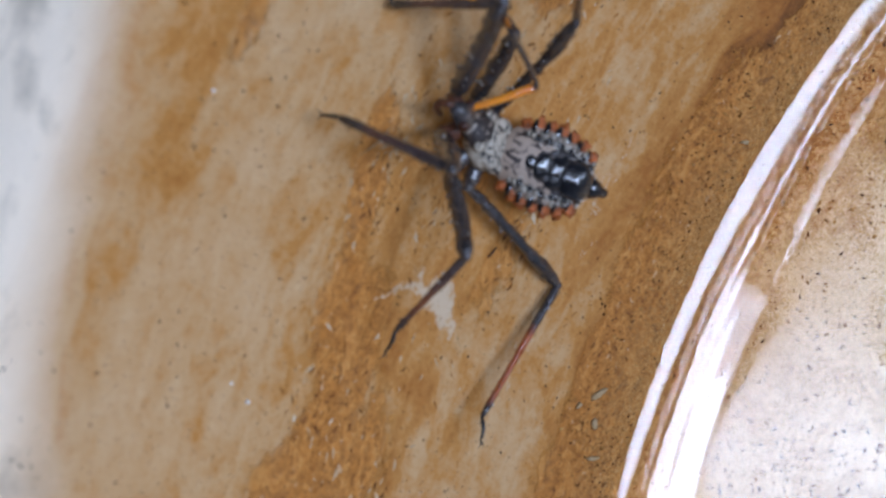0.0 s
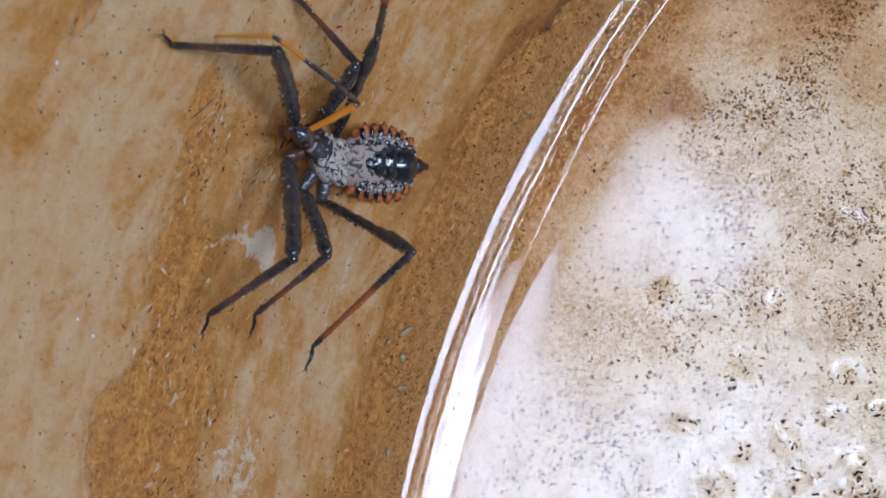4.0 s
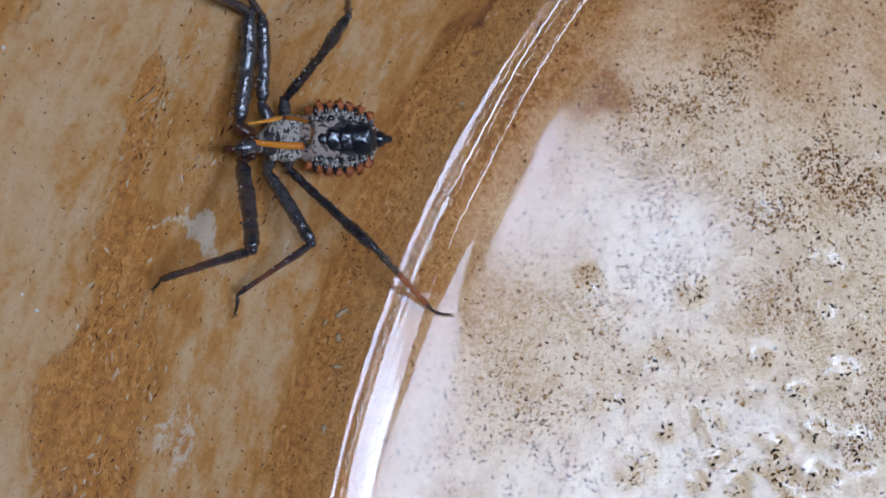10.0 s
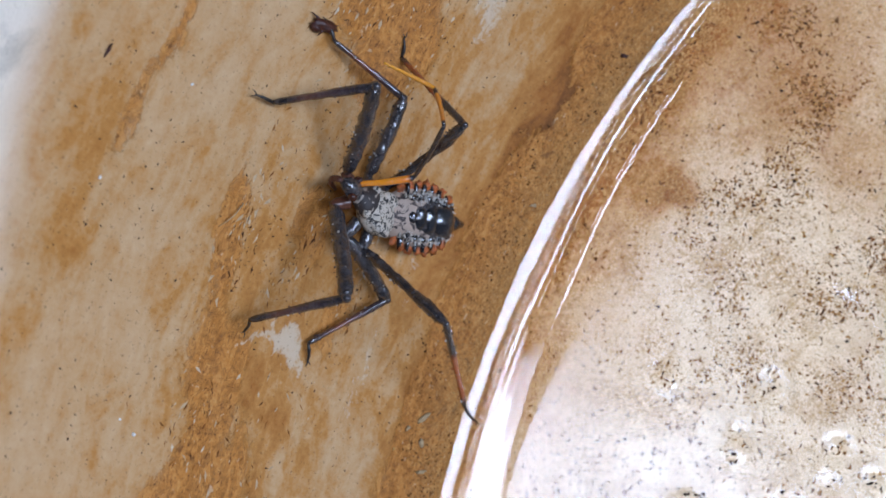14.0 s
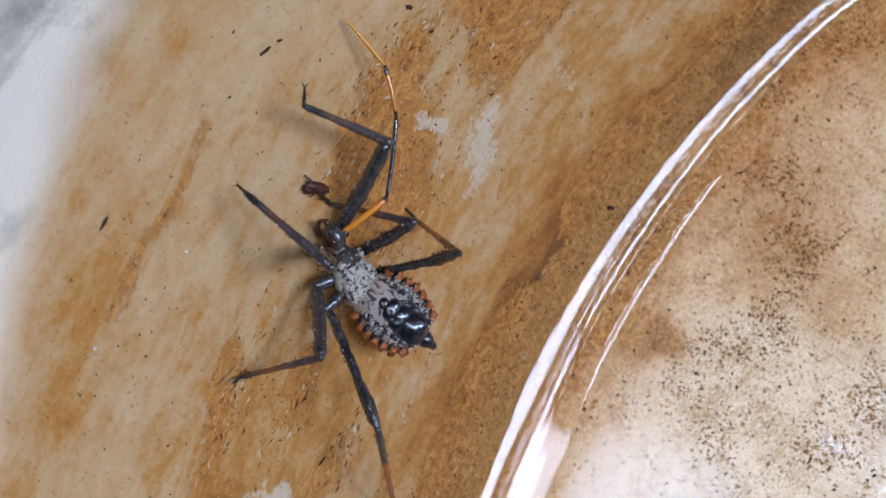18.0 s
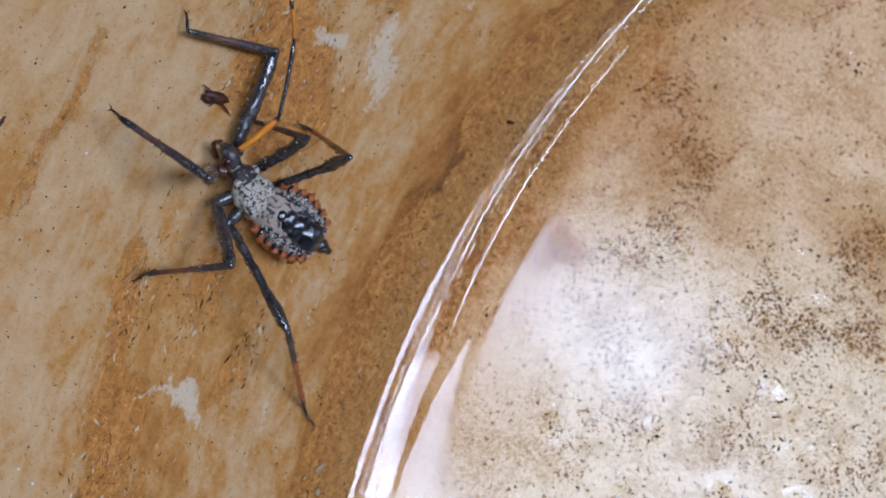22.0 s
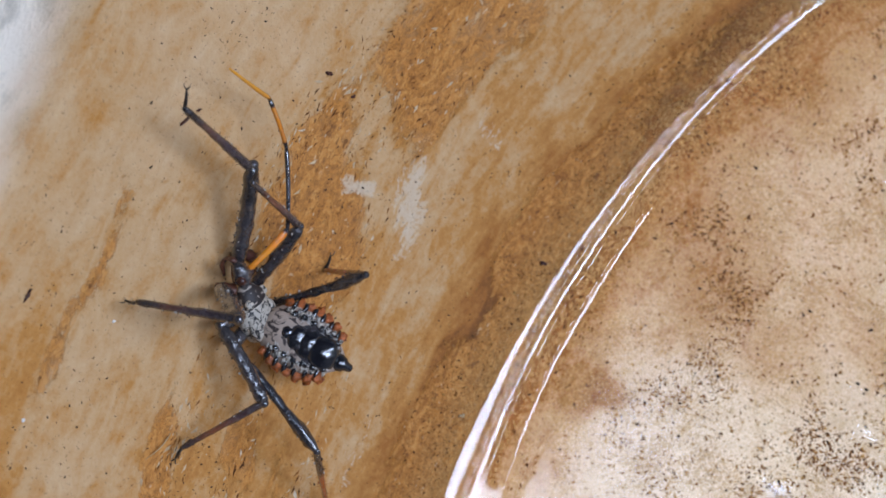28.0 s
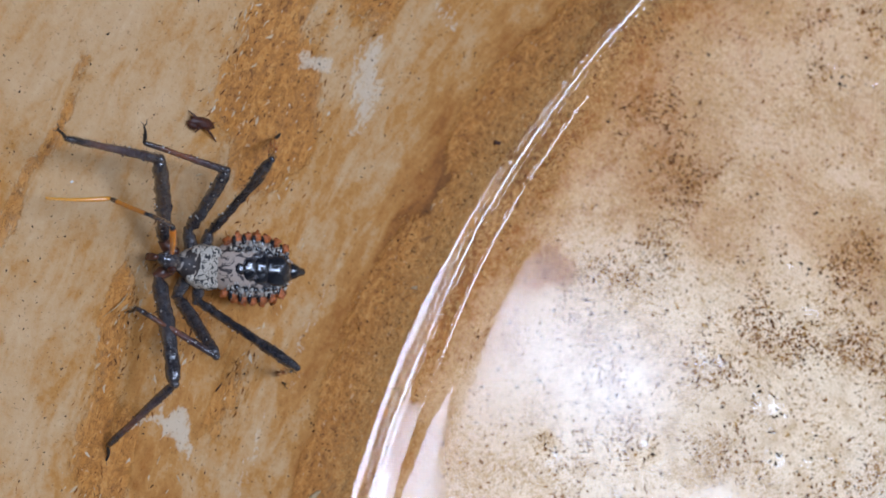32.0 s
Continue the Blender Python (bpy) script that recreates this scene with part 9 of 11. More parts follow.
    walk(LEG["LM"][1], [
        (0, pose(0.00127, 0.00711, 0.00226, 0.0, 43.1, 120.8)),
        (0.5, pose(0.00083, 0.00723, 0.00213, 4.5, 43.9, 127.3)),
        (1, pose(0.00040, 0.00731, 0.00199, 9.1, 44.3, 134.0)),
        (1.333, pose(0.00073, 0.00721, 0.00217, 5.6, 52.3, 129.3)),
        (1.667, pose(0.00136, 0.00696, 0.00246, -7.7, 66.3, 113.9)),
        (2, pose(0.00169, 0.00679, 0.00260, -23.7, 72.5, 96.9)),
        (2.5, pose(0.00054, 0.00679, 0.00276, -9.9, 61.4, 111.8)),
        (3, pose(-0.00060, 0.00661, 0.00277, -4.2, 49.6, 118.7)),
        (3.5, pose(-0.00002, 0.00693, 0.00251, -10.4, 53.7, 110.7)),
        (4, pose(0.00057, 0.00719, 0.00221, -18.3, 57.2, 101.2)),
        (4.25, pose(0.00011, 0.00711, 0.00228, -12.0, 52.0, 108.9)),
        (4.5, pose(-0.00035, 0.00700, 0.00233, -7.4, 46.5, 115.0)),
        (5, pose(-0.00015, 0.00697, 0.00243, -16.7, 48.6, 102.4)),
        (5.5, pose(0.00029, 0.00689, 0.00262, -38.5, 48.0, 73.5)),
        (6, pose(0.00074, 0.00676, 0.00279, -56.2, 40.9, 48.5)),
        (6.5, pose(0.00094, 0.00670, 0.00286, -62.0, 36.1, 39.2)),
        (6.75, pose(0.00093, 0.00681, 0.00272, -64.5, 33.4, 34.8)),
        (7, pose(0.00091, 0.00692, 0.00259, -66.6, 30.6, 30.7)),
        (7.5, pose(0.00126, 0.00672, 0.00280, -67.7, 35.0, 28.7)),
        (8, pose(0.00160, 0.00649, 0.00299, -69.0, 39.3, 26.6)),
        (8.5, pose(0.00099, 0.00647, 0.00311, -68.2, 41.1, 27.8)),
        (9, pose(0.00038, 0.00640, 0.00318, -67.4, 43.0, 29.1)),
        (9.5, pose(0.00016, 0.00664, 0.00290, -63.0, 39.4, 35.7)),
        (10, pose(-0.00006, 0.00686, 0.00260, -59.4, 35.5, 41.6)),
        (10.333, pose(-0.00133, 0.00701, 0.00182, -59.7, 30.2, 41.1)),
        (10.667, pose(-0.00327, 0.00648, -0.00005, -60.0, 20.3, 40.3)),
        (11, pose(-0.00397, 0.00578, -0.00117, -60.1, 15.0, 39.9)),
        (11.333, pose(-0.00371, 0.00610, -0.00118, -60.0, 17.1, 40.4)),
        (11.667, pose(-0.00317, 0.00665, -0.00120, -59.7, 21.1, 41.3)),
        (12, pose(-0.00285, 0.00691, -0.00120, -59.5, 23.2, 41.8)),
        (12.5, pose(-0.00377, 0.00605, -0.00072, -55.6, 23.6, 51.6)),
        (13, pose(-0.00445, 0.00498, -0.00024, -51.7, 23.4, 61.3)),
        (13.5, pose(-0.00456, 0.00475, -0.00023, -53.0, 29.2, 58.6)),
        (14, pose(-0.00475, 0.00429, -0.00020, -51.2, 29.7, 62.1)),
        (14.5, pose(-0.00503, 0.00323, -0.00017, -47.3, 30.7, 69.9)),
        (15, pose(-0.00510, 0.00213, -0.00016, -43.2, 31.2, 77.9)),
        (15.5, pose(-0.00507, 0.00164, -0.00016, -41.3, 31.3, 81.5)),
        (15.75, pose(-0.00508, 0.00147, -0.00055, -39.8, 28.8, 84.5)),
        (16, pose(-0.00507, 0.00130, -0.00094, -38.5, 26.2, 87.3)),
        (16.333, pose(-0.00500, 0.00306, 0.00018, -38.3, 38.3, 87.7)),
        (16.667, pose(-0.00301, 0.00591, 0.00178, -37.0, 60.8, 89.3)),
        (17, pose(-0.00119, 0.00684, 0.00219, -34.9, 72.8, 91.6)),
        (17.5, pose(-0.00173, 0.00669, 0.00204, -34.6, 70.9, 91.9)),
        (18, pose(-0.00225, 0.00648, 0.00186, -34.4, 69.0, 92.2)),
        (18.5, pose(-0.00118, 0.00676, 0.00232, -52.6, 70.5, 72.8)),
        (19, pose(-0.00002, 0.00684, 0.00263, -71.4, 69.7, 52.8)),
        (19.5, pose(-0.00059, 0.00658, 0.00280, -80.6, 56.8, 42.6)),
        (20, pose(-0.00114, 0.00627, 0.00292, -84.4, 43.5, 37.7)),
        (20.5, pose(-0.00141, 0.00626, 0.00279, -77.5, 49.0, 47.2)),
        (21, pose(-0.00168, 0.00624, 0.00266, -68.3, 53.6, 58.9)),
        (21.5, pose(-0.00189, 0.00613, 0.00263, -67.5, 55.6, 60.0)),
        (22, pose(-0.00210, 0.00601, 0.00260, -66.5, 57.7, 61.2)),
        (22.333, pose(-0.00195, 0.00612, 0.00259, -67.7, 58.3, 59.7)),
        (22.667, pose(-0.00167, 0.00632, 0.00257, -70.1, 59.3, 56.9)),
        (23, pose(-0.00151, 0.00641, 0.00256, -71.5, 59.8, 55.3)),
        (23.5, pose(-0.00133, 0.00657, 0.00248, -59.7, 64.5, 68.6)),
        (24, pose(-0.00114, 0.00671, 0.00240, -43.6, 67.5, 86.2)),
        (24.5, pose(-0.00202, 0.00660, 0.00193, -28.6, 66.7, 102.5)),
        (25, pose(-0.00281, 0.00635, 0.00137, -15.4, 64.4, 117.0)),
        (25.5, pose(-0.00374, 0.00592, 0.00019, 1.1, 62.0, 135.4)),
        (26, pose(-0.00435, 0.00522, -0.00107, 13.8, 57.5, 150.0)),
        (26.5, pose(-0.00423, 0.00521, 0.00022, -7.2, 49.3, 124.2)),
        (27, pose(-0.00419, 0.00503, 0.00051, -8.8, 50.4, 122.4)),
        (27.5, pose(-0.00411, 0.00464, 0.00115, -12.5, 52.7, 118.0)),
        (28, pose(-0.00403, 0.00424, 0.00179, -16.8, 54.9, 113.2)),
        (28.5, pose(-0.00400, 0.00406, 0.00208, -18.9, 55.8, 110.8)),
        (29, pose(-0.00277, 0.00478, 0.00307, -28.3, 62.2, 101.4)),
        (29.5, pose(-0.00369, 0.00414, 0.00248, -52.1, 59.6, 75.9)),
        (30, pose(-0.00391, 0.00394, 0.00228, -67.8, 59.6, 59.8)),
        (30.5, pose(-0.00175, 0.00517, 0.00353, -94.0, 71.6, 33.4)),
        (31, pose(0.00062, 0.00563, 0.00384, -142.3, 75.6, -15.4)),
        (31.333, pose(0.00060, 0.00568, 0.00380, -151.5, 69.4, -24.5)),
        (31.667, pose(0.00055, 0.00578, 0.00373, -158.1, 55.1, -30.8)),
        (32, pose(0.00052, 0.00582, 0.00370, -158.9, 43.9, -30.8)),
    ])
    walk(LEG["LM"][2], [
        (0, pose(-0.00104, 0.01101, -0.00198, -0.0, 25.5, 114.6)),
        (0.5, pose(-0.00187, 0.01078, -0.00217, -0.4, 11.1, 113.2)),
        (1, pose(-0.00268, 0.01051, -0.00234, -0.5, -3.3, 112.0)),
        (1.333, pose(-0.00167, 0.01014, -0.00274, -0.1, 8.6, 122.2)),
        (1.667, pose(0.00035, 0.00924, -0.00321, 7.2, 29.6, 143.8)),
        (2, pose(0.00147, 0.00865, -0.00331, 15.8, 39.2, 159.0)),
        (2.5, pose(-0.00056, 0.00954, -0.00269, 3.5, 34.4, 138.6)),
        (3, pose(-0.00253, 0.01013, -0.00195, -5.5, 26.7, 121.0)),
        (3.5, pose(-0.00132, 0.01036, -0.00248, -2.8, 29.9, 126.6)),
        (4, pose(-0.00008, 0.01048, -0.00300, 0.3, 32.8, 132.6)),
        (4.25, pose(-0.00113, 0.01072, -0.00261, -6.3, 18.3, 117.6)),
        (4.5, pose(-0.00216, 0.01087, -0.00217, -8.6, 2.8, 105.0)),
        (5, pose(-0.00104, 0.01098, -0.00222, -8.8, 1.3, 99.1)),
        (5.5, pose(0.00147, 0.01086, -0.00199, -8.8, -2.0, 86.3)),
        (6, pose(0.00385, 0.01027, -0.00127, -7.9, -5.3, 73.4)),
        (6.5, pose(0.00483, 0.00986, -0.00080, -7.3, -6.7, 67.5)),
        (6.75, pose(0.00518, 0.00976, -0.00069, -7.6, -4.0, 70.9)),
        (7, pose(0.00550, 0.00964, -0.00057, -7.8, -1.2, 74.3)),
        (7.5, pose(0.00571, 0.00916, -0.00076, -7.7, -4.4, 71.4)),
        (8, pose(0.00589, 0.00864, -0.00094, -7.4, -7.5, 68.6)),
        (8.5, pose(0.00512, 0.00865, -0.00097, -7.3, 8.2, 71.1)),
        (9, pose(0.00434, 0.00861, -0.00105, -6.6, 23.8, 73.9)),
        (9.5, pose(0.00405, 0.00944, -0.00104, -5.0, 16.8, 78.3)),
        (10, pose(0.00371, 0.01021, -0.00100, -4.1, 9.8, 82.4)),
        (10.333, pose(0.00271, 0.01054, -0.00129, -4.1, 7.8, 82.6)),
        (10.667, pose(0.00116, 0.01024, -0.00220, -4.0, 3.9, 82.9)),
        (11, pose(0.00062, 0.00963, -0.00277, -4.0, 1.8, 83.1)),
        (11.333, pose(0.00080, 0.00995, -0.00301, -3.7, 6.9, 87.0)),
        (11.667, pose(0.00117, 0.01047, -0.00343, -2.2, 16.3, 94.3)),
        (12, pose(0.00140, 0.01071, -0.00365, -0.9, 21.3, 98.6)),
        (12.5, pose(-0.00024, 0.01050, -0.00320, 5.7, 22.7, 116.0)),
        (13, pose(-0.00172, 0.00997, -0.00270, 12.5, 22.2, 133.5)),
        (13.5, pose(-0.00174, 0.00937, -0.00325, 11.7, 14.8, 131.2)),
        (14, pose(-0.00223, 0.00904, -0.00328, 12.2, 14.0, 133.1)),
        (14.5, pose(-0.00320, 0.00823, -0.00333, 13.1, 12.4, 137.2)),
        (15, pose(-0.00399, 0.00732, -0.00337, 13.9, 10.6, 141.3)),
        (15.5, pose(-0.00428, 0.00688, -0.00338, 14.3, 9.8, 143.1)),
        (15.75, pose(-0.00456, 0.00688, -0.00353, 13.9, 10.9, 140.8)),
        (16, pose(-0.00480, 0.00686, -0.00368, 13.4, 12.1, 138.6)),
        (16.333, pose(-0.00480, 0.00793, -0.00367, 15.9, 17.8, 148.3)),
        (16.667, pose(-0.00297, 0.00894, -0.00363, 23.5, 27.0, 168.0)),
        (17, pose(-0.00124, 0.00867, -0.00373, 29.3, 30.7, 179.9)),
        (17.5, pose(-0.00180, 0.00871, -0.00382, 14.6, -0.5, 129.2)),
        (18, pose(-0.00234, 0.00870, -0.00393, 30.1, -31.3, 78.0)),
        (18.5, pose(-0.00057, 0.00874, -0.00353, 26.9, 20.2, 107.6)),
        (19, pose(0.00127, 0.00855, -0.00318, 71.9, 61.3, 169.1)),
        (19.5, pose(0.00191, 0.00888, -0.00239, 42.9, 66.6, 137.0)),
        (20, pose(0.00242, 0.00902, -0.00135, 10.8, 63.7, 101.8)),
        (20.5, pose(0.00135, 0.00925, -0.00189, 25.9, 73.9, 117.9)),
        (21, pose(0.00022, 0.00939, -0.00233, 71.1, 80.2, 164.1)),
        (21.5, pose(-0.00014, 0.00916, -0.00249, 66.5, 75.9, 159.4)),
        (22, pose(-0.00050, 0.00892, -0.00264, 64.0, 71.6, 156.9)),
        (22.333, pose(-0.00030, 0.00894, -0.00268, 60.5, 70.5, 153.1)),
        (22.667, pose(0.00006, 0.00897, -0.00276, 54.9, 68.2, 147.2)),
        (23, pose(0.00027, 0.00897, -0.00280, 52.4, 66.9, 144.5)),
        (23.5, pose(-0.00035, 0.00906, -0.00311, 56.3, 67.2, 148.6)),
        (24, pose(-0.00098, 0.00908, -0.00333, 60.2, 67.4, 152.9)),
        (24.5, pose(-0.00255, 0.00899, -0.00377, 73.6, 68.0, 167.3)),
        (25, pose(-0.00403, 0.00873, -0.00422, 86.9, 67.3, -178.3)),
        (25.5, pose(-0.00582, 0.00796, -0.00528, 95.8, 58.5, -168.3)),
        (26, pose(-0.00724, 0.00688, -0.00629, 100.6, 49.2, -162.4)),
        (26.5, pose(-0.00651, 0.00856, -0.00449, 81.4, 21.5, 165.9)),
        (27, pose(-0.00631, 0.00837, -0.00426, 82.4, 25.5, 168.7)),
        (27.5, pose(-0.00587, 0.00794, -0.00377, 85.6, 34.0, 175.5)),
        (28, pose(-0.00544, 0.00752, -0.00327, 90.6, 42.1, -176.3)),
        (28.5, pose(-0.00524, 0.00733, -0.00304, 93.6, 45.5, -171.9)),
        (29, pose(-0.00334, 0.00761, -0.00241, 86.8, 52.5, 179.4)),
        (29.5, pose(-0.00292, 0.00718, -0.00287, 84.8, 41.6, 176.2)),
        (30, pose(-0.00233, 0.00665, -0.00307, 84.2, 30.3, 174.5)),
        (30.5, pose(-0.00011, 0.00624, -0.00235, 77.3, 54.6, 165.7)),
        (31, pose(0.00211, 0.00522, -0.00216, 44.9, 76.4, 131.6)),
        (31.333, pose(0.00259, 0.00478, -0.00200, 52.3, 73.8, 139.1)),
        (31.667, pose(0.00359, 0.00396, -0.00135, 63.5, 67.3, 150.8)),
        (32, pose(0.00435, 0.00353, -0.00060, 66.7, 63.9, 154.4)),
    ])
    walk(LEG["LH"][0], [
        (0, pose(-0.00098, 0.00235, -0.00055, 0.0, -16.4, 166.4)),
        (0.5, pose(-0.00098, 0.00235, -0.00055, -1.6, -19.9, 171.4)),
        (1, pose(-0.00098, 0.00235, -0.00055, -3.5, -23.3, 176.7)),
        (1.333, pose(-0.00098, 0.00235, -0.00055, -2.7, -22.0, 174.7)),
        (1.667, pose(-0.00098, 0.00235, -0.00055, -1.4, -19.5, 171.0)),
        (2, pose(-0.00098, 0.00235, -0.00055, -0.8, -18.1, 169.1)),
        (2.5, pose(-0.00098, 0.00235, -0.00055, -1.4, -13.3, 171.3)),
        (3, pose(-0.00098, 0.00235, -0.00055, -1.8, -8.4, 173.5)),
        (3.5, pose(-0.00098, 0.00235, -0.00055, 8.8, -41.4, 149.6)),
        (4, pose(-0.00098, 0.00235, -0.00055, 55.7, -61.5, 92.3)),
        (4.25, pose(-0.00098, 0.00235, -0.00055, 63.3, -62.0, 83.7)),
        (4.5, pose(-0.00098, 0.00235, -0.00055, 71.0, -61.9, 75.0)),
        (5, pose(-0.00098, 0.00235, -0.00055, 66.4, -64.4, 80.2)),
        (5.5, pose(-0.00098, 0.00235, -0.00055, 52.5, -69.0, 95.2)),
        (6, pose(-0.00098, 0.00235, -0.00055, 32.7, -71.7, 116.2)),
        (6.5, pose(-0.00098, 0.00235, -0.00055, 22.4, -72.0, 127.1)),
        (6.75, pose(-0.00098, 0.00235, -0.00055, 28.4, -75.7, 120.8)),
        (7, pose(-0.00098, 0.00235, -0.00055, 38.5, -79.1, 110.5)),
        (7.5, pose(-0.00098, 0.00235, -0.00055, 53.3, -74.8, 95.2)),
        (8, pose(-0.00098, 0.00235, -0.00055, 61.4, -70.1, 86.8)),
        (8.5, pose(-0.00098, 0.00235, -0.00055, 50.1, -66.1, 99.0)),
        (9, pose(-0.00098, 0.00235, -0.00055, 42.4, -61.4, 107.6)),
        (9.5, pose(-0.00098, 0.00235, -0.00055, 44.5, -59.0, 105.1)),
        (10, pose(-0.00098, 0.00235, -0.00055, 46.3, -56.4, 103.0)),
        (10.333, pose(-0.00098, 0.00235, -0.00055, 43.4, -54.4, 106.5)),
        (10.667, pose(-0.00098, 0.00235, -0.00055, 38.9, -50.4, 112.2)),
        (11, pose(-0.00098, 0.00235, -0.00055, 36.9, -48.1, 114.9)),
        (11.333, pose(-0.00098, 0.00235, -0.00055, 39.8, -48.0, 111.0)),
        (11.667, pose(-0.00098, 0.00235, -0.00055, 45.0, -47.3, 103.9)),
        (12, pose(-0.00098, 0.00235, -0.00055, 47.8, -46.7, 100.1)),
        (12.5, pose(-0.00098, 0.00235, -0.00055, 44.8, -53.7, 103.9)),
        (13, pose(-0.00098, 0.00235, -0.00055, 40.3, -60.5, 109.3)),
        (13.5, pose(-0.00098, 0.00235, -0.00055, 46.1, -60.4, 102.6)),
        (14, pose(-0.00098, 0.00235, -0.00055, 38.0, -58.6, 112.1)),
        (14.5, pose(-0.00098, 0.00235, -0.00055, 23.9, -52.6, 129.1)),
        (15, pose(-0.00098, 0.00235, -0.00055, 14.5, -44.7, 141.5)),
        (15.5, pose(-0.00098, 0.00235, -0.00055, 11.5, -40.8, 146.0)),
        (15.75, pose(-0.00098, 0.00235, -0.00055, 15.2, -40.6, 140.3)),
        (16, pose(-0.00098, 0.00235, -0.00055, 18.8, -40.2, 134.7)),
        (16.333, pose(-0.00098, 0.00235, -0.00055, 15.9, -37.4, 139.4)),
        (16.667, pose(-0.00098, 0.00235, -0.00055, 11.4, -31.8, 147.3)),
        (17, pose(-0.00098, 0.00235, -0.00055, 9.4, -28.6, 151.1)),
        (17.5, pose(-0.00098, 0.00235, -0.00055, 8.5, -26.7, 153.2)),
        (18, pose(-0.00098, 0.00235, -0.00055, 7.6, -24.7, 155.1)),
        (18.5, pose(-0.00098, 0.00235, -0.00055, 13.5, -29.5, 142.4)),
        (19, pose(-0.00098, 0.00235, -0.00055, 20.7, -33.0, 128.5)),
        (19.5, pose(-0.00098, 0.00235, -0.00055, 18.6, -35.0, 132.3)),
        (20, pose(-0.00098, 0.00235, -0.00055, 16.2, -36.8, 136.3)),
        (20.5, pose(-0.00098, 0.00235, -0.00055, 10.4, -30.8, 146.7)),
        (21, pose(-0.00098, 0.00235, -0.00055, 6.2, -24.1, 155.8)),
        (21.5, pose(-0.00098, 0.00235, -0.00055, 5.4, -24.4, 157.9)),
        (22, pose(-0.00098, 0.00235, -0.00055, 4.5, -24.6, 160.0)),
        (22.333, pose(-0.00098, 0.00235, -0.00055, 4.6, -25.9, 159.7)),
        (22.667, pose(-0.00098, 0.00235, -0.00055, 4.9, -28.2, 159.1)),
        (23, pose(-0.00098, 0.00235, -0.00055, 5.0, -29.4, 158.8)),
        (23.5, pose(-0.00098, 0.00235, -0.00055, 2.0, -35.6, 164.4)),
        (24, pose(-0.00098, 0.00235, -0.00055, -2.1, -41.5, 171.0)),
        (24.5, pose(-0.00098, 0.00235, -0.00055, -3.1, -36.5, 172.6)),
        (25, pose(-0.00098, 0.00235, -0.00055, -3.9, -31.5, 174.0)),
        (25.5, pose(-0.00098, 0.00235, -0.00055, -3.8, -25.6, 174.0)),
        (26, pose(-0.00098, 0.00235, -0.00055, -3.8, -19.7, 173.9)),
        (26.5, pose(-0.00098, 0.00235, -0.00055, -3.7, -22.5, 173.6)),
        (27, pose(-0.00098, 0.00235, -0.00055, -3.0, -25.0, 171.9)),
        (27.5, pose(-0.00098, 0.00235, -0.00055, -1.0, -30.4, 167.8)),
        (28, pose(-0.00098, 0.00235, -0.00055, 1.5, -35.7, 163.2)),
        (28.5, pose(-0.00098, 0.00235, -0.00055, 2.9, -38.0, 160.9)),
        (29, pose(-0.00098, 0.00235, -0.00055, 0.7, -39.6, 164.5)),
        (29.5, pose(-0.00098, 0.00235, -0.00055, 0.1, -40.6, 165.3)),
        (30, pose(-0.00098, 0.00235, -0.00055, -0.4, -41.9, 166.1)),
        (30.5, pose(-0.00098, 0.00235, -0.00055, 7.1, -44.1, 156.4)),
        (31, pose(-0.00098, 0.00235, -0.00055, 35.4, -54.0, 121.3)),
        (31.333, pose(-0.00098, 0.00235, -0.00055, 33.1, -55.5, 123.7)),
        (31.667, pose(-0.00098, 0.00235, -0.00055, 28.6, -58.0, 128.4)),
        (32, pose(-0.00098, 0.00235, -0.00055, 26.2, -59.4, 130.8)),
    ])
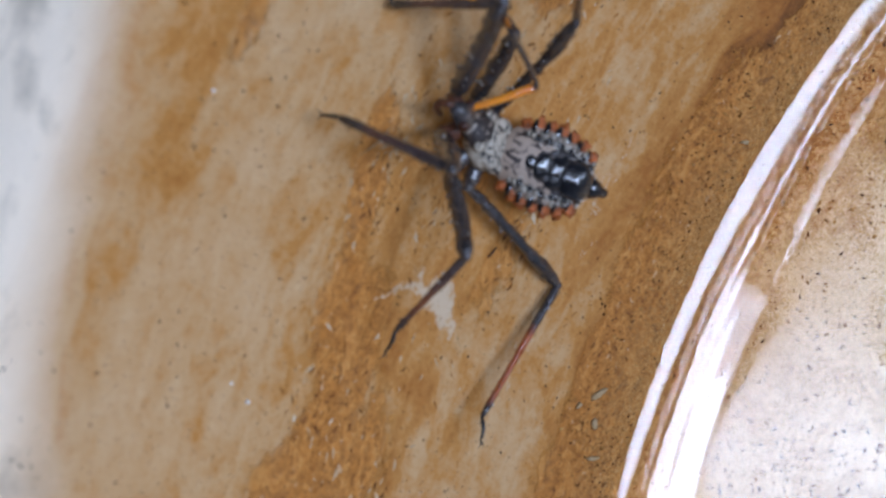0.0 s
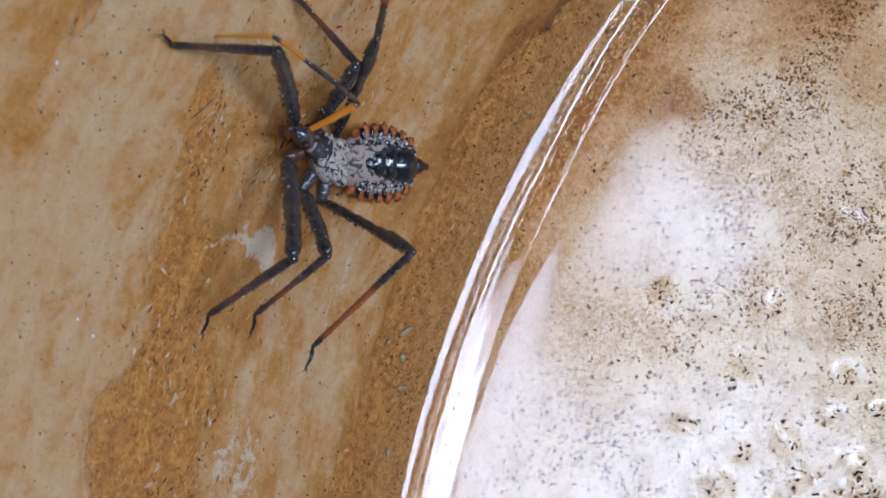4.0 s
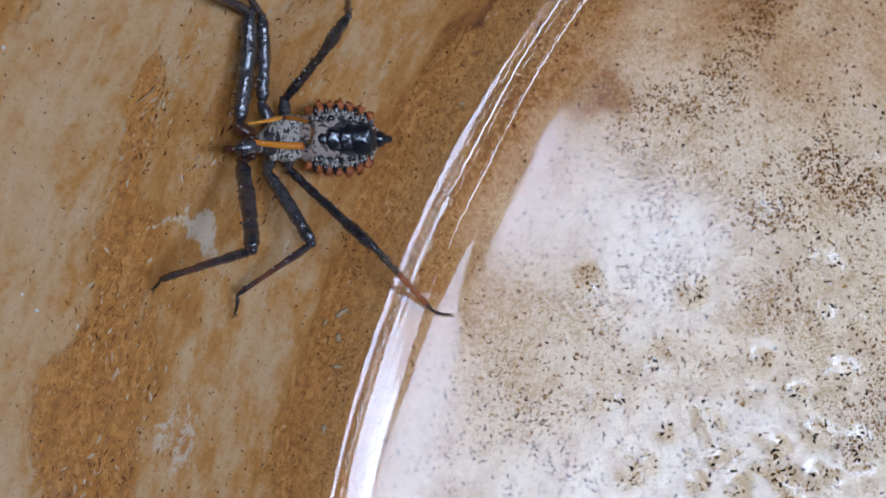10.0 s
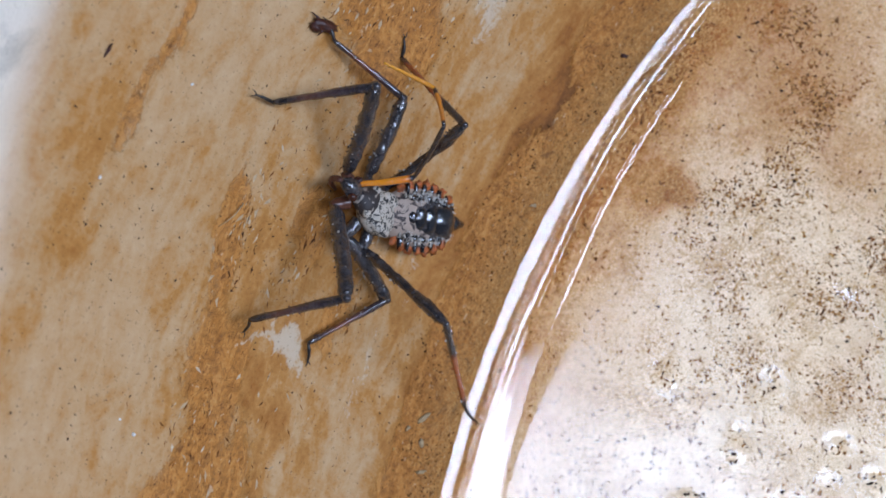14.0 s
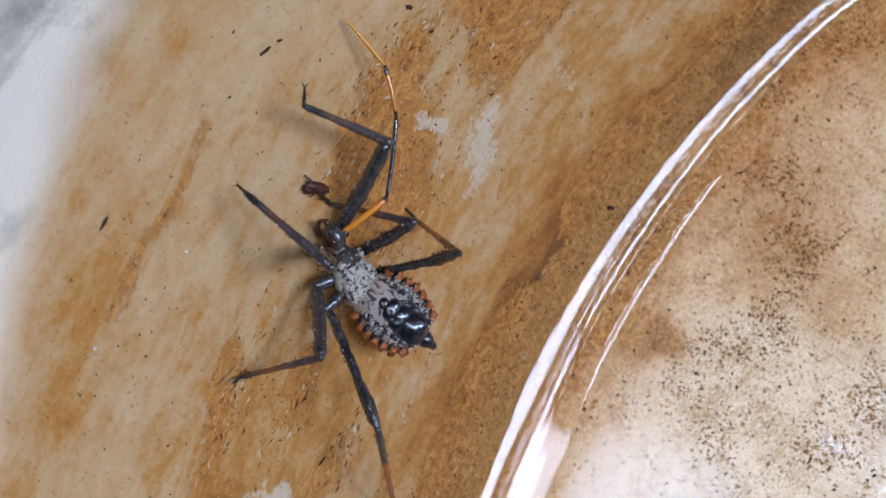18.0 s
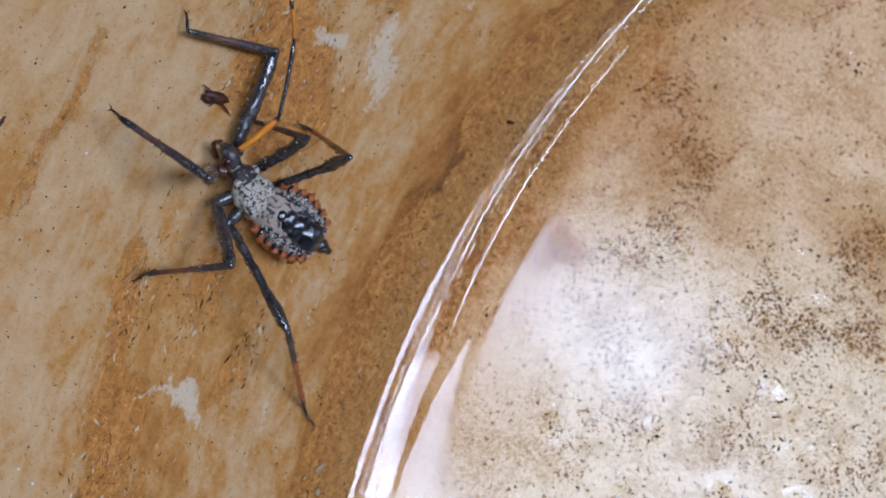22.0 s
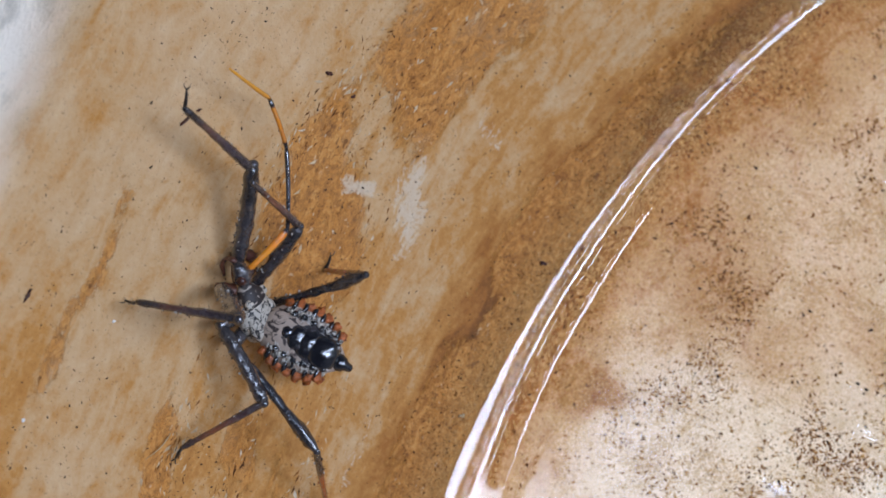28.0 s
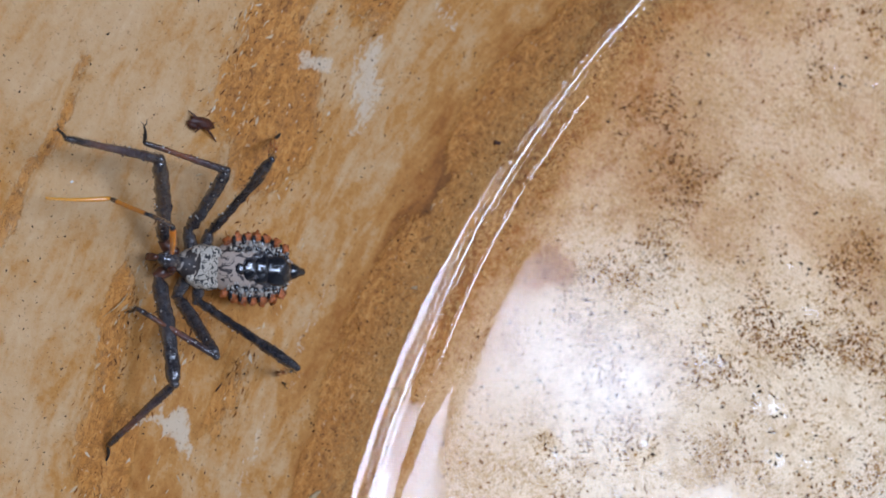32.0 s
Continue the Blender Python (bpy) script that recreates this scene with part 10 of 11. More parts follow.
    walk(LEG["LH"][1], [
        (0, pose(-0.00919, 0.00434, 0.00193, 0.0, 9.6, 83.4)),
        (0.5, pose(-0.00916, 0.00358, 0.00245, 1.7, 13.7, 91.6)),
        (1, pose(-0.00905, 0.00281, 0.00294, 3.9, 17.5, 100.1)),
        (1.333, pose(-0.00910, 0.00311, 0.00275, 3.1, 19.1, 97.4)),
        (1.667, pose(-0.00917, 0.00365, 0.00239, 1.3, 21.9, 92.2)),
        (2, pose(-0.00919, 0.00394, 0.00218, 0.2, 23.3, 89.4)),
        (2.5, pose(-0.00945, 0.00364, 0.00147, -0.8, 26.1, 87.0)),
        (3, pose(-0.00963, 0.00333, 0.00074, -1.9, 28.9, 84.6)),
        (3.5, pose(-0.00667, 0.00569, 0.00527, 2.1, 40.6, 91.6)),
        (4, pose(-0.00115, 0.00655, 0.00718, 9.4, 51.8, 101.7)),
        (4.25, pose(-0.00053, 0.00646, 0.00722, 7.3, 50.9, 98.9)),
        (4.5, pose(0.00009, 0.00635, 0.00721, 5.3, 49.9, 96.3)),
        (5, pose(-0.00033, 0.00610, 0.00739, -16.2, 50.0, 68.5)),
        (5.5, pose(-0.00127, 0.00549, 0.00767, -48.0, 31.5, 21.9)),
        (6, pose(-0.00220, 0.00483, 0.00780, -56.6, 2.6, -6.0)),
        (6.5, pose(-0.00262, 0.00452, 0.00782, -55.8, -11.1, -17.4)),
        (6.75, pose(-0.00209, 0.00422, 0.00798, -59.0, 55.0, -24.7)),
        (7, pose(-0.00156, 0.00391, 0.00809, 137.3, 58.2, 169.0)),
        (7.5, pose(-0.00119, 0.00464, 0.00794, 123.4, 37.5, 150.5)),
        (8, pose(-0.00081, 0.00535, 0.00772, 118.8, 15.3, 140.6)),
        (8.5, pose(-0.00154, 0.00587, 0.00749, 117.2, 17.7, 135.0)),
        (9, pose(-0.00225, 0.00636, 0.00718, 115.4, 20.0, 129.3)),
        (9.5, pose(-0.00216, 0.00673, 0.00699, 116.5, 14.9, 133.0)),
        (10, pose(-0.00208, 0.00709, 0.00678, 117.2, 9.8, 136.5)),
        (10.333, pose(-0.00244, 0.00726, 0.00661, 118.0, 12.6, 140.3)),
        (10.667, pose(-0.00310, 0.00754, 0.00623, 119.9, 17.8, 147.6)),
        (11, pose(-0.00345, 0.00768, 0.00600, 121.3, 20.5, 151.7)),
        (11.333, pose(-0.00309, 0.00785, 0.00599, 121.0, 18.2, 150.9)),
        (11.667, pose(-0.00241, 0.00815, 0.00591, 120.6, 13.8, 149.4)),
        (12, pose(-0.00204, 0.00829, 0.00586, 120.4, 11.5, 148.6)),
        (12.5, pose(-0.00224, 0.00740, 0.00654, 122.0, 10.1, 157.1)),
        (13, pose(-0.00241, 0.00644, 0.00711, 123.4, 8.5, 165.5)),
        (13.5, pose(-0.00193, 0.00659, 0.00710, 122.2, 15.7, 159.9)),
        (14, pose(-0.00270, 0.00660, 0.00696, 122.8, 16.1, 162.3)),
        (14.5, pose(-0.00435, 0.00650, 0.00644, 124.4, 16.8, 167.6)),
        (15, pose(-0.00587, 0.00624, 0.00564, 125.9, 17.4, 173.0)),
        (15.5, pose(-0.00650, 0.00607, 0.00520, 126.7, 17.7, 175.5)),
        (15.75, pose(-0.00612, 0.00661, 0.00518, 126.6, 16.3, 175.2)),
        (16, pose(-0.00571, 0.00713, 0.00512, 126.5, 15.0, 174.9)),
        (16.333, pose(-0.00629, 0.00690, 0.00479, 127.1, 16.4, 177.1)),
        (16.667, pose(-0.00727, 0.00639, 0.00409, 128.4, 19.1, -178.7)),
        (17, pose(-0.00774, 0.00608, 0.00367, 129.2, 20.5, -176.4)),
        (17.5, pose(-0.00800, 0.00590, 0.00340, 130.2, 22.9, -173.5)),
        (18, pose(-0.00823, 0.00571, 0.00313, 131.5, 25.1, -170.5)),
        (18.5, pose(-0.00704, 0.00703, 0.00379, 128.4, 20.0, -178.4)),
        (19, pose(-0.00557, 0.00812, 0.00425, 126.2, 14.6, 174.1)),
        (19.5, pose(-0.00583, 0.00768, 0.00450, 126.4, 18.2, 174.8)),
        (20, pose(-0.00608, 0.00722, 0.00472, 126.7, 21.8, 175.6)),
        (20.5, pose(-0.00730, 0.00650, 0.00396, 128.6, 24.8, -179.6)),
        (21, pose(-0.00831, 0.00564, 0.00304, 130.8, 27.6, -174.5)),
        (21.5, pose(-0.00841, 0.00537, 0.00308, 131.1, 29.1, -174.0)),
        (22, pose(-0.00850, 0.00509, 0.00312, 131.3, 30.6, -173.5)),
        (22.333, pose(-0.00841, 0.00510, 0.00329, 130.9, 32.4, -174.3)),
        (22.667, pose(-0.00823, 0.00511, 0.00360, 130.1, 35.7, -175.8)),
        (23, pose(-0.00813, 0.00512, 0.00377, 129.5, 37.4, -176.7)),
        (23.5, pose(-0.00787, 0.00427, 0.00457, 132.6, 45.1, -172.0)),
        (24, pose(-0.00749, 0.00339, 0.00528, 137.2, 52.5, -165.9)),
        (24.5, pose(-0.00800, 0.00326, 0.00468, 142.0, 49.5, -159.7)),
        (25, pose(-0.00845, 0.00314, 0.00404, 146.1, 46.1, -154.2)),
        (25.5, pose(-0.00887, 0.00319, 0.00325, 149.4, 37.1, -149.2)),
        (26, pose(-0.00922, 0.00323, 0.00242, 151.5, 27.9, -145.3)),
        (26.5, pose(-0.00906, 0.00326, 0.00282, 143.3, 31.7, -161.8)),
        (27, pose(-0.00882, 0.00347, 0.00314, 143.5, 29.5, -161.5)),
        (27.5, pose(-0.00830, 0.00394, 0.00384, 144.0, 24.7, -160.8)),
        (28, pose(-0.00777, 0.00440, 0.00455, 144.4, 20.0, -160.2)),
        (28.5, pose(-0.00754, 0.00461, 0.00487, 144.6, 17.8, -159.9)),
        (29, pose(-0.00751, 0.00416, 0.00506, 145.3, 26.5, -157.1)),
        (29.5, pose(-0.00744, 0.00404, 0.00518, 144.4, 29.3, -158.5)),
        (30, pose(-0.00734, 0.00392, 0.00532, 144.0, 33.0, -159.0)),
        (30.5, pose(-0.00677, 0.00488, 0.00557, 138.8, 39.1, -167.1)),
        (31, pose(-0.00367, 0.00678, 0.00657, 132.9, 43.9, -176.0)),
        (31.333, pose(-0.00374, 0.00650, 0.00670, 130.6, 45.7, -179.2)),
        (31.667, pose(-0.00388, 0.00600, 0.00691, 125.8, 48.6, 174.3)),
        (32, pose(-0.00391, 0.00573, 0.00703, 123.1, 50.2, 170.7)),
    ])
    walk(LEG["LH"][2], [
        (0, pose(-0.00819, 0.01296, 0.00047, 0.0, -7.2, 105.8)),
        (0.5, pose(-0.00940, 0.01213, 0.00037, -0.4, -7.9, 109.1)),
        (1, pose(-0.01051, 0.01107, 0.00028, -0.9, -8.5, 112.5)),
        (1.333, pose(-0.01017, 0.01135, -0.00013, -0.6, -6.2, 110.4)),
        (1.667, pose(-0.00949, 0.01181, -0.00090, -0.4, -1.9, 106.5)),
        (2, pose(-0.00910, 0.01202, -0.00130, -0.3, 0.4, 104.4)),
        (2.5, pose(-0.00904, 0.01153, -0.00241, -0.4, 8.0, 103.9)),
        (3, pose(-0.00890, 0.01100, -0.00351, -0.5, 15.6, 103.4)),
        (3.5, pose(-0.00686, 0.01237, -0.00046, -1.0, 16.6, 101.4)),
        (4, pose(-0.00225, 0.01188, 0.00027, -1.6, 17.5, 99.4)),
        (4.25, pose(-0.00139, 0.01195, 0.00039, -2.0, 16.0, 98.0)),
        (4.5, pose(-0.00053, 0.01199, 0.00049, -2.4, 14.4, 96.6)),
        (5, pose(0.00174, 0.01136, 0.00064, -1.2, 25.8, 100.0)),
        (5.5, pose(0.00569, 0.00829, 0.00307, 5.9, 50.3, 111.3)),
        (6, pose(0.00654, 0.00391, 0.00740, 35.7, 71.4, 144.6)),
        (6.5, pose(0.00562, 0.00194, 0.00951, 74.0, 75.1, -175.5)),
        (6.75, pose(0.00250, 0.00211, 0.00077, 77.8, 33.1, -171.2)),
        (7, pose(-0.00612, 0.00480, 0.00061, 78.0, -9.1, -170.1)),
        (7.5, pose(-0.00727, 0.00807, 0.00259, 78.0, 8.1, -170.8)),
        (8, pose(-0.00737, 0.01074, 0.00540, 77.8, 25.2, -171.5)),
        (8.5, pose(-0.00746, 0.01180, 0.00481, 75.8, -8.4, 175.6)),
        (9, pose(-0.00749, 0.01276, 0.00417, 82.7, -41.5, 160.0)),
        (9.5, pose(-0.00796, 0.01295, 0.00473, 83.2, -44.8, 159.4)),
        (10, pose(-0.00836, 0.01306, 0.00529, 83.6, -48.1, 158.7)),
        (10.333, pose(-0.00904, 0.01275, 0.00468, 89.4, -44.4, 150.8)),
        (10.667, pose(-0.01017, 0.01203, 0.00353, 97.3, -36.4, 138.7)),
        (11, pose(-0.01071, 0.01158, 0.00292, 100.4, -31.7, 133.2)),
        (11.333, pose(-0.01039, 0.01192, 0.00324, 100.9, -33.9, 132.1)),
        (11.667, pose(-0.00976, 0.01250, 0.00381, 102.1, -37.8, 130.1)),
        (12, pose(-0.00940, 0.01278, 0.00411, 102.9, -39.9, 128.9)),
        (12.5, pose(-0.01022, 0.01077, 0.00500, 100.7, -40.4, 132.2)),
        (13, pose(-0.01084, 0.00861, 0.00582, 98.6, -40.8, 135.5)),
        (13.5, pose(-0.00988, 0.00950, 0.00472, 86.8, -18.5, 158.5)),
        (14, pose(-0.01076, 0.00917, 0.00453, 86.9, -19.5, 158.4)),
        (14.5, pose(-0.01258, 0.00830, 0.00389, 87.0, -21.5, 158.0)),
        (15, pose(-0.01420, 0.00726, 0.00301, 87.1, -23.6, 157.7)),
        (15.5, pose(-0.01486, 0.00674, 0.00253, 87.2, -24.5, 157.5)),
        (15.75, pose(-0.01454, 0.00732, 0.00271, 87.4, -24.2, 157.0)),
        (16, pose(-0.01418, 0.00789, 0.00285, 87.6, -23.9, 156.5)),
        (16.333, pose(-0.01472, 0.00733, 0.00230, 87.0, -23.1, 158.1)),
        (16.667, pose(-0.01559, 0.00621, 0.00121, 85.9, -21.7, 161.0)),
        (17, pose(-0.01597, 0.00557, 0.00058, 85.3, -20.9, 162.5)),
        (17.5, pose(-0.01605, 0.00498, -0.00001, 85.6, -20.7, 161.7)),
        (18, pose(-0.01609, 0.00439, -0.00061, 85.9, -20.5, 160.9)),
        (18.5, pose(-0.01531, 0.00680, 0.00078, 84.1, -4.5, 169.3)),
        (19, pose(-0.01404, 0.00900, 0.00204, 84.6, 11.5, 177.2)),
        (19.5, pose(-0.01416, 0.00843, 0.00175, 84.5, 3.6, 177.1)),
        (20, pose(-0.01422, 0.00785, 0.00146, 84.5, -4.4, 177.0)),
        (20.5, pose(-0.01529, 0.00644, 0.00027, 84.4, -4.0, 178.7)),
        (21, pose(-0.01607, 0.00489, -0.00104, 84.3, -3.7, -179.6)),
        (21.5, pose(-0.01605, 0.00456, -0.00120, 85.3, -13.3, 173.8)),
        (22, pose(-0.01602, 0.00423, -0.00137, 87.5, -22.7, 166.8)),
        (22.333, pose(-0.01580, 0.00435, -0.00143, 88.6, -21.3, 163.8)),
        (22.667, pose(-0.01536, 0.00459, -0.00153, 90.4, -18.7, 158.4)),
        (23, pose(-0.01511, 0.00471, -0.00157, 91.3, -17.2, 155.5)),
        (23.5, pose(-0.01403, 0.00340, -0.00166, 90.1, -16.0, 159.8)),
        (24, pose(-0.01268, 0.00208, -0.00171, 89.0, -14.7, 164.0)),
        (24.5, pose(-0.01336, 0.00128, -0.00201, 87.5, -10.2, 171.1)),
        (25, pose(-0.01394, 0.00049, -0.00230, 86.5, -5.6, 177.9)),
        (25.5, pose(-0.01490, -0.00040, -0.00206, 86.0, -6.2, -177.1)),
        (26, pose(-0.01561, -0.00120, -0.00171, 85.5, -6.7, -172.1)),
        (26.5, pose(-0.01617, 0.00092, -0.00180, 85.5, 6.6, -170.8)),
        (27, pose(-0.01605, 0.00105, -0.00118, 85.3, 3.0, -173.8)),
        (27.5, pose(-0.01579, 0.00133, 0.00019, 85.4, -5.0, 179.5)),
        (28, pose(-0.01552, 0.00161, 0.00156, 86.5, -12.9, 172.6)),
        (28.5, pose(-0.01541, 0.00174, 0.00218, 87.4, -16.4, 169.4)),
        (29, pose(-0.01476, 0.00110, 0.00113, 85.2, -9.1, 179.3)),
        (29.5, pose(-0.01459, 0.00123, 0.00088, 112.4, -43.2, 121.9)),
        (30, pose(-0.01423, 0.00129, 0.00053, 110.0, -42.2, 123.0)),
        (30.5, pose(-0.01343, 0.00336, 0.00003, 100.0, -30.6, 121.5)),
        (31, pose(-0.00999, 0.00633, 0.00046, 96.0, -21.1, 114.7)),
        (31.333, pose(-0.00989, 0.00641, 0.00041, 103.2, -33.2, 102.5)),
        (31.667, pose(-0.00967, 0.00658, 0.00031, 131.7, -54.9, 77.1)),
        (32, pose(-0.00947, 0.00665, 0.00027, 156.7, -65.3, 63.5)),
    ])
    walk(ANT[0], [
        (0, pose(0.00301, -0.00035, 0.00045, -0.0, -53.4, -113.3)),
        (0.5, pose(0.00301, -0.00035, 0.00045, -2.7, -53.2, -109.9)),
        (1, pose(0.00301, -0.00035, 0.00045, -5.4, -52.9, -106.5)),
        (1.333, pose(0.00301, -0.00035, 0.00045, -4.5, -52.5, -107.7)),
        (1.667, pose(0.00301, -0.00035, 0.00045, -2.7, -51.7, -109.9)),
        (2, pose(0.00301, -0.00035, 0.00045, -1.8, -51.3, -111.1)),
        (2.5, pose(0.00301, -0.00035, 0.00045, -21.8, -65.6, -88.0)),
        (3, pose(0.00301, -0.00035, 0.00045, -68.3, -71.2, -38.3)),
        (3.5, pose(0.00301, -0.00035, 0.00045, -37.9, -70.9, -70.4)),
        (4, pose(0.00301, -0.00035, 0.00045, -14.9, -65.8, -95.1)),
        (4.25, pose(0.00301, -0.00035, 0.00045, 5.3, -63.7, -117.3)),
        (4.5, pose(0.00301, -0.00035, 0.00045, 20.6, -58.7, -134.8)),
        (5, pose(0.00301, -0.00035, 0.00045, 9.6, -66.2, -122.4)),
        (5.5, pose(0.00301, -0.00035, 0.00045, -47.2, -73.9, -62.7)),
        (6, pose(0.00301, -0.00035, 0.00045, -92.0, -61.9, -15.0)),
        (6.5, pose(0.00301, -0.00035, 0.00045, -99.9, -53.9, -5.7)),
        (6.75, pose(0.00301, -0.00035, 0.00045, -98.8, -56.6, -7.0)),
        (7, pose(0.00301, -0.00035, 0.00045, -97.6, -59.3, -8.4)),
        (7.5, pose(0.00301, -0.00035, 0.00045, 151.5, -77.0, 105.8)),
        (8, pose(0.00301, -0.00035, 0.00045, 115.5, -42.9, 145.3)),
        (8.5, pose(0.00301, -0.00035, 0.00045, 113.6, -39.3, 148.1)),
        (9, pose(0.00301, -0.00035, 0.00045, 112.1, -35.6, 150.6)),
        (9.5, pose(0.00301, -0.00035, 0.00045, 106.2, -39.2, 160.3)),
        (10, pose(0.00301, -0.00035, 0.00045, 99.3, -42.0, 170.9)),
        (10.333, pose(0.00301, -0.00035, 0.00045, 95.5, -65.6, 175.6)),
        (10.667, pose(0.00301, -0.00035, 0.00045, -65.6, -69.9, -22.0)),
        (11, pose(0.00301, -0.00035, 0.00045, -70.8, -46.4, -16.0)),
        (11.333, pose(0.00301, -0.00035, 0.00045, -61.7, -68.2, -26.7)),
        (11.667, pose(0.00301, -0.00035, 0.00045, 79.5, -68.0, -170.4)),
        (12, pose(0.00301, -0.00035, 0.00045, 88.5, -46.2, 179.1)),
        (12.5, pose(0.00301, -0.00035, 0.00045, 78.8, -51.8, -168.1)),
        (13, pose(0.00301, -0.00035, 0.00045, 66.0, -55.6, -152.3)),
        (13.5, pose(0.00301, -0.00035, 0.00045, 61.8, -56.0, -147.3)),
        (14, pose(0.00301, -0.00035, 0.00045, 54.1, -55.7, -138.0)),
        (14.5, pose(0.00301, -0.00035, 0.00045, 38.6, -52.7, -118.9)),
        (15, pose(0.00301, -0.00035, 0.00045, 26.6, -47.1, -103.2)),
        (15.5, pose(0.00301, -0.00035, 0.00045, 22.3, -43.9, -97.2)),
        (15.75, pose(0.00301, -0.00035, 0.00045, 16.7, -42.6, -89.1)),
        (16, pose(0.00301, -0.00035, 0.00045, 11.6, -40.7, -81.4)),
        (16.333, pose(0.00301, -0.00035, 0.00045, 4.0, -36.7, -69.3)),
        (16.667, pose(0.00301, -0.00035, 0.00045, -6.1, -26.5, -50.1)),
        (17, pose(0.00301, -0.00035, 0.00045, -9.6, -20.1, -41.3)),
        (17.5, pose(0.00301, -0.00035, 0.00045, -3.7, -29.7, -55.3)),
        (18, pose(0.00301, -0.00035, 0.00045, 5.6, -37.6, -71.9)),
        (18.5, pose(0.00301, -0.00035, 0.00045, 16.0, -43.6, -87.9)),
        (19, pose(0.00301, -0.00035, 0.00045, 29.3, -46.9, -106.5)),
        (19.5, pose(0.00301, -0.00035, 0.00045, 30.1, -44.4, -107.7)),
        (20, pose(0.00301, -0.00035, 0.00045, 30.9, -42.0, -108.7)),
        (20.5, pose(0.00301, -0.00035, 0.00045, 22.4, -40.4, -95.9)),
        (21, pose(0.00301, -0.00035, 0.00045, 14.8, -37.4, -83.8)),
        (21.5, pose(0.00301, -0.00035, 0.00045, 12.9, -36.3, -80.7)),
        (22, pose(0.00301, -0.00035, 0.00045, 11.1, -35.2, -77.6)),
        (22.333, pose(0.00301, -0.00035, 0.00045, 8.3, -33.5, -72.6)),
        (22.667, pose(0.00301, -0.00035, 0.00045, 3.6, -29.9, -63.7)),
        (23, pose(0.00301, -0.00035, 0.00045, 1.4, -27.7, -59.1)),
        (23.5, pose(0.00301, -0.00035, 0.00045, -1.9, -25.7, -51.7)),
        (24, pose(0.00301, -0.00035, 0.00045, -4.9, -23.3, -44.6)),
        (24.5, pose(0.00301, -0.00035, 0.00045, -2.1, -32.3, -50.5)),
        (25, pose(0.00301, -0.00035, 0.00045, 2.2, -41.0, -57.7)),
        (25.5, pose(0.00301, -0.00035, 0.00045, -6.7, -40.6, -44.1)),
        (26, pose(0.00301, -0.00035, 0.00045, -15.1, -38.6, -31.0)),
        (26.5, pose(0.00301, -0.00035, 0.00045, -8.9, -24.5, -42.6)),
        (27, pose(0.00301, -0.00035, 0.00045, -7.7, -27.2, -45.2)),
        (27.5, pose(0.00301, -0.00035, 0.00045, -4.6, -33.0, -51.3)),
        (28, pose(0.00301, -0.00035, 0.00045, -0.4, -38.4, -58.2)),
        (28.5, pose(0.00301, -0.00035, 0.00045, 1.8, -40.7, -61.7)),
        (29, pose(0.00301, -0.00035, 0.00045, 5.5, -39.8, -67.2)),
        (29.5, pose(0.00301, -0.00035, 0.00045, 8.5, -39.9, -71.7)),
        (30, pose(0.00301, -0.00035, 0.00045, 11.6, -40.7, -76.2)),
        (30.5, pose(0.00301, -0.00035, 0.00045, 20.6, -40.1, -88.7)),
        (31, pose(0.00301, -0.00035, 0.00045, 30.4, -38.0, -102.3)),
        (31.333, pose(0.00301, -0.00035, 0.00045, 15.3, -44.5, -81.7)),
        (31.667, pose(0.00301, -0.00035, 0.00045, -10.3, -42.5, -47.3)),
        (32, pose(0.00301, -0.00035, 0.00045, -20.2, -37.3, -32.7)),
    ])
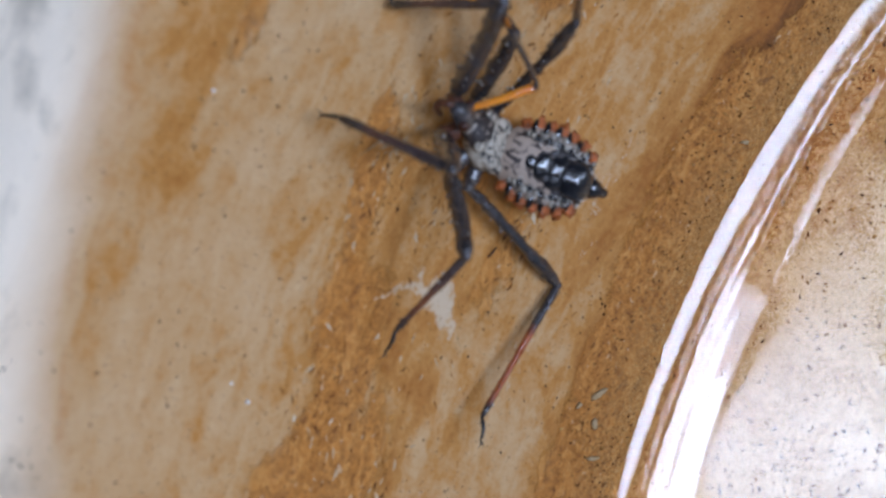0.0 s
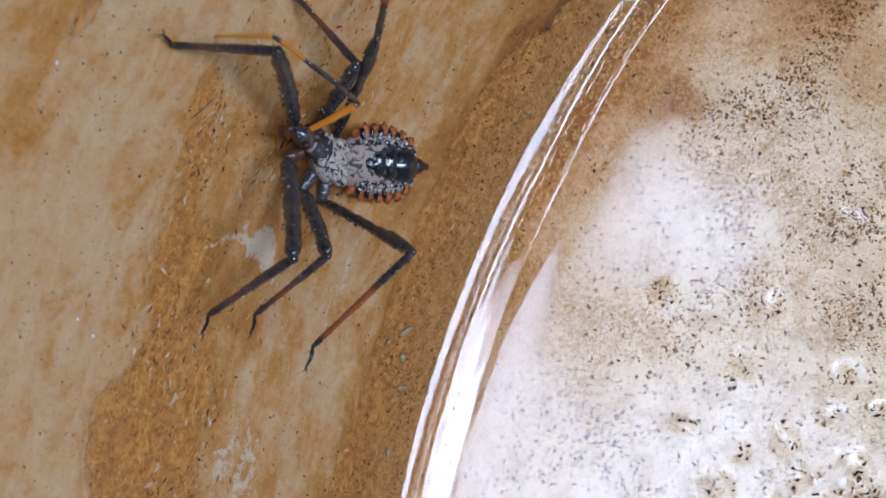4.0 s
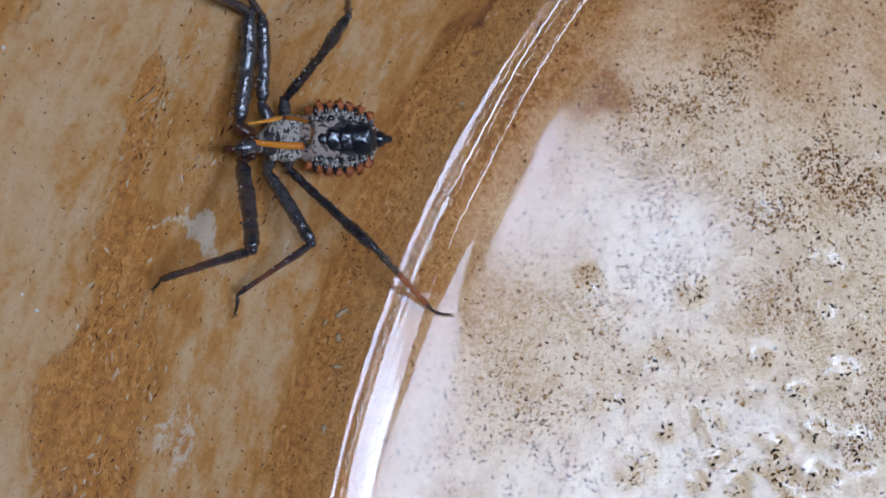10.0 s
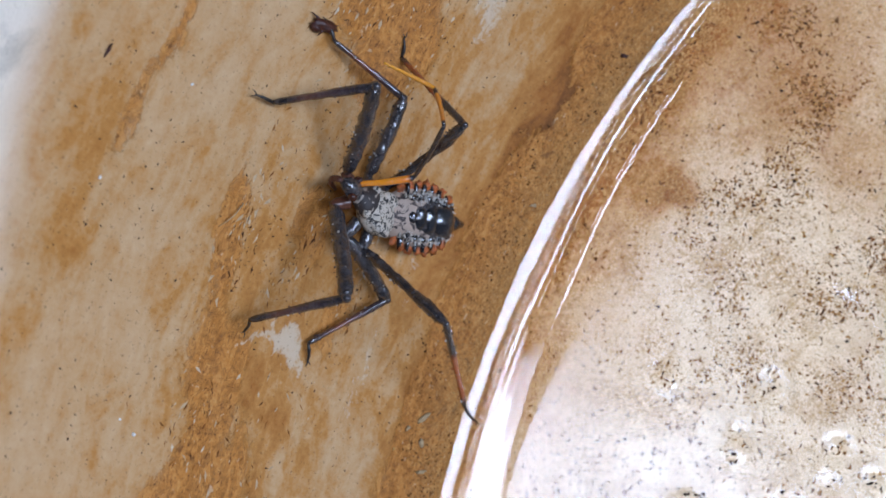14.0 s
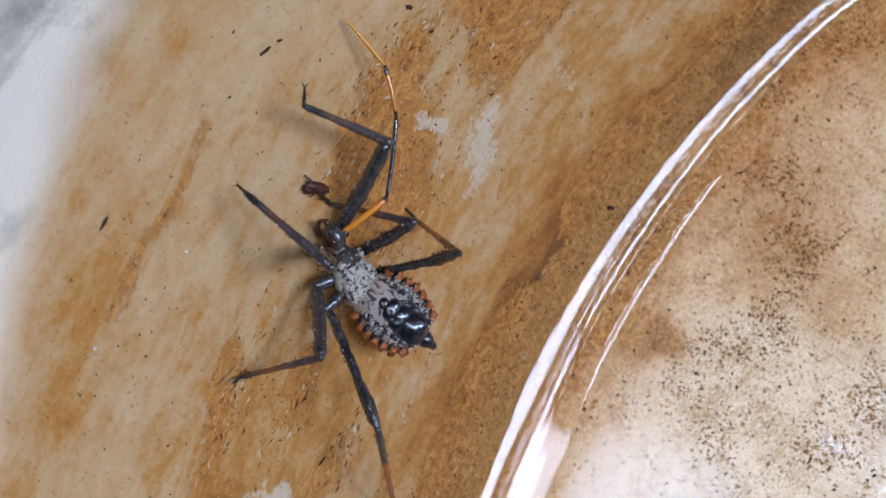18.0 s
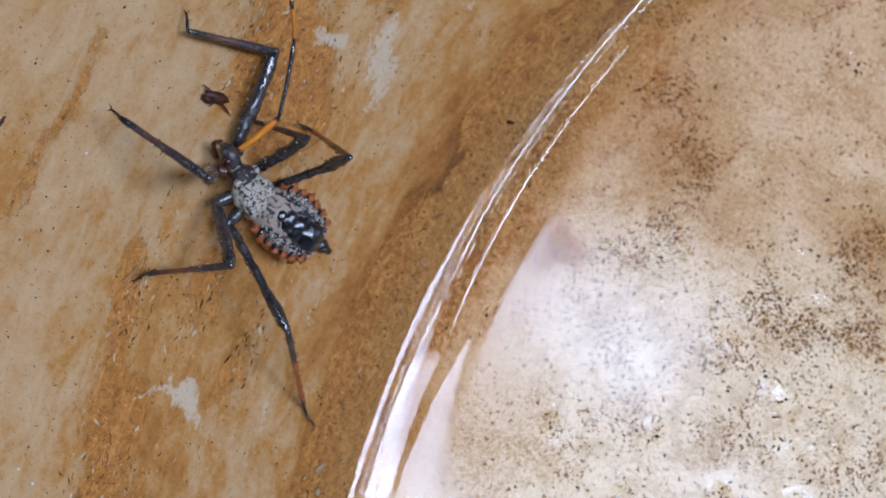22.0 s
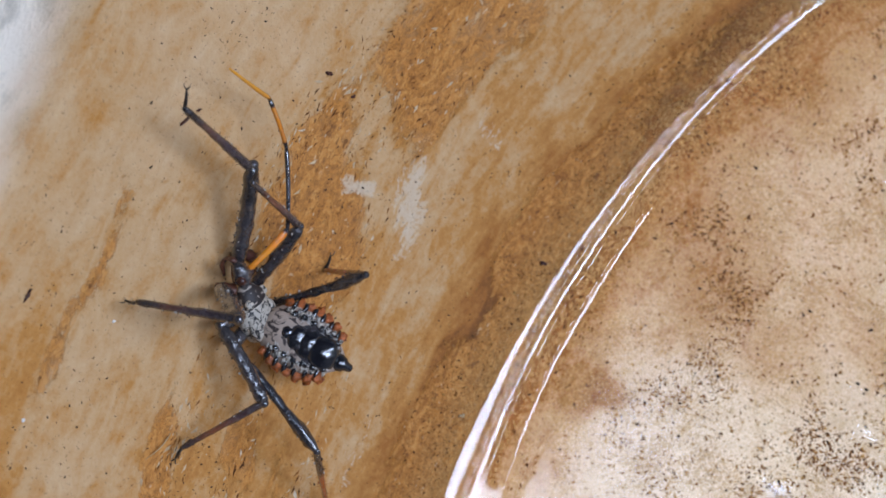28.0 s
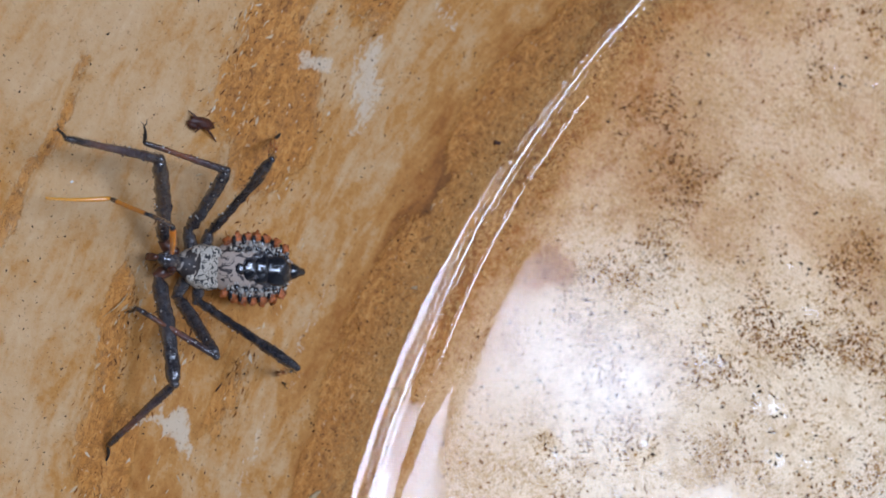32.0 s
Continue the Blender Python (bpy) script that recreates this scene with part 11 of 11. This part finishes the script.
    walk(ANT[1], [
        (0, pose(0.00209, -0.00249, 0.00358, 0.0, -10.3, -0.9)),
        (0.5, pose(0.00222, -0.00255, 0.00357, 1.1, -11.8, -6.8)),
        (1, pose(0.00234, -0.00261, 0.00356, 2.4, -13.0, -12.8)),
        (1.333, pose(0.00229, -0.00261, 0.00354, 2.1, -11.7, -11.4)),
        (1.667, pose(0.00219, -0.00262, 0.00351, 1.6, -9.2, -8.6)),
        (2, pose(0.00213, -0.00263, 0.00349, 1.4, -7.9, -7.1)),
        (2.5, pose(0.00307, -0.00196, 0.00400, 1.0, -0.8, -2.3)),
        (3, pose(0.00400, -0.00113, 0.00414, 1.3, 6.3, 2.4)),
        (3.5, pose(0.00344, -0.00155, 0.00413, 1.3, 3.5, 2.8)),
        (4, pose(0.00287, -0.00194, 0.00401, 1.3, 0.7, 3.2)),
        (4.25, pose(0.00222, -0.00189, 0.00395, 1.6, -6.1, -2.1)),
        (4.5, pose(0.00158, -0.00179, 0.00378, 2.5, -12.8, -7.6)),
        (5, pose(0.00217, -0.00168, 0.00402, 2.8, -15.4, -9.2)),
        (5.5, pose(0.00351, -0.00131, 0.00420, 4.0, -21.1, -12.9)),
        (6, pose(0.00478, -0.00083, 0.00389, 5.6, -26.6, -16.8)),
        (6.5, pose(0.00530, -0.00058, 0.00360, 6.5, -29.1, -18.7)),
        (6.75, pose(0.00514, -0.00061, 0.00371, 8.0, -33.0, -21.7)),
        (7, pose(0.00498, -0.00064, 0.00380, 10.0, -36.9, -25.1)),
        (7.5, pose(0.00277, 0.00049, 0.00425, 9.5, -37.0, -24.3)),
        (8, pose(0.00066, 0.00128, 0.00311, 9.0, -37.1, -23.5)),
        (8.5, pose(0.00045, 0.00125, 0.00292, 9.4, -39.3, -24.1)),
        (9, pose(0.00025, 0.00121, 0.00272, 9.8, -41.4, -24.7)),
        (9.5, pose(0.00017, 0.00067, 0.00292, 14.5, -44.1, -31.7)),
        (10, pose(0.00015, 0.00011, 0.00306, 20.0, -46.4, -39.4)),
        (10.333, pose(0.00140, -0.00022, 0.00400, 12.5, -49.4, -29.3)),
        (10.667, pose(0.00425, -0.00085, 0.00411, -4.1, -52.2, -8.0)),
        (11, pose(0.00559, -0.00109, 0.00328, -13.6, -52.1, 4.0)),
        (11.333, pose(0.00431, -0.00100, 0.00407, -7.3, -46.5, -4.3)),
        (11.667, pose(0.00157, -0.00059, 0.00407, 0.3, -34.9, -15.8)),
        (12, pose(0.00031, -0.00031, 0.00327, 2.8, -28.3, -20.6)),
        (12.5, pose(0.00065, -0.00085, 0.00351, 8.3, -41.1, -30.3)),
        (13, pose(0.00106, -0.00137, 0.00367, 18.7, -52.7, -44.3)),
        (13.5, pose(0.00117, -0.00153, 0.00368, 6.5, -47.6, -28.5)),
        (14, pose(0.00138, -0.00182, 0.00367, 7.1, -45.1, -29.3)),
        (14.5, pose(0.00187, -0.00242, 0.00355, 8.1, -39.4, -30.8)),
        (15, pose(0.00240, -0.00294, 0.00330, 8.8, -33.8, -32.0)),
        (15.5, pose(0.00266, -0.00314, 0.00315, 9.1, -31.3, -32.5)),
        (15.75, pose(0.00305, -0.00322, 0.00309, 9.8, -20.8, -34.2)),
        (16, pose(0.00345, -0.00327, 0.00299, 10.2, -10.4, -35.6)),
        (16.333, pose(0.00412, -0.00328, 0.00278, 8.9, -7.8, -27.6)),
        (16.667, pose(0.00525, -0.00303, 0.00219, 7.6, -2.6, -12.9)),
        (17, pose(0.00576, -0.00277, 0.00179, 7.4, 0.3, -5.1)),
        (17.5, pose(0.00494, -0.00313, 0.00238, 8.0, -5.7, -17.6)),
        (18, pose(0.00397, -0.00329, 0.00283, 9.9, -11.4, -30.4)),
        (18.5, pose(0.00312, -0.00317, 0.00314, 14.9, -20.6, -48.2)),
        (19, pose(0.00225, -0.00291, 0.00330, 23.1, -27.7, -68.0)),
        (19.5, pose(0.00217, -0.00300, 0.00318, 23.2, -25.0, -68.3)),
        (20, pose(0.00208, -0.00309, 0.00306, 23.3, -22.3, -68.5)),
        (20.5, pose(0.00271, -0.00331, 0.00298, 19.1, -21.9, -57.3)),
        (21, pose(0.00334, -0.00343, 0.00282, 15.0, -20.8, -46.2)),
        (21.5, pose(0.00352, -0.00345, 0.00276, 13.8, -18.4, -42.5)),
        (22, pose(0.00369, -0.00346, 0.00270, 12.7, -15.9, -38.8)),
        (22.333, pose(0.00398, -0.00345, 0.00260, 11.5, -11.4, -33.7)),
        (22.667, pose(0.00451, -0.00338, 0.00239, 10.3, -2.9, -24.5)),
        (23, pose(0.00478, -0.00331, 0.00226, 10.3, 1.8, -19.6)),
        (23.5, pose(0.00519, -0.00311, 0.00214, 10.3, 0.2, -20.1)),
        (24, pose(0.00556, -0.00286, 0.00199, 10.3, -1.4, -20.5)),
        (24.5, pose(0.00511, -0.00289, 0.00253, 10.7, -11.0, -24.1)),
        (25, pose(0.00458, -0.00284, 0.00301, 11.7, -20.6, -27.9)),
        (25.5, pose(0.00514, -0.00241, 0.00299, 8.9, -17.7, -19.2)),
        (26, pose(0.00562, -0.00192, 0.00288, 6.6, -14.4, -10.9)),
        (26.5, pose(0.00562, -0.00275, 0.00207, 7.7, -5.5, -17.7)),
        (27, pose(0.00543, -0.00278, 0.00221, 7.9, -4.9, -19.7)),
        (27.5, pose(0.00502, -0.00285, 0.00253, 8.1, -3.6, -24.2)),
        (28, pose(0.00460, -0.00292, 0.00285, 8.3, -2.2, -28.6)),
        (28.5, pose(0.00441, -0.00295, 0.00299, 8.3, -1.6, -30.6)),
        (29, pose(0.00417, -0.00311, 0.00295, 8.0, -6.9, -19.3)),
        (29.5, pose(0.00395, -0.00319, 0.00295, 5.1, -3.1, -4.5)),
        (30, pose(0.00372, -0.00322, 0.00300, 3.8, 1.3, 10.3)),
        (30.5, pose(0.00308, -0.00333, 0.00296, 3.9, 0.4, 5.2)),
        (31, pose(0.00236, -0.00335, 0.00285, 4.1, 0.2, 0.5)),
        (31.333, pose(0.00341, -0.00310, 0.00318, 4.4, -7.3, 0.5)),
        (31.667, pose(0.00496, -0.00246, 0.00309, 4.9, -22.7, -0.7)),
        (32, pose(0.00562, -0.00203, 0.00282, 5.5, -30.8, -1.7)),
    ])
    walk(ANT[2], [
        (0, pose(0.00740, -0.00257, 0.00455, 0.0, 42.4, -115.2)),
        (0.5, pose(0.00746, -0.00318, 0.00467, 4.6, 41.3, -108.4)),
        (1, pose(0.00747, -0.00378, 0.00478, 8.9, 39.7, -101.8)),
        (1.333, pose(0.00747, -0.00365, 0.00464, 29.7, 36.7, -68.7)),
        (1.667, pose(0.00746, -0.00342, 0.00438, 50.9, 13.1, -21.5)),
        (2, pose(0.00744, -0.00329, 0.00423, 52.7, -3.4, -1.3)),
        (2.5, pose(0.00846, -0.00218, 0.00407, 51.9, -8.0, 5.9)),
        (3, pose(0.00936, -0.00090, 0.00355, 50.6, -12.4, 13.3)),
        (3.5, pose(0.00882, -0.00129, 0.00380, 51.2, -6.7, 9.7)),
        (4, pose(0.00826, -0.00164, 0.00394, 51.5, -0.8, 6.2)),
        (4.25, pose(0.00758, -0.00209, 0.00452, 37.7, 38.5, -32.7)),
        (4.5, pose(0.00680, -0.00249, 0.00498, -19.1, 49.6, -108.2)),
        (5, pose(0.00731, -0.00251, 0.00545, -15.8, 56.0, -104.0)),
        (5.5, pose(0.00842, -0.00243, 0.00614, -0.8, 69.1, -87.2)),
        (6, pose(0.00940, -0.00222, 0.00631, 44.3, 77.2, -40.4)),
        (6.5, pose(0.00976, -0.00209, 0.00623, 73.5, 76.2, -10.5)),
        (6.75, pose(0.00935, -0.00229, 0.00665, 82.9, 76.1, -0.9)),
        (7, pose(0.00889, -0.00247, 0.00704, 91.8, 75.6, 8.4)),
        (7.5, pose(0.00670, -0.00128, 0.00750, 110.7, 80.6, 27.6)),
        (8, pose(0.00461, -0.00044, 0.00636, 152.6, 83.0, 69.9)),
        (8.5, pose(0.00426, -0.00046, 0.00634, 118.5, 80.7, 35.5)),
        (9, pose(0.00393, -0.00048, 0.00629, 101.5, 76.6, 18.2)),
        (9.5, pose(0.00346, -0.00137, 0.00668, 123.7, 86.2, 40.5)),
        (10, pose(0.00303, -0.00226, 0.00697, -103.4, 83.1, 173.6)),
        (10.333, pose(0.00447, -0.00195, 0.00810, -47.2, 83.3, -129.8)),
        (10.667, pose(0.00753, -0.00131, 0.00838, -5.4, 74.0, -87.4)),
        (11, pose(0.00890, -0.00086, 0.00754, 0.7, 67.9, -80.9)),
        (11.333, pose(0.00801, -0.00128, 0.00799, -2.9, 65.0, -84.9)),
        (11.667, pose(0.00583, -0.00180, 0.00716, -7.7, 59.5, -90.3)),
        (12, pose(0.00476, -0.00198, 0.00583, -9.6, 56.4, -92.5)),
        (12.5, pose(0.00416, -0.00290, 0.00706, -22.3, 48.6, -108.4)),
        (13, pose(0.00340, -0.00366, 0.00797, -30.1, 39.3, -119.7)),
        (13.5, pose(0.00437, -0.00327, 0.00767, -26.8, 38.0, -114.4)),
        (14, pose(0.00470, -0.00369, 0.00749, -11.8, 32.8, -88.8)),
        (14.5, pose(0.00545, -0.00455, 0.00698, 4.6, 8.5, -45.3)),
        (15, pose(0.00621, -0.00532, 0.00631, 0.5, -19.9, -7.2)),
        (15.5, pose(0.00655, -0.00562, 0.00596, -8.4, -30.4, 13.4)),
        (15.75, pose(0.00723, -0.00606, 0.00501, -7.0, -28.9, 10.6)),
        (16, pose(0.00777, -0.00637, 0.00397, -5.7, -27.4, 7.9)),
        (16.333, pose(0.00886, -0.00575, 0.00351, -5.7, -28.4, 7.8)),
        (16.667, pose(0.01051, -0.00423, 0.00244, -5.6, -30.4, 7.7)),
        (17, pose(0.01114, -0.00325, 0.00176, -5.6, -31.4, 7.6)),
        (17.5, pose(0.01006, -0.00476, 0.00292, -0.7, -15.4, -4.6)),
        (18, pose(0.00854, -0.00596, 0.00390, 0.7, 1.1, -14.9)),
        (18.5, pose(0.00649, -0.00694, 0.00504, 1.6, -6.7, -33.4)),
        (19, pose(0.00405, -0.00734, 0.00581, 5.0, -13.8, -52.4)),
        (19.5, pose(0.00398, -0.00755, 0.00546, 0.7, -18.8, -37.2)),
        (20, pose(0.00391, -0.00774, 0.00511, -4.9, -22.4, -21.3)),
        (20.5, pose(0.00541, -0.00752, 0.00499, -9.1, -27.4, -11.3)),
        (21, pose(0.00684, -0.00708, 0.00473, -14.5, -31.6, -0.3)),
        (21.5, pose(0.00730, -0.00691, 0.00446, -14.3, -31.1, -0.9)),
        (22, pose(0.00774, -0.00672, 0.00417, -14.0, -30.5, -1.5)),
        (22.333, pose(0.00839, -0.00639, 0.00367, -15.7, -28.0, 2.0)),
        (22.667, pose(0.00942, -0.00562, 0.00266, -18.3, -23.0, 8.1)),
        (23, pose(0.00986, -0.00513, 0.00210, -19.4, -20.2, 11.2)),
        (23.5, pose(0.01026, -0.00496, 0.00212, -16.7, -7.0, -0.3)),
        (24, pose(0.01062, -0.00475, 0.00213, -16.6, 6.5, -11.1)),
        (24.5, pose(0.00995, -0.00505, 0.00357, -16.8, -3.0, -15.2)),
        (25, pose(0.00905, -0.00520, 0.00491, -16.2, -12.4, -19.3)),
        (25.5, pose(0.00999, -0.00411, 0.00463, -17.6, -7.6, -11.3)),
        (26, pose(0.01076, -0.00291, 0.00423, -18.3, -2.6, -3.4)),
        (26.5, pose(0.01074, -0.00439, 0.00259, -18.3, 2.8, -7.3)),
        (27, pose(0.01048, -0.00460, 0.00268, -18.4, 3.3, -7.2)),
        (27.5, pose(0.00990, -0.00505, 0.00287, -18.6, 4.4, -7.0)),
        (28, pose(0.00932, -0.00550, 0.00305, -18.8, 5.5, -6.8)),
        (28.5, pose(0.00906, -0.00571, 0.00314, -18.9, 5.9, -6.7)),
        (29, pose(0.00923, -0.00488, 0.00360, -18.8, -0.5, 13.8)),
        (29.5, pose(0.00933, -0.00361, 0.00324, -19.1, 4.9, 15.0)),
        (30, pose(0.00903, -0.00225, 0.00287, -19.2, 9.1, 17.1)),
        (30.5, pose(0.00845, -0.00284, 0.00293, -19.1, 1.2, 10.0)),
        (31, pose(0.00776, -0.00331, 0.00284, -18.1, -7.2, 3.2)),
        (31.333, pose(0.00877, -0.00305, 0.00387, -19.3, 22.2, -3.3)),
        (31.667, pose(0.00994, -0.00252, 0.00517, -24.4, 46.6, -11.4)),
        (32, pose(0.01025, -0.00216, 0.00558, -68.7, 75.8, -59.5)),
    ])
    walk(ANT[3], [
        (0, pose(0.00633, -0.00484, 0.00226, 0.0, -0.4, 25.8)),
        (0.5, pose(0.00666, -0.00560, 0.00243, 0.0, 4.5, 26.5)),
        (1, pose(0.00694, -0.00634, 0.00261, 0.1, 9.4, 27.2)),
        (1.333, pose(0.00846, -0.00619, 0.00261, -1.1, 28.3, 23.5)),
        (1.667, pose(0.01054, -0.00464, 0.00361, -11.9, 62.6, 9.0)),
        (2, pose(0.01083, -0.00337, 0.00444, -47.2, 78.1, -28.0)),
        (2.5, pose(0.01181, -0.00183, 0.00455, -75.0, 71.7, -56.7)),
        (3, pose(0.01259, -0.00014, 0.00428, -86.8, 63.3, -69.5)),
        (3.5, pose(0.01215, -0.00072, 0.00420, -79.2, 72.5, -61.3)),
        (4, pose(0.01164, -0.00127, 0.00399, -56.1, 80.7, -37.7)),
        (4.25, pose(0.00982, -0.00352, 0.00240, -6.1, 54.9, 14.7)),
        (4.5, pose(0.00612, -0.00458, 0.00239, -0.7, 25.3, 22.8)),
        (5, pose(0.00685, -0.00436, 0.00263, -2.3, 21.8, 18.7)),
        (5.5, pose(0.00848, -0.00364, 0.00296, -4.9, 13.8, 10.3)),
        (6, pose(0.00998, -0.00271, 0.00300, -6.2, 5.6, 2.5)),
        (6.5, pose(0.01056, -0.00224, 0.00293, -6.4, 1.8, -1.0)),
        (6.75, pose(0.01016, -0.00230, 0.00335, -6.7, 3.7, -6.4)),
        (7, pose(0.00973, -0.00235, 0.00375, -7.1, 5.6, -11.8)),
        (7.5, pose(0.00719, -0.00102, 0.00414, -6.9, 1.2, -7.6)),
        (8, pose(0.00475, -0.00005, 0.00299, -7.0, -3.1, -3.5)),
        (8.5, pose(0.00471, -0.00014, 0.00298, -7.0, -9.9, -3.6)),
        (9, pose(0.00467, -0.00024, 0.00298, -6.9, -16.6, -3.7)),
        (9.5, pose(0.00364, -0.00122, 0.00328, -6.7, -17.6, -4.5)),
        (10, pose(0.00262, -0.00221, 0.00359, -6.4, -18.7, -5.4)),
        (10.333, pose(0.00422, -0.00225, 0.00472, -7.4, -14.4, -1.8)),
        (10.667, pose(0.00757, -0.00225, 0.00511, -8.6, -6.4, 4.4)),
        (11, pose(0.00911, -0.00212, 0.00439, -8.8, -2.0, 7.7)),
        (11.333, pose(0.00814, -0.00271, 0.00490, -8.8, -1.7, 7.0)),
        (11.667, pose(0.00582, -0.00352, 0.00423, -8.7, -1.1, 5.8)),
        (12, pose(0.00468, -0.00386, 0.00299, -8.7, -0.8, 5.1)),
        (12.5, pose(0.00346, -0.00503, 0.00451, -8.7, 0.8, 10.6)),
        (13, pose(0.00210, -0.00595, 0.00581, -8.6, 2.3, 16.0)),
        (13.5, pose(0.00327, -0.00571, 0.00558, -8.3, 14.1, 17.7)),
        (14, pose(0.00476, -0.00655, 0.00565, -11.1, 19.8, 8.4)),
        (14.5, pose(0.00782, -0.00694, 0.00648, -20.9, 30.4, -14.5)),
        (15, pose(0.00938, -0.00572, 0.00747, -35.9, 36.2, -41.5)),
        (15.5, pose(0.00940, -0.00494, 0.00768, -43.7, 36.7, -54.6)),
        (15.75, pose(0.01015, -0.00551, 0.00665, -25.5, 6.4, -8.7)),
        (16, pose(0.01076, -0.00595, 0.00553, -33.4, -27.2, 31.6)),
        (16.333, pose(0.01182, -0.00534, 0.00513, -36.0, -21.1, 38.1)),
        (16.667, pose(0.01341, -0.00384, 0.00416, -38.9, -9.1, 48.9)),
        (17, pose(0.01401, -0.00286, 0.00354, -39.4, -2.5, 54.3)),
        (17.5, pose(0.01333, -0.00502, 0.00383, -39.8, 4.8, 33.7)),
        (18, pose(0.01182, -0.00684, 0.00384, -42.8, 11.5, 12.6)),
        (18.5, pose(0.00931, -0.00880, 0.00543, -43.4, 2.1, 8.3)),
        (19, pose(0.00606, -0.00995, 0.00662, -43.2, -7.2, 4.0)),
        (19.5, pose(0.00654, -0.00950, 0.00656, -43.6, -4.1, 8.8)),
        (20, pose(0.00684, -0.00889, 0.00641, -43.8, -0.9, 13.5)),
        (20.5, pose(0.00837, -0.00811, 0.00656, -44.8, -15.7, 20.0)),
        (21, pose(0.00973, -0.00709, 0.00651, -47.8, -30.3, 27.5)),
        (21.5, pose(0.01021, -0.00696, 0.00622, -48.0, -29.1, 28.0)),
        (22, pose(0.01067, -0.00680, 0.00590, -48.3, -27.9, 28.6)),
        (22.333, pose(0.01139, -0.00628, 0.00526, -50.1, -26.2, 32.6)),
        (22.667, pose(0.01252, -0.00517, 0.00399, -53.1, -22.8, 39.7)),
        (23, pose(0.01300, -0.00451, 0.00327, -54.4, -20.8, 43.3)),
        (23.5, pose(0.01363, -0.00498, 0.00254, -51.6, -15.3, 34.4)),
        (24, pose(0.01393, -0.00540, 0.00175, -49.8, -9.4, 26.0)),
        (24.5, pose(0.01322, -0.00594, 0.00374, -50.2, -14.2, 28.0)),
        (25, pose(0.01218, -0.00630, 0.00563, -50.8, -18.9, 30.0)),
        (25.5, pose(0.01330, -0.00477, 0.00507, -52.2, -13.7, 34.8)),
        (26, pose(0.01415, -0.00311, 0.00438, -53.1, -8.4, 39.4)),
        (26.5, pose(0.01411, -0.00482, 0.00242, -50.2, -11.5, 23.1)),
        (27, pose(0.01385, -0.00502, 0.00248, -50.7, -7.9, 25.3)),
        (27.5, pose(0.01326, -0.00546, 0.00260, -51.3, 0.1, 29.9)),
        (28, pose(0.01268, -0.00590, 0.00273, -51.3, 8.0, 34.4)),
        (28.5, pose(0.01241, -0.00610, 0.00279, -51.1, 11.7, 36.5)),
        (29, pose(0.01253, -0.00407, 0.00362, -50.4, 13.7, 41.8)),
        (29.5, pose(0.01260, -0.00273, 0.00295, -50.2, 12.0, 42.2)),
        (30, pose(0.01224, -0.00126, 0.00233, -50.1, 8.9, 43.1)),
        (30.5, pose(0.01180, -0.00225, 0.00286, -52.2, 20.0, 31.3)),
        (31, pose(0.01112, -0.00312, 0.00326, -56.6, 33.3, 18.0)),
        (31.333, pose(0.01191, -0.00324, 0.00259, -57.1, 32.3, 16.4)),
        (31.667, pose(0.01223, -0.00299, 0.00270, -57.8, 27.0, 13.8)),
        (32, pose(0.01068, -0.00289, 0.00229, -58.2, 26.6, 12.4)),
    ])


motions()
